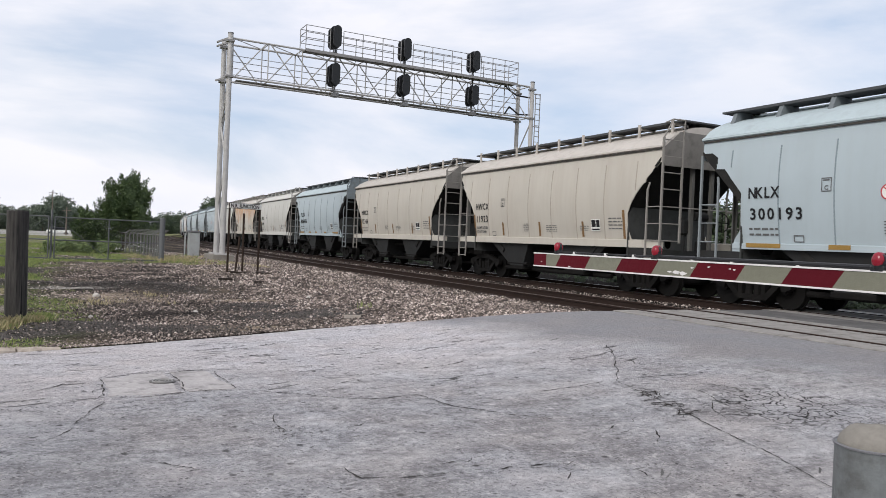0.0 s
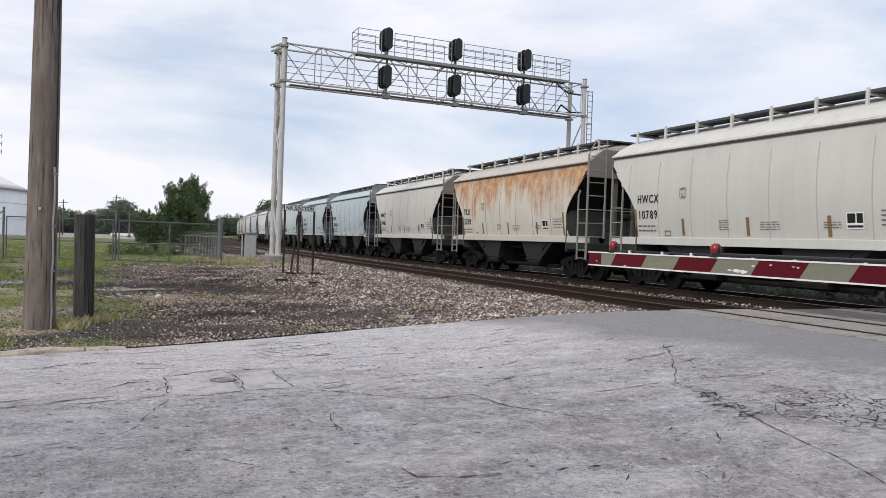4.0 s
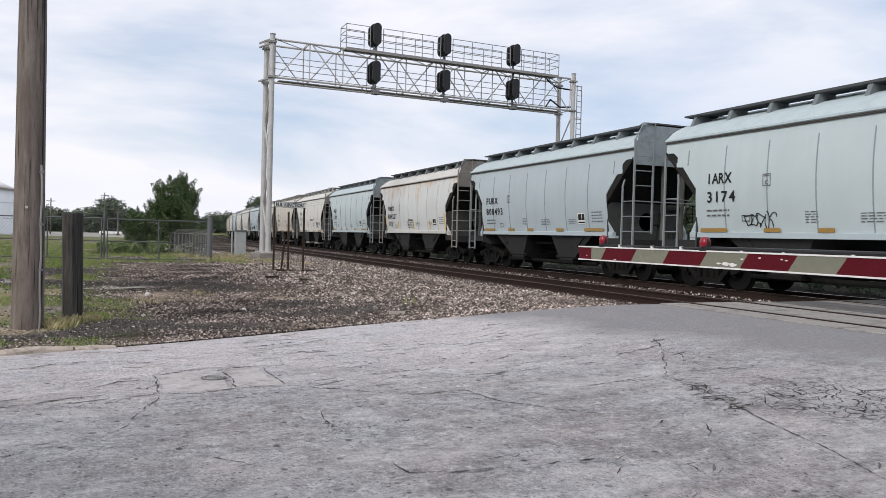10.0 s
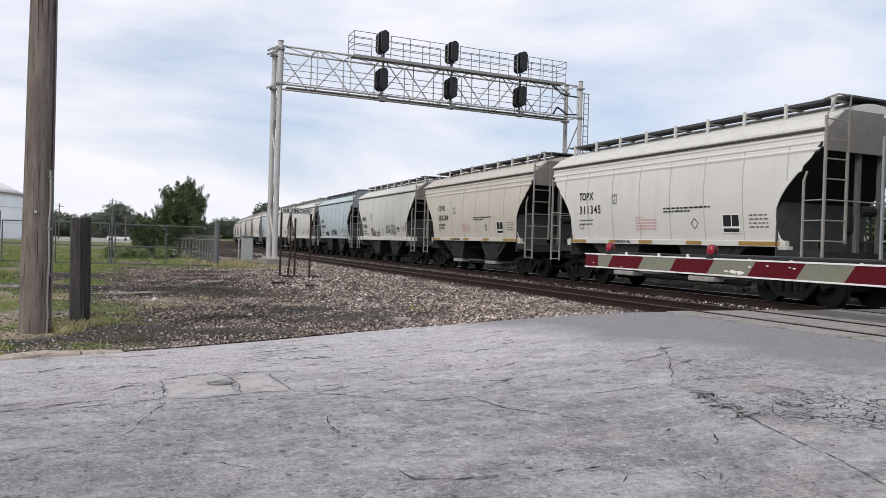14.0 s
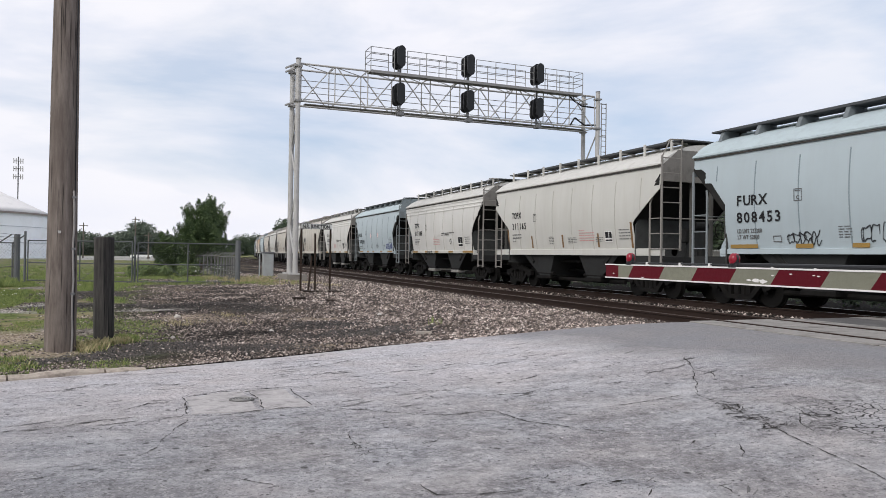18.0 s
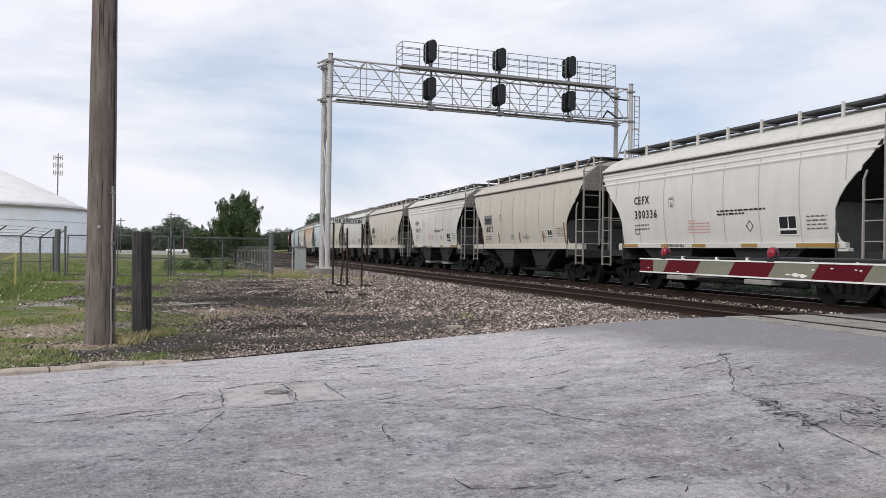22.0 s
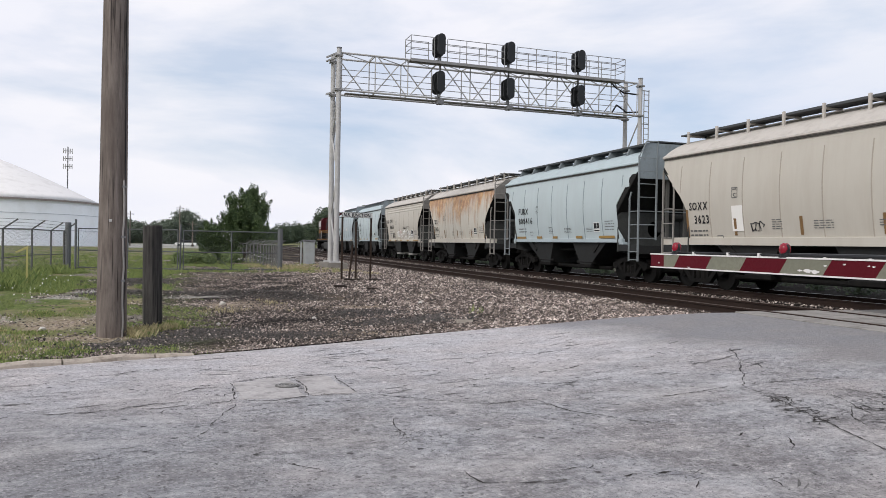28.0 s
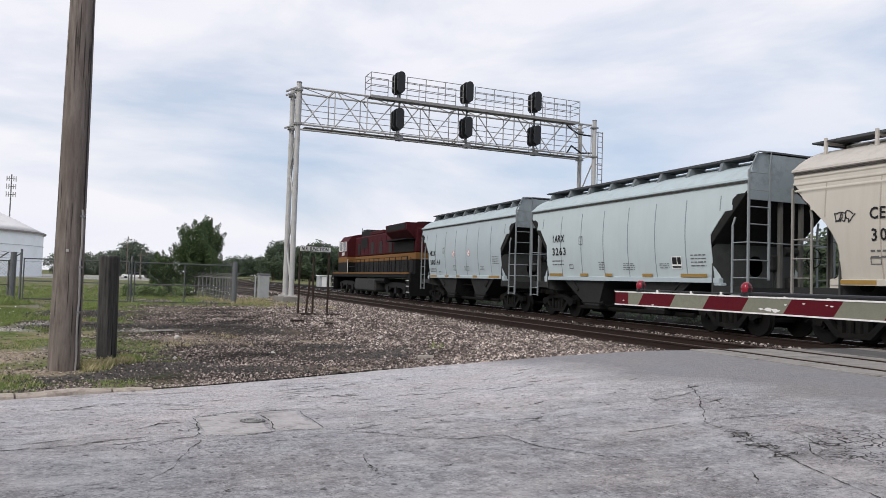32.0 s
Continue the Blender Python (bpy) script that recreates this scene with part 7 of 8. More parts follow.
def cedar():
    rnd = random.Random(12)
    x, y, z = 3.55, 46.5, ground_z(3.55, 46.5)
    t = empty("cedar_tree", None, label="dense dark green cedar tree with a ragged top by the fence", category="tree")
    bm = bmesh.new()
    rod(bm, (x, y, z - 0.2), (x + 0.1, y, z + 2.2), 0.16, 8, 0.1)
    rod(bm, (x + 0.1, y, z + 2.2), (x + 0.3, y, z + 4.1), 0.1, 8, 0.03)
    part("trunk", bm, M["bark"], t)
    cl = []
    for k in range(130):
        h = 3.7 * rnd.random() ** 1.15
        full = float(np.interp(h, (0.0, 0.5, 1.5, 2.4, 3.2, 3.9), (1.7, 1.85, 1.75, 1.4, 1.0, 0.6)))
        reach = full * rnd.uniform(0.25, 1.12)
        a = rnd.uniform(0, 2 * math.pi)
        lean = 0.16 * h - 0.25
        e = Vector((x + math.cos(a) * reach + lean - 0.1, y + math.sin(a) * reach, z + h + 0.15))
        if k % 4 == 0:
            part("limb", rod(bmesh.new(), (x, y, z + h * 0.7), e, 0.03, 5, 0.008), M["bark"], t)
        out = Vector((math.cos(a) * 0.4, math.sin(a) * 0.4, rnd.uniform(0.5, 1.1))).normalized()
        size = rnd.uniform(0.2, 0.36)
        for q in range(4):
            c = e + out * (0.24 * q) + Vector((rnd.gauss(0, 0.05), rnd.gauss(0, 0.05), 0))
            cl.append((*c, size * (1 - 0.2 * q)))
    for k in range(16):
        h0 = rnd.uniform(3.3, 4.1)
        bx, by = x + 0.3 + rnd.uniform(-0.5, 0.55), y + rnd.uniform(-0.4, 0.4)
        for q in range(5):
            cl.append((bx + 0.03 * q, by, z + h0 + 0.17 * q, 0.2 - 0.036 * q))
    me = leaf_cloud(cl, 60000, 0.052, rnd, 1.4, 2.6)
    me.materials.append(M["leaf"])
    part("crown", me, None, t)


cedar()


def far_tree(x, y, h, w, rnd, leaf):
    t = empty("tree", None, label="distant broad-leaved tree, hazy green, beyond the field", category="tree", group="far tree line")
    z = -0.3
    part("trunk", rod(bmesh.new(), (x, y, z), (x, y, z + h * 0.6), 0.02 * h, 7, 0.01 * h), M["bark"], t)
    cl = []
    for k in range(26):
        a, u = rnd.uniform(0, 6.28), rnd.uniform(-0.18, 1)
        rr = w * 0.5 * math.sin(math.pi * (0.3 + 0.58 * max(0, u))) * rnd.uniform(0.3, 1)
        cl.append((x + math.cos(a) * rr, y + math.sin(a) * rr, z + h * (0.25 + 0.65 * u), w * rnd.uniform(0.14, 0.24)))
    me = leaf_cloud(cl, 3800, 0.036 * h, rnd, 0.85)
    me.materials.append(leaf)
    part("crown", me, None, t)


def far_trees():
    rnd = random.Random(31)
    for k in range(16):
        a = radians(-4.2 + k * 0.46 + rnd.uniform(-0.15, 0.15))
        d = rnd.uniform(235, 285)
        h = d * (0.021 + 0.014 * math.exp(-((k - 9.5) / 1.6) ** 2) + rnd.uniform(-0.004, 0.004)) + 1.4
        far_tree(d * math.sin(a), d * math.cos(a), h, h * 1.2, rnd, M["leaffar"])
    for k in range(15):
        a = radians(4.9 + k * 0.55 + rnd.uniform(-0.2, 0.2))
        d = rnd.uniform(470, 520)
        h = d * (0.017 + 0.006 * math.exp(-((k - 6.0) / 3.0) ** 2) + rnd.uniform(-0.003, 0.003)) + 1.4
        far_tree(d * math.sin(a), d * math.cos(a), h, h * 1.1, rnd, M["leafmid"])


    for k in range(18):
        a = radians(10.2 + k * 0.56 + rnd.uniform(-0.15, 0.15))
        d = rnd.uniform(245, 285)
        h = d * (0.047 + 0.005 * math.sin(k * 1.3) + rnd.uniform(-0.004, 0.004))
        far_tree(d * math.sin(a), d * math.cos(a), h, h * 0.95, rnd, M["leafmid"])


    for k in range(22):
        a = radians(36.0 + k * 1.5 + rnd.uniform(-0.5, 0.5))
        d = rnd.uniform(78, 100)
        h = d * (0.085 + rnd.uniform(-0.012, 0.012))
        far_tree(d * math.sin(a), d * math.cos(a), h, h * 0.95, rnd, M["leafmid"])


M["leafmid"] = foliage("mid_distance_leaves", (0.025, 0.042, 0.022), (0.07, 0.1, 0.045))
far_trees()


def weeds(name, beds, label, material):
    """Blades of grass; each bed: x and y span, tufts, blade height, blades a tuft, and the x past which it thins out."""
    rnd = random.Random(5)
    verts, faces = [], []
    for x0, x1, y0, y1, count, hh, blades, fade in beds:
        for _ in range(count):
            x, y = rnd.uniform(x0, x1), rnd.uniform(y0, y1)
            q = noise.noise((x * 0.5, y * 0.4, 7.0)) + 0.5 * noise.noise((x * 1.7, y * 1.4, 2.0))
            if y < edge_y(x) + 0.2 or q < -0.05 or any(((x - p[0]) / p[2]) ** 2 + ((y - p[1]) / p[3]) ** 2 < 1.0 + q for p in PATCHES) or rnd.random() > sm((fade - x) / 1.8 + 0.6 * q):
                continue
            z = ground_z(x, y)
            for _ in range(blades):
                a = rnd.uniform(0, 6.28)
                h = hh * rnd.uniform(0.35, 1.25)
                bx, by = x + rnd.gauss(0, 0.06), y + rnd.gauss(0, 0.06)
                lx, ly = math.cos(a) * h * 0.6, math.sin(a) * h * 0.6
                wx, wy = -math.sin(a) * 0.006, math.cos(a) * 0.006
                k = len(verts)
                verts += [(bx - wx, by - wy, z - 0.02), (bx + wx, by + wy, z - 0.02), (bx + lx * 0.5 + wx * 0.7, by + ly * 0.5 + wy * 0.7, z + h * 0.65), (bx + lx, by + ly, z + h)]
                faces += [(k, k + 1, k + 2), (k, k + 2, k + 3)]
    me = bpy.data.meshes.new(name)
    me.from_pydata(verts, [], faces)
    me.materials.append(material)
    tagged(new(name, me), label, "grass", kind="stuff")


weeds("grass", [(-9, 1.6, 10.5, 20, 12000, 0.042, 9, 0.9), (-9, 0.5, 20, 33, 9000, 0.1, 8, 0.2), (-1.5, 0.1, 12.6, 14.9, 420, 0.085, 9, 1.0), (-5, 5.2, 31.5, 46, 4200, 0.11, 9, 6.0), (-16, 3, 34, 64, 6000, 0.13, 8, 5.0), (4.5, 7.0, 30, 41, 130, 0.16, 7, 7.2), (-5.8, -4.2, 21, 34, 900, 0.26, 9, -3.0), (-4.8, -3.0, 20, 31, 2600, 0.1, 9, -2.0), (5.1, 5.5, 19.4, 20.0, 6, 0.14, 6, 9.0), (5.95, 6.15, 14.6, 14.9, 4, 0.16, 5, 9.0)], "short green and straw-coloured grass beside the road", M["grass"])

weeds("dry_grass", [(-0.9, 0.0, 12.4, 13.9, 260, 0.12, 10, 0.6), (0.4, 2.4, 16.6, 19.2, 160, 0.07, 7, 6.0), (-4.5, -0.8, 11.2, 16.5, 500, 0.06, 6, 0.0), (6.1, 6.9, 18.7, 20.0, 30, 0.12, 8, 9.0), (4.6, 8.0, 30, 42, 700, 0.12, 7, 9.5), (3.0, 5.4, 31.8, 38, 260, 0.2, 8, 9.0)], "dry straw-coloured grass tufts among the gravel", M["straw"])


def flowers():
    rnd = random.Random(8)
    bm = bmesh.new()
    for x0, x1, y0, y1, cnt, hh in ((2.4, 4.6, 33, 37, 70, 0.7), (-7, -3, 19, 28, 170, 0.12)):
        for _ in range(cnt):
            x, y = rnd.uniform(x0, x1), rnd.uniform(y0, y1)
            z = ground_z(x, y) + hh * rnd.uniform(0.5, 1.1)
            r = rnd.uniform(0.008, 0.018)
            vs = [bm.verts.new((x + r * math.cos(a), y + 0.3 * r * math.sin(a), z + r * math.sin(a))) for a in (0, 1.05, 2.1, 3.14, 4.19, 5.24)]
            bm.faces.new(vs)
    ob = part("wild_flowers", bm, M["flower"], None)
    tagged(ob, "small white wild flowers among the grass", "flowers", kind="stuff")


flowers()


def loose_stones():
    """Crushed stones over the gravel field and the ballast shoulders."""
    rnd = np.random.default_rng(21)
    base = np.array([(-1, 0, 0), (1, 0, 0), (0, -1, 0), (0, 1, 0), (0, 0, -1), (0, 0, 1)], float)
    tri = np.array([(0, 2, 5), (2, 1, 5), (1, 3, 5), (3, 0, 5), (2, 0, 4), (1, 2, 4), (3, 1, 4), (0, 3, 4)])
    spots, cinders = [], []
    n = 275000
    ys = 10.8 + 36 * rnd.random(n) ** 2.1
    xs = -3.6 + rnd.random(n) * (14.0 + ys * ys / 2844)
    pick = rnd.random(n)
    size = (0.008 + 0.018 * rnd.random(n) ** 1.6) * (1 + 0.35 * (ys - 11) / 24) * (1 + 1.2 * np.clip((xs - 3.0) / 4.0, 0, 1))
    for x, y, p, s in zip(xs.tolist(), ys.tolist(), pick.tolist(), size.tolist()):
        if y < edge_y(x) + 0.04:
            continue
        q = noise.noise((x * 0.35, y * 0.35, 2.0)) + 0.4 * noise.noise((x * 1.3, y * 1.3, 6.0))
        clump = noise.noise((x * 0.9, y * 0.8, 12.0)) + 0.6 * noise.noise((x * 2.3, y * 2.1, 15.0))
        bias = min(1.0 if x > 6 else 0.9, max(0.05, 0.75 + (x - 0.4) / 2.6 + q * 0.7)) * min(1.0, max(0.25, 0.72 + 0.75 * clump + 0.09 * max(0.0, x - 4.0)))
        fine = noise.noise((x * 1.9, y * 1.9, 9.0)) + 0.6 * noise.noise((x * 5.0, y * 5.0, 4.0))
        soot = 0.0
        for cx, cy, rx, ry, tone in PATCHES:
            d = math.hypot((x - cx) / rx, (y - cy) / ry) - 0.75 * fine
            if tone == 1:
                soot = max(soot, 1.75 - 1.1 * d)
                bias = max(bias, min(0.75, 1.5 - d))
            elif d < 1.0:
                bias = (max(0.15, bias * 0.6), 0, 0.55)[tone]
        if p < bias:
            dark = p / bias < min(0.86, soot)
            (cinders if dark else spots).append((x, y, ground_z(x, y) + 0.25 * s, s))
    for _ in range(16000):
        s = 12.4 + 70 * rnd.random() ** 1.5
        lo, hi = ((-3.4, -1.0), (-TRACK_GAP - 0.66, -TRACK_GAP + 0.66), (-TRACK_GAP - 2.4, -TRACK_GAP - 0.85))[int(rnd.integers(3))]
        x, y, ph = on_track(s, rnd.uniform(lo, hi))
        spots.append((x, y, -0.17, rnd.uniform(0.018, 0.042)))
    for name, place, material, label in (("ballast_stones", spots, M["stone"], "loose crushed grey and brown ballast stones"), ("cinder_stones", cinders, M["cinder"], "dark cinders and oily grit spilt over the gravel")):
        sp = np.array(place)
        k = len(sp)
        jitter = rnd.uniform(0.55, 1.45, (k, 6, 3)) * np.array((1, 1, 0.7))
        ang = rnd.uniform(0, 6.28, k)
        pts = base[None] * jitter * sp[:, None, 3:4]
        ca, sa = np.cos(ang)[:, None], np.sin(ang)[:, None]
        px, py = pts[:, :, 0] * ca - pts[:, :, 1] * sa, pts[:, :, 0] * sa + pts[:, :, 1] * ca
        verts = np.stack((px + sp[:, None, 0], py + sp[:, None, 1], pts[:, :, 2] + sp[:, None, 2]), -1).reshape(-1, 3)
        faces = (tri[None] + 6 * np.arange(k)[:, None, None]).reshape(-1, 3)
        me = bpy.data.meshes.new(name)
        me.from_pydata(verts.tolist(), [], faces.tolist())
        me.materials.append(material)
        tagged(new(name, me), label, "gravel", kind="stuff")


loose_stones()


def pale_rocks():
    """A few larger pale rocks lying among the gravel."""
    rnd = random.Random(23)
    for x, y, r in ((0.96, 18.4, 0.075), (8.1, 12.5, 0.06), (9.0, 12.3, 0.07), (5.6, 17.5, 0.06), (0.7, 14.6, 0.04), (2.6, 15.2, 0.045), (-2.2, 14.2, 0.06)):
        bm = bmesh.new()
        bmesh.ops.create_icosphere(bm, subdivisions=2, radius=r)
        for v in bm.verts:
            w = 1 + 0.35 * noise.noise((v.co.x / r * 1.3 + x, v.co.y / r * 1.3 + y, v.co.z / r * 1.3))
            v.co = Vector((v.co.x * w, v.co.y * w, v.co.z * 0.75 * w))
        ob = part("rock", bm, M["palerock"], None)
        ob.matrix_world = pose(x, y, ground_z(x, y) + 0.35 * r, 0, 0, rnd.uniform(0, 360))
        tagged(ob, "pale rough limestone rock lying among the gravel", "rock", group="loose pale rocks")


M["palerock"] = plain("pale_limestone", (0.56, 0.53, 0.49), 0.9, var=0.25, scale=12, fine=50, bmp=0.4, grime=(0.3, 0.27, 0.24))
pale_rocks()


M["palewood"] = plain("bleached_stick", (0.42, 0.38, 0.33), 0.9, var=0.2)


def timber_scraps():
    for x, y, ln, w, ang, mt in ((5.6, 25.3, 0.5, 0.12, 4, "tie"), (6.35, 24.9, 0.5, 0.14, -8, "tie"), (5.2, 13.4, 0.34, 0.03, 4, "palewood"), (4.65, 22.6, 0.4, 0.13, 10, "tie"), (5.45, 21.75, 0.3, 0.12, 0, "tie")):
        ob = part("timber_scrap", boxed(-ln / 2, ln / 2, -w / 2, w / 2, -0.02, 0.05, bevel=0.008), M[mt], None)
        ob.matrix_world = pose(x, y, ground_z(x, y) + 0.03, 0, 2, ang)
        tagged(ob, "broken offcut of old sleeper timber on the gravel" if mt == "tie" else "pale stick of wood lying by the road edge", "timber scrap", group="timber scraps")


timber_scraps()


def bush():
    rnd = random.Random(77)
    x, y = 1.4, 41.5
    z = ground_z(x, y)
    t = empty("bush", None, label="low rounded green bush in the grass behind the gates", category="bush")
    cl = [(x + rnd.uniform(-1.6, 1.5), y + rnd.uniform(-0.8, 0.8), z + rnd.uniform(0.1, 0.55), rnd.uniform(0.18, 0.4)) for _ in range(22)]
    for cx, cy, cz, r in cl[:6]:
        part("stem", rod(bmesh.new(), (x, y, z - 0.1), (cx, cy, cz), 0.02, 5, 0.008), M["bark"], t)
    me = leaf_cloud(cl, 9000, 0.05, rnd)
    me.materials.append(M["bushleaf"])
    part("leaves", me, None, t)


# brush added to hide lit ground and keep the under-train gap dark
def trackside_brush():
    rnd = random.Random(91)
    cl = []
    for k in range(260):
        x, y, ph = on_track(13.0 + 75 * rnd.random() ** 1.3, 4.6 + rnd.uniform(-0.5, 0.9))
        cl.append((x, y, ground_z(x, y) + rnd.uniform(0.1, 0.42), rnd.uniform(0.2, 0.42)))
    me = leaf_cloud(cl, 22000, 0.07, rnd)
    me.materials.append(M["leafmid"])
    tagged(new("trackside_brush", me), "low brush added beyond the tracks to darken the gap under the train", "brush", kind="stuff")


trackside_brush()
M["bushleaf"] = foliage("pale_bush_leaves", (0.06, 0.1, 0.03), (0.2, 0.25, 0.09))
bush()


# ---- wear on the road ----
def road_wear():
    rnd = random.Random(3)

    def ribbon(pts, w):
        """A ragged dark crack along the plan points."""
        bm = bmesh.new()
        w = 0.003 + 0.5 * w
        dense = []
        for a, b in zip(pts, pts[1:]):
            k = max(2, int(math.dist(a, b) / 0.045))
            for i in range(k):
                u = i / k
                dense.append((a[0] + (b[0] - a[0]) * u, a[1] + (b[1] - a[1]) * u))
        prev = None
        last = len(dense) - 1
        for i, (x, y) in enumerate(dense):
            (ax, ay), (bx, by) = dense[max(0, i - 1)], dense[min(last, i + 1)]
            ln = math.hypot(bx - ax, by - ay) or 1.0
            nx, ny = -(by - ay) / ln, (bx - ax) / ln
            j = 0.04 * noise.noise((x * 3, y * 3, 1.0)) + 0.02 * noise.noise((x * 14, y * 14, 4.0))
            x, y = x + nx * j, y + ny * j
            q = w * (0.15 + 1.3 * rnd.random() ** 1.5) * min(1, (i + 0.2) / 3, (last - i + 0.2) / 3)
            r = [bm.verts.new((x - nx * q, y - ny * q, road_z(x) + 0.006)), bm.verts.new((x + nx * q, y + ny * q, road_z(x) + 0.006))]
            if prev:
                bm.faces.new((prev[0], r[0], r[1], prev[1]))
            prev = r
        return bm
    def cracks(w, *paths):
        for pts in paths:
            part("crack", ribbon(pts, w), M["crack"], road)
    # the long joint that wanders across the slab
    cracks(0.009, [(1.72, 7.49), (2.17, 7.16), (2.64, 6.76), (3.0, 6.66), (3.38, 6.74), (3.49, 6.13), (3.8, 5.67), (4.17, 5.25)], [(-1.2, 7.26), (-0.94, 7.22), (-0.5, 7.29), (-0.37, 7.37), (0.16, 7.56)])
    # round the repaired rectangle
    cracks(0.009, [(0.53, 8.35), (1.08, 8.7), (1.67, 8.6)], [(1.67, 8.62), (1.73, 8.0), (1.74, 7.47)], [(0.54, 8.38), (0.51, 7.9), (0.54, 7.4)], [(0.54, 7.41), (0.9, 7.36), (1.25, 7.45), (1.72, 7.5)], [(1.24, 8.4), (1.28, 8.0), (1.22, 7.44)])
    cracks(0.004, [(0.5, 7.3), (0.36, 6.8), (0.21, 6.3), (0.0, 5.9)], [(0.55, 7.9), (0.42, 7.75), (0.46, 7.5)], [(0.58, 7.6), (0.47, 7.4), (0.38, 7.42)], [(1.3, 7.7), (1.42, 7.5), (1.36, 7.3)])
    # the failed slab corner
    cracks(0.007, [(7.14, 8.33), (6.6, 7.5), (6.1, 6.9), (5.64, 6.34), (5.55, 5.86)], [(6.52, 7.56), (6.62, 7.2), (6.4, 6.9)])
    cracks(0.007, [(5.56, 5.9), (5.44, 5.44), (5.27, 5.0), (5.11, 4.49), (4.95, 3.89), (4.7, 3.2), (4.5, 2.6)], [(5.6, 5.45), (5.85, 5.2), (5.95, 5.0), (6.2, 4.8)], [(5.85, 5.2), (5.6, 4.95), (5.4, 4.6)])
    cracks(0.012, [(4.43, 6.34), (5.0, 6.36), (5.56, 6.41)], [(3.85, 6.4), (4.0, 6.2), (4.17, 6.06)], [(3.74, 6.23), (3.92, 6.05)])
    cracks(0.008, [(6.09, 5.9), (6.4, 5.7), (6.5, 5.4), (6.8, 5.2)], [(6.1, 5.67), (6.0, 5.4), (5.76, 4.83)], [(5.9, 6.4), (6.3, 6.3), (6.7, 6.2)], [(6.2, 6.1), (6.6, 6.15), (7.0, 6.0)])
    # star break
    cracks(0.011, [(1.82, 6.32), (1.72, 6.0), (1.75, 5.8), (1.66, 5.6)], [(1.5, 5.68), (1.68, 5.64), (1.86, 5.7), (1.96, 5.6)], [(1.45, 5.9), (1.6, 5.8), (1.7, 5.8)], [(1.6, 5.95), (1.78, 5.78), (1.98, 5.86)])
    for k in range(26):
        a, d = rnd.uniform(0, 6.28), 0.28 * rnd.random() ** 0.8
        x, y = 1.72 + math.cos(a) * d, 5.72 + 0.6 * math.sin(a) * d
        b = rnd.uniform(0, 3.14)
        part("crack", ribbon([(x, y), (x + 0.05 * math.cos(b), y + 0.05 * math.sin(b)), (x + 0.11 * math.cos(b + 0.5), y + 0.09 * math.sin(b + 0.5))], rnd.uniform(0.006, 0.018)), M["crack"], road)
    # gouges and drag marks
    cracks(0.02, [(3.07, 4.3), (3.27, 4.31), (3.43, 4.21)], [(4.28, 4.42), (4.33, 4.36), (4.36, 4.38)], [(4.43, 4.39), (4.47, 4.36), (4.5, 4.37)])
    cracks(0.008, [(4.66, 4.72), (4.5, 4.55), (4.33, 4.38)], [(3.05, 4.27), (3.38, 4.21)], [(1.85, 4.71), (1.87, 4.45), (2.2, 4.37), (2.56, 4.34)], [(3.53, 4.04), (3.52, 3.92), (3.57, 3.83)], [(3.76, 3.98), (3.74, 3.86), (3.69, 3.73)])
    cracks(0.016, [(1.54, 10.0), (2.2, 10.24), (2.58, 10.48)], [(1.92, 9.45), (2.22, 9.61)], [(2.61, 10.3), (3.03, 10.61)], [(3.45, 9.78), (3.91, 9.86)], [(4.26, 11.54), (5.01, 11.62)], [(2.0, 9.4), (2.6, 9.6), (2.9, 9.75)])
    cracks(0.013, [(-0.97, 9.05), (-0.7, 9.19), (-0.3, 9.42), (0.0, 9.54)], [(-1.53, 9.21), (-1.33, 9.29)], [(-1.26, 9.2), (-1.07, 9.22)], [(-0.09, 7.8), (0.17, 8.13), (0.5, 8.13)], [(1.0, 8.42), (1.4, 8.6), (1.81, 8.71)], [(3.69, 7.42), (4.1, 7.38), (4.38, 7.24)])
    cracks(0.01, [(-2.6, 8.4), (-1.6, 8.7), (-0.9, 8.9)], [(0.04, 9.44), (0.3, 9.3), (0.68, 9.14)], [(0.69, 5.23), (0.85, 5.05), (0.97, 4.94)], [(5.68, 8.3), (5.9, 8.32), (6.16, 8.4)], [(4.0, 8.0), (4.4, 8.1), (4.9, 8.3)], [(3.0, 7.9), (3.4, 7.9), (3.7, 8.0)])
    # repaired rectangle with a small valve cover
    bm = bmesh.new()
    for pts in ([(0.56, 7.45), (1.2, 7.48), (1.17, 8.62), (0.58, 8.34)], [(1.27, 7.5), (1.69, 7.53), (1.64, 8.56), (1.25, 8.6)]):
        rough = []
        for (ax, ay), (bx, by) in zip(pts, pts[1:] + pts[:1]):
            for i in range(14):
                px, py = ax + (bx - ax) * i / 14, ay + (by - ay) * i / 14
                rough.append((px + 0.05 * noise.noise((px * 5, py * 5, 1.0)) + 0.025 * noise.noise((px * 17, py * 17, 2.0)), py + 0.06 * noise.noise((px * 5, py * 5, 7.0)) + 0.03 * noise.noise((px * 17, py * 17, 8.0))))
        prism(bm, rough, -0.34, -0.325, 2)
    part("concrete_patch", bm, M["patch"], road)
    cov = part("valve_cover", rod(bmesh.new(), (1.1, 8.05, -0.33), (1.1, 8.05, -0.317), 0.13, 24), M["cover"], road)
    for r in (0.035, 0.065, 0.098):
        ring = [(1.1 + r * math.cos(a * 0.3142), 8.05 + r * math.sin(a * 0.3142), -0.315) for a in range(20)]
        part("cover_rib", rods(list(zip(ring, ring[1:] + ring[:1])), 0.006, 4), M["coverrib"], cov)
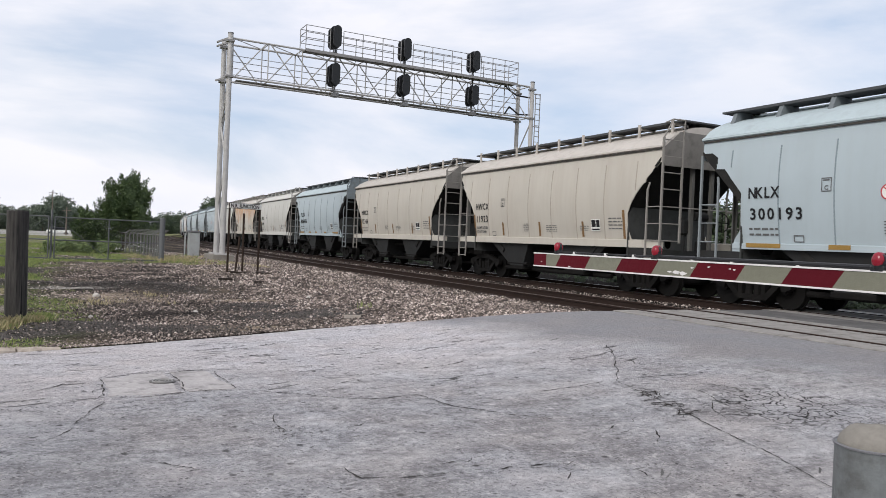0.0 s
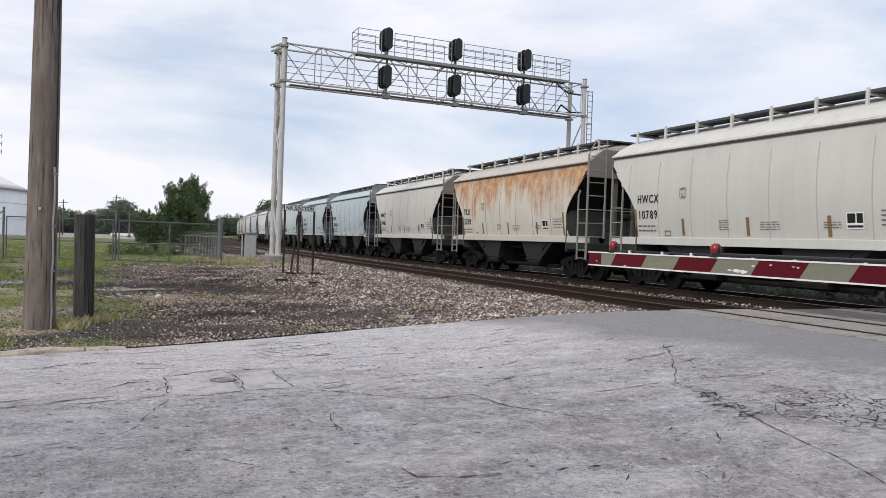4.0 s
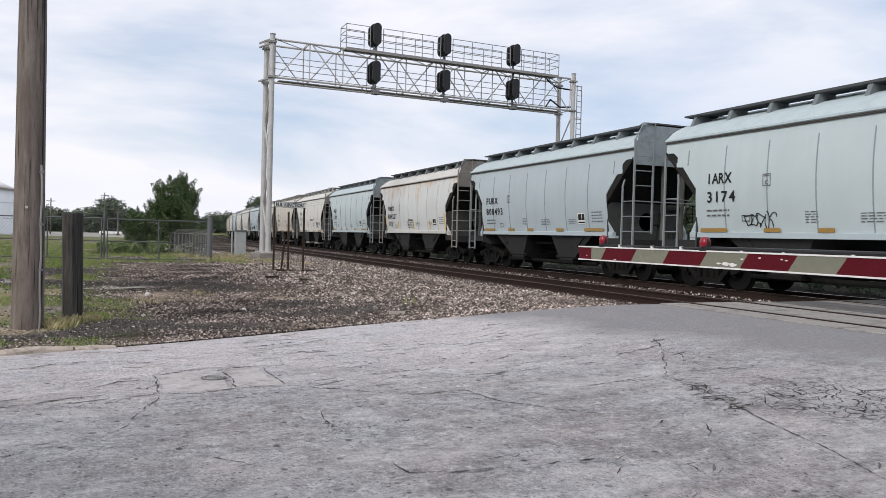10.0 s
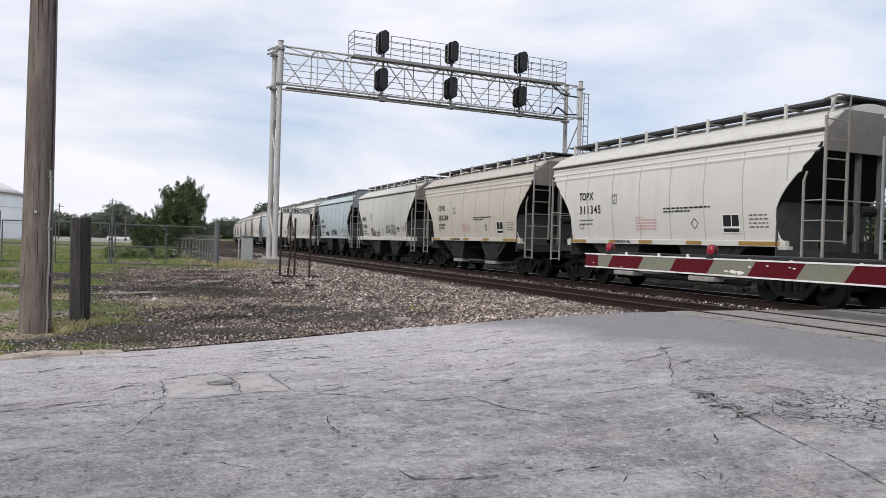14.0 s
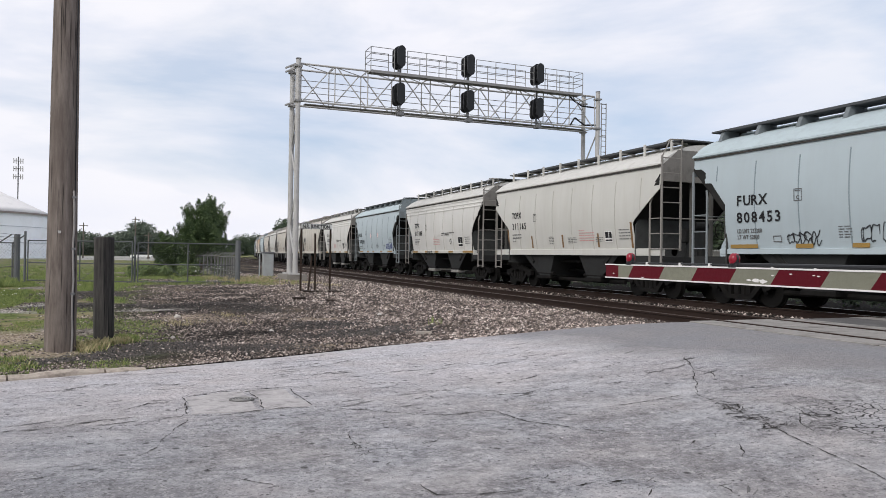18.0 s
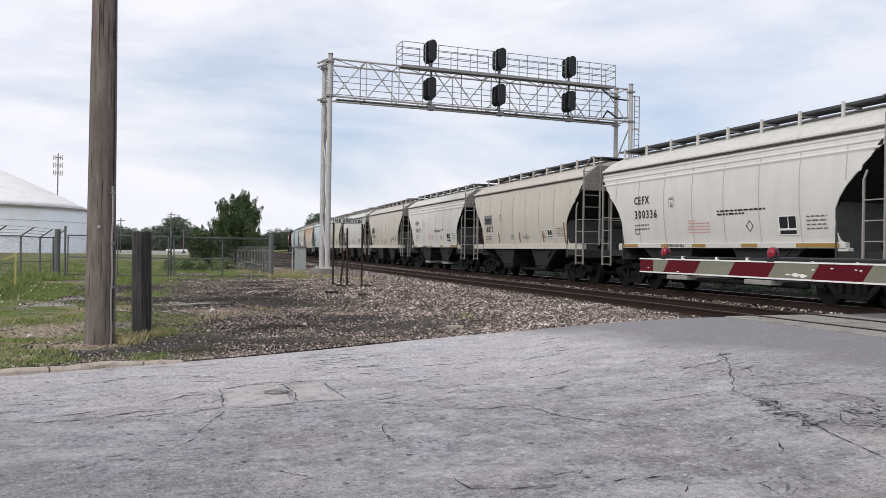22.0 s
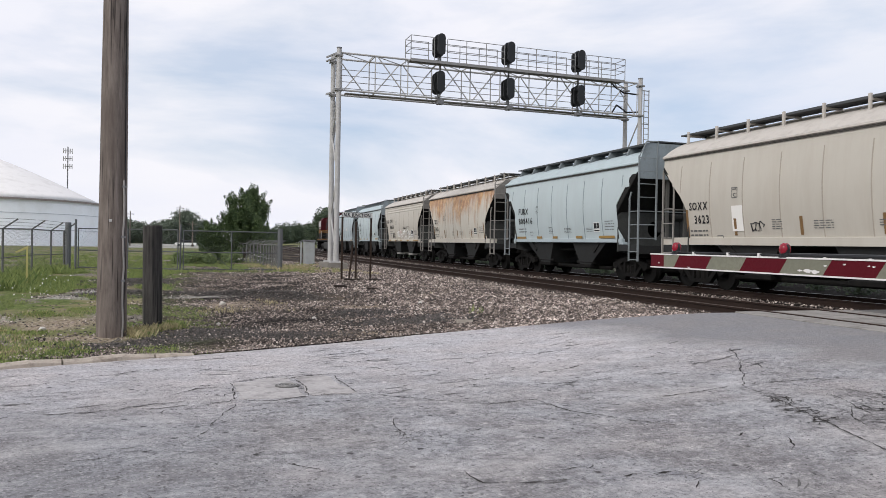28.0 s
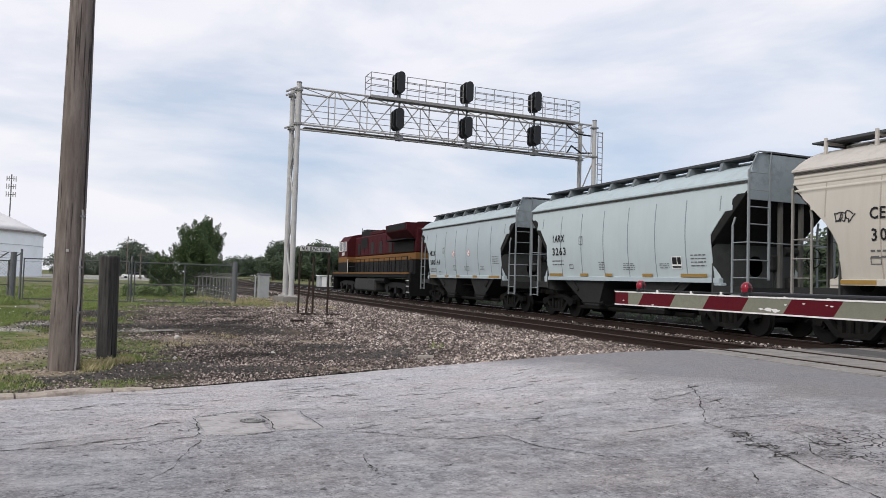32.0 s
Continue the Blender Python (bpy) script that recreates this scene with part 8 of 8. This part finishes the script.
    # failed edge of the slab, broken into dark fragments
    for k in range(70):
        u = rnd.random() ** 1.3
        cx, cy = 5.58 - 0.3 * u + rnd.gauss(0, 0.07), 5.9 - 1.0 * u + rnd.gauss(0, 0.06)
        a = radians(rnd.choice((-12, -12, 68)) + rnd.gauss(0, 16))
        ln = rnd.uniform(0.08, 0.3)
        part("crack", ribbon([(cx - math.cos(a) * ln / 2, cy - math.sin(a) * ln / 2), (cx, cy + rnd.uniform(-0.03, 0.03)), (cx + math.cos(a) * ln / 2, cy + math.sin(a) * ln / 2)], rnd.uniform(0.012, 0.05)), M["crack"], road)
    # short random cracks and drag marks all over
    for k in range(120):
        x, y = rnd.uniform(-3.0, 6.4), rnd.uniform(3.2, 12.0)
        if y > edge_y(x) - 0.3:
            continue
        a = radians(rnd.gauss(16, 14))
        ln = rnd.uniform(0.06, 0.34)
        part("crack", ribbon([(x, y), (x + math.cos(a) * ln / 2, y + math.sin(a) * ln / 2 + rnd.uniform(-0.04, 0.04)), (x + math.cos(a) * ln, y + math.sin(a) * ln)], rnd.uniform(0.005, 0.016)), M["crack"], road)


def road_flakes(name, count, label, material, lo, hi, slim, seed, spread, near):
    """Many small ragged marks in the road skin, longer than wide, lying along the traffic."""
    rnd = np.random.default_rng(seed)
    verts, faces = [], []
    while len(faces) < count:
        x, y = rnd.uniform(-3.5, 7.2), near + (12.3 - near) * rnd.random()
        cl = noise.noise((x * 0.7, y * 0.9, seed)) + 0.7 * noise.noise((x * 2.4, y * 2.8, seed + 3.0))
        if y > edge_y(x) - 0.15 or x + 0.32 * y > 9.8 or rnd.random() > 0.3 + 1.3 * cl:
            continue
        ln = lo + (hi - lo) * rnd.random() ** 2.2
        w = ln * rnd.uniform(*slim)
        a = radians(rnd.normal(14, spread))
        ca, sa = math.cos(a), math.sin(a)
        k = len(verts)
        n = 9
        for i in range(n):
            b = 2 * math.pi * i / n
            u, v = ln * 0.5 * math.cos(b) * rnd.uniform(0.6, 1.15), w * 0.5 * math.sin(b) * rnd.uniform(0.35, 1.3)
            px = x + u * ca - v * sa
            verts.append((px, y + u * sa + v * ca, road_z(px) + 0.004))
        faces.append(tuple(range(k, k + n)))
    me = bpy.data.meshes.new(name)
    me.from_pydata(verts, [], faces)
    me.materials.append(material)
    tagged(part(name, me, None, road), label=label, kind="stuff")


M["flake_dark"] = foliage("dirt_in_road_skin", (0.06, 0.055, 0.055), (0.19, 0.18, 0.178))
M["pitdark"] = foliage("dirt_in_pits", (0.03, 0.028, 0.028), (0.11, 0.1, 0.1))
M["coverrib"] = plain("rubbed_iron_rib", (0.34, 0.33, 0.32), 0.5, 0.4, var=0.2)
road_flakes("scuffs", 620, "dark scuffs and shallow scratches in the concrete", M["flake_dark"], 0.03, 0.42, (0.025, 0.09), 41, 10.0, 7.2)
road_flakes("scratches", 260, "thin dark scratches along the wheel tracks", M["flake_dark"], 0.03, 0.2, (0.04, 0.12), 44, 14.0, 3.0)
road_flakes("pits", 3800, "small dark pits where stones have broken out", M["pitdark"], 0.008, 0.03, (0.4, 0.9), 52, 25.0, 2.2)
M["crack"] = plain("dirt_filled_crack", (0.04, 0.036, 0.034), 0.95, var=0.5, scale=6.0, fine=40, grime=(0.13, 0.12, 0.115), gamount=0.8)
M["patch"] = plain("pale_patch_concrete", (0.43, 0.408, 0.402), 0.9, var=0.35, scale=4, fine=26, bmp=0.4, grime=(0.2, 0.19, 0.19), gamount=0.8)
M["cover"] = plain("worn_iron_cover", (0.16, 0.155, 0.15), 0.7, 0.3, var=0.3)
road_wear()


# ---- what moves ----
# small unevenness of the train's run, metres, second by second
UNEVEN = [0.18, -0.17, 0.17, -0.2, 0.0, 0.0, -0.12, 0.1, -0.34, 0.03, 0.12, -0.12, 0.22, -0.05, 0.0, 0.0, 0.17, 0.2, -0.2, 0.2, -0.15, 0.17, -0.11, -0.2, 0.2, -0.2, 0.0, 0.0, 0.18, 0.28, -0.13, 0.2, -0.05]


def travelled(t):
    whole = 11.4756 * t - 0.0070114 * t * t + 0.00016871 * t ** 3
    return whole - float(np.interp(t, range(33), UNEVEN))


def motions():
    for s0, thing in TRAIN:
        rows = []
        for k in range(33):
            t = 1.0 * k
            x, y, ph = on_track(s0 - travelled(t))
            rows.append((t, pose(x, y, 0, 0, 0, -math.degrees(ph))))
        walk(thing, rows)

    # each axle turns as its car rolls past the road, where its wheels show
    for index, axles in AXLES:
        s0 = TRAIN[index - 1][0]
        mid = min(31.2, max(0.8, (s0 - 22.0) / 11.45))
        for ax in axles:
            base = ax.location.copy()
            rows = []
            for k in range(63):
                t = mid - 1.0 + k / 30.0
                if 0 < t < 32:
                    a = math.degrees((travelled(t) - travelled(mid)) / 0.42)
                    rows.append((t, pose(*base, a, 0, 0)))
            walk(ax, [(0.0, rows[0][1]), *rows, (32.0, rows[-1][1])])


motions()
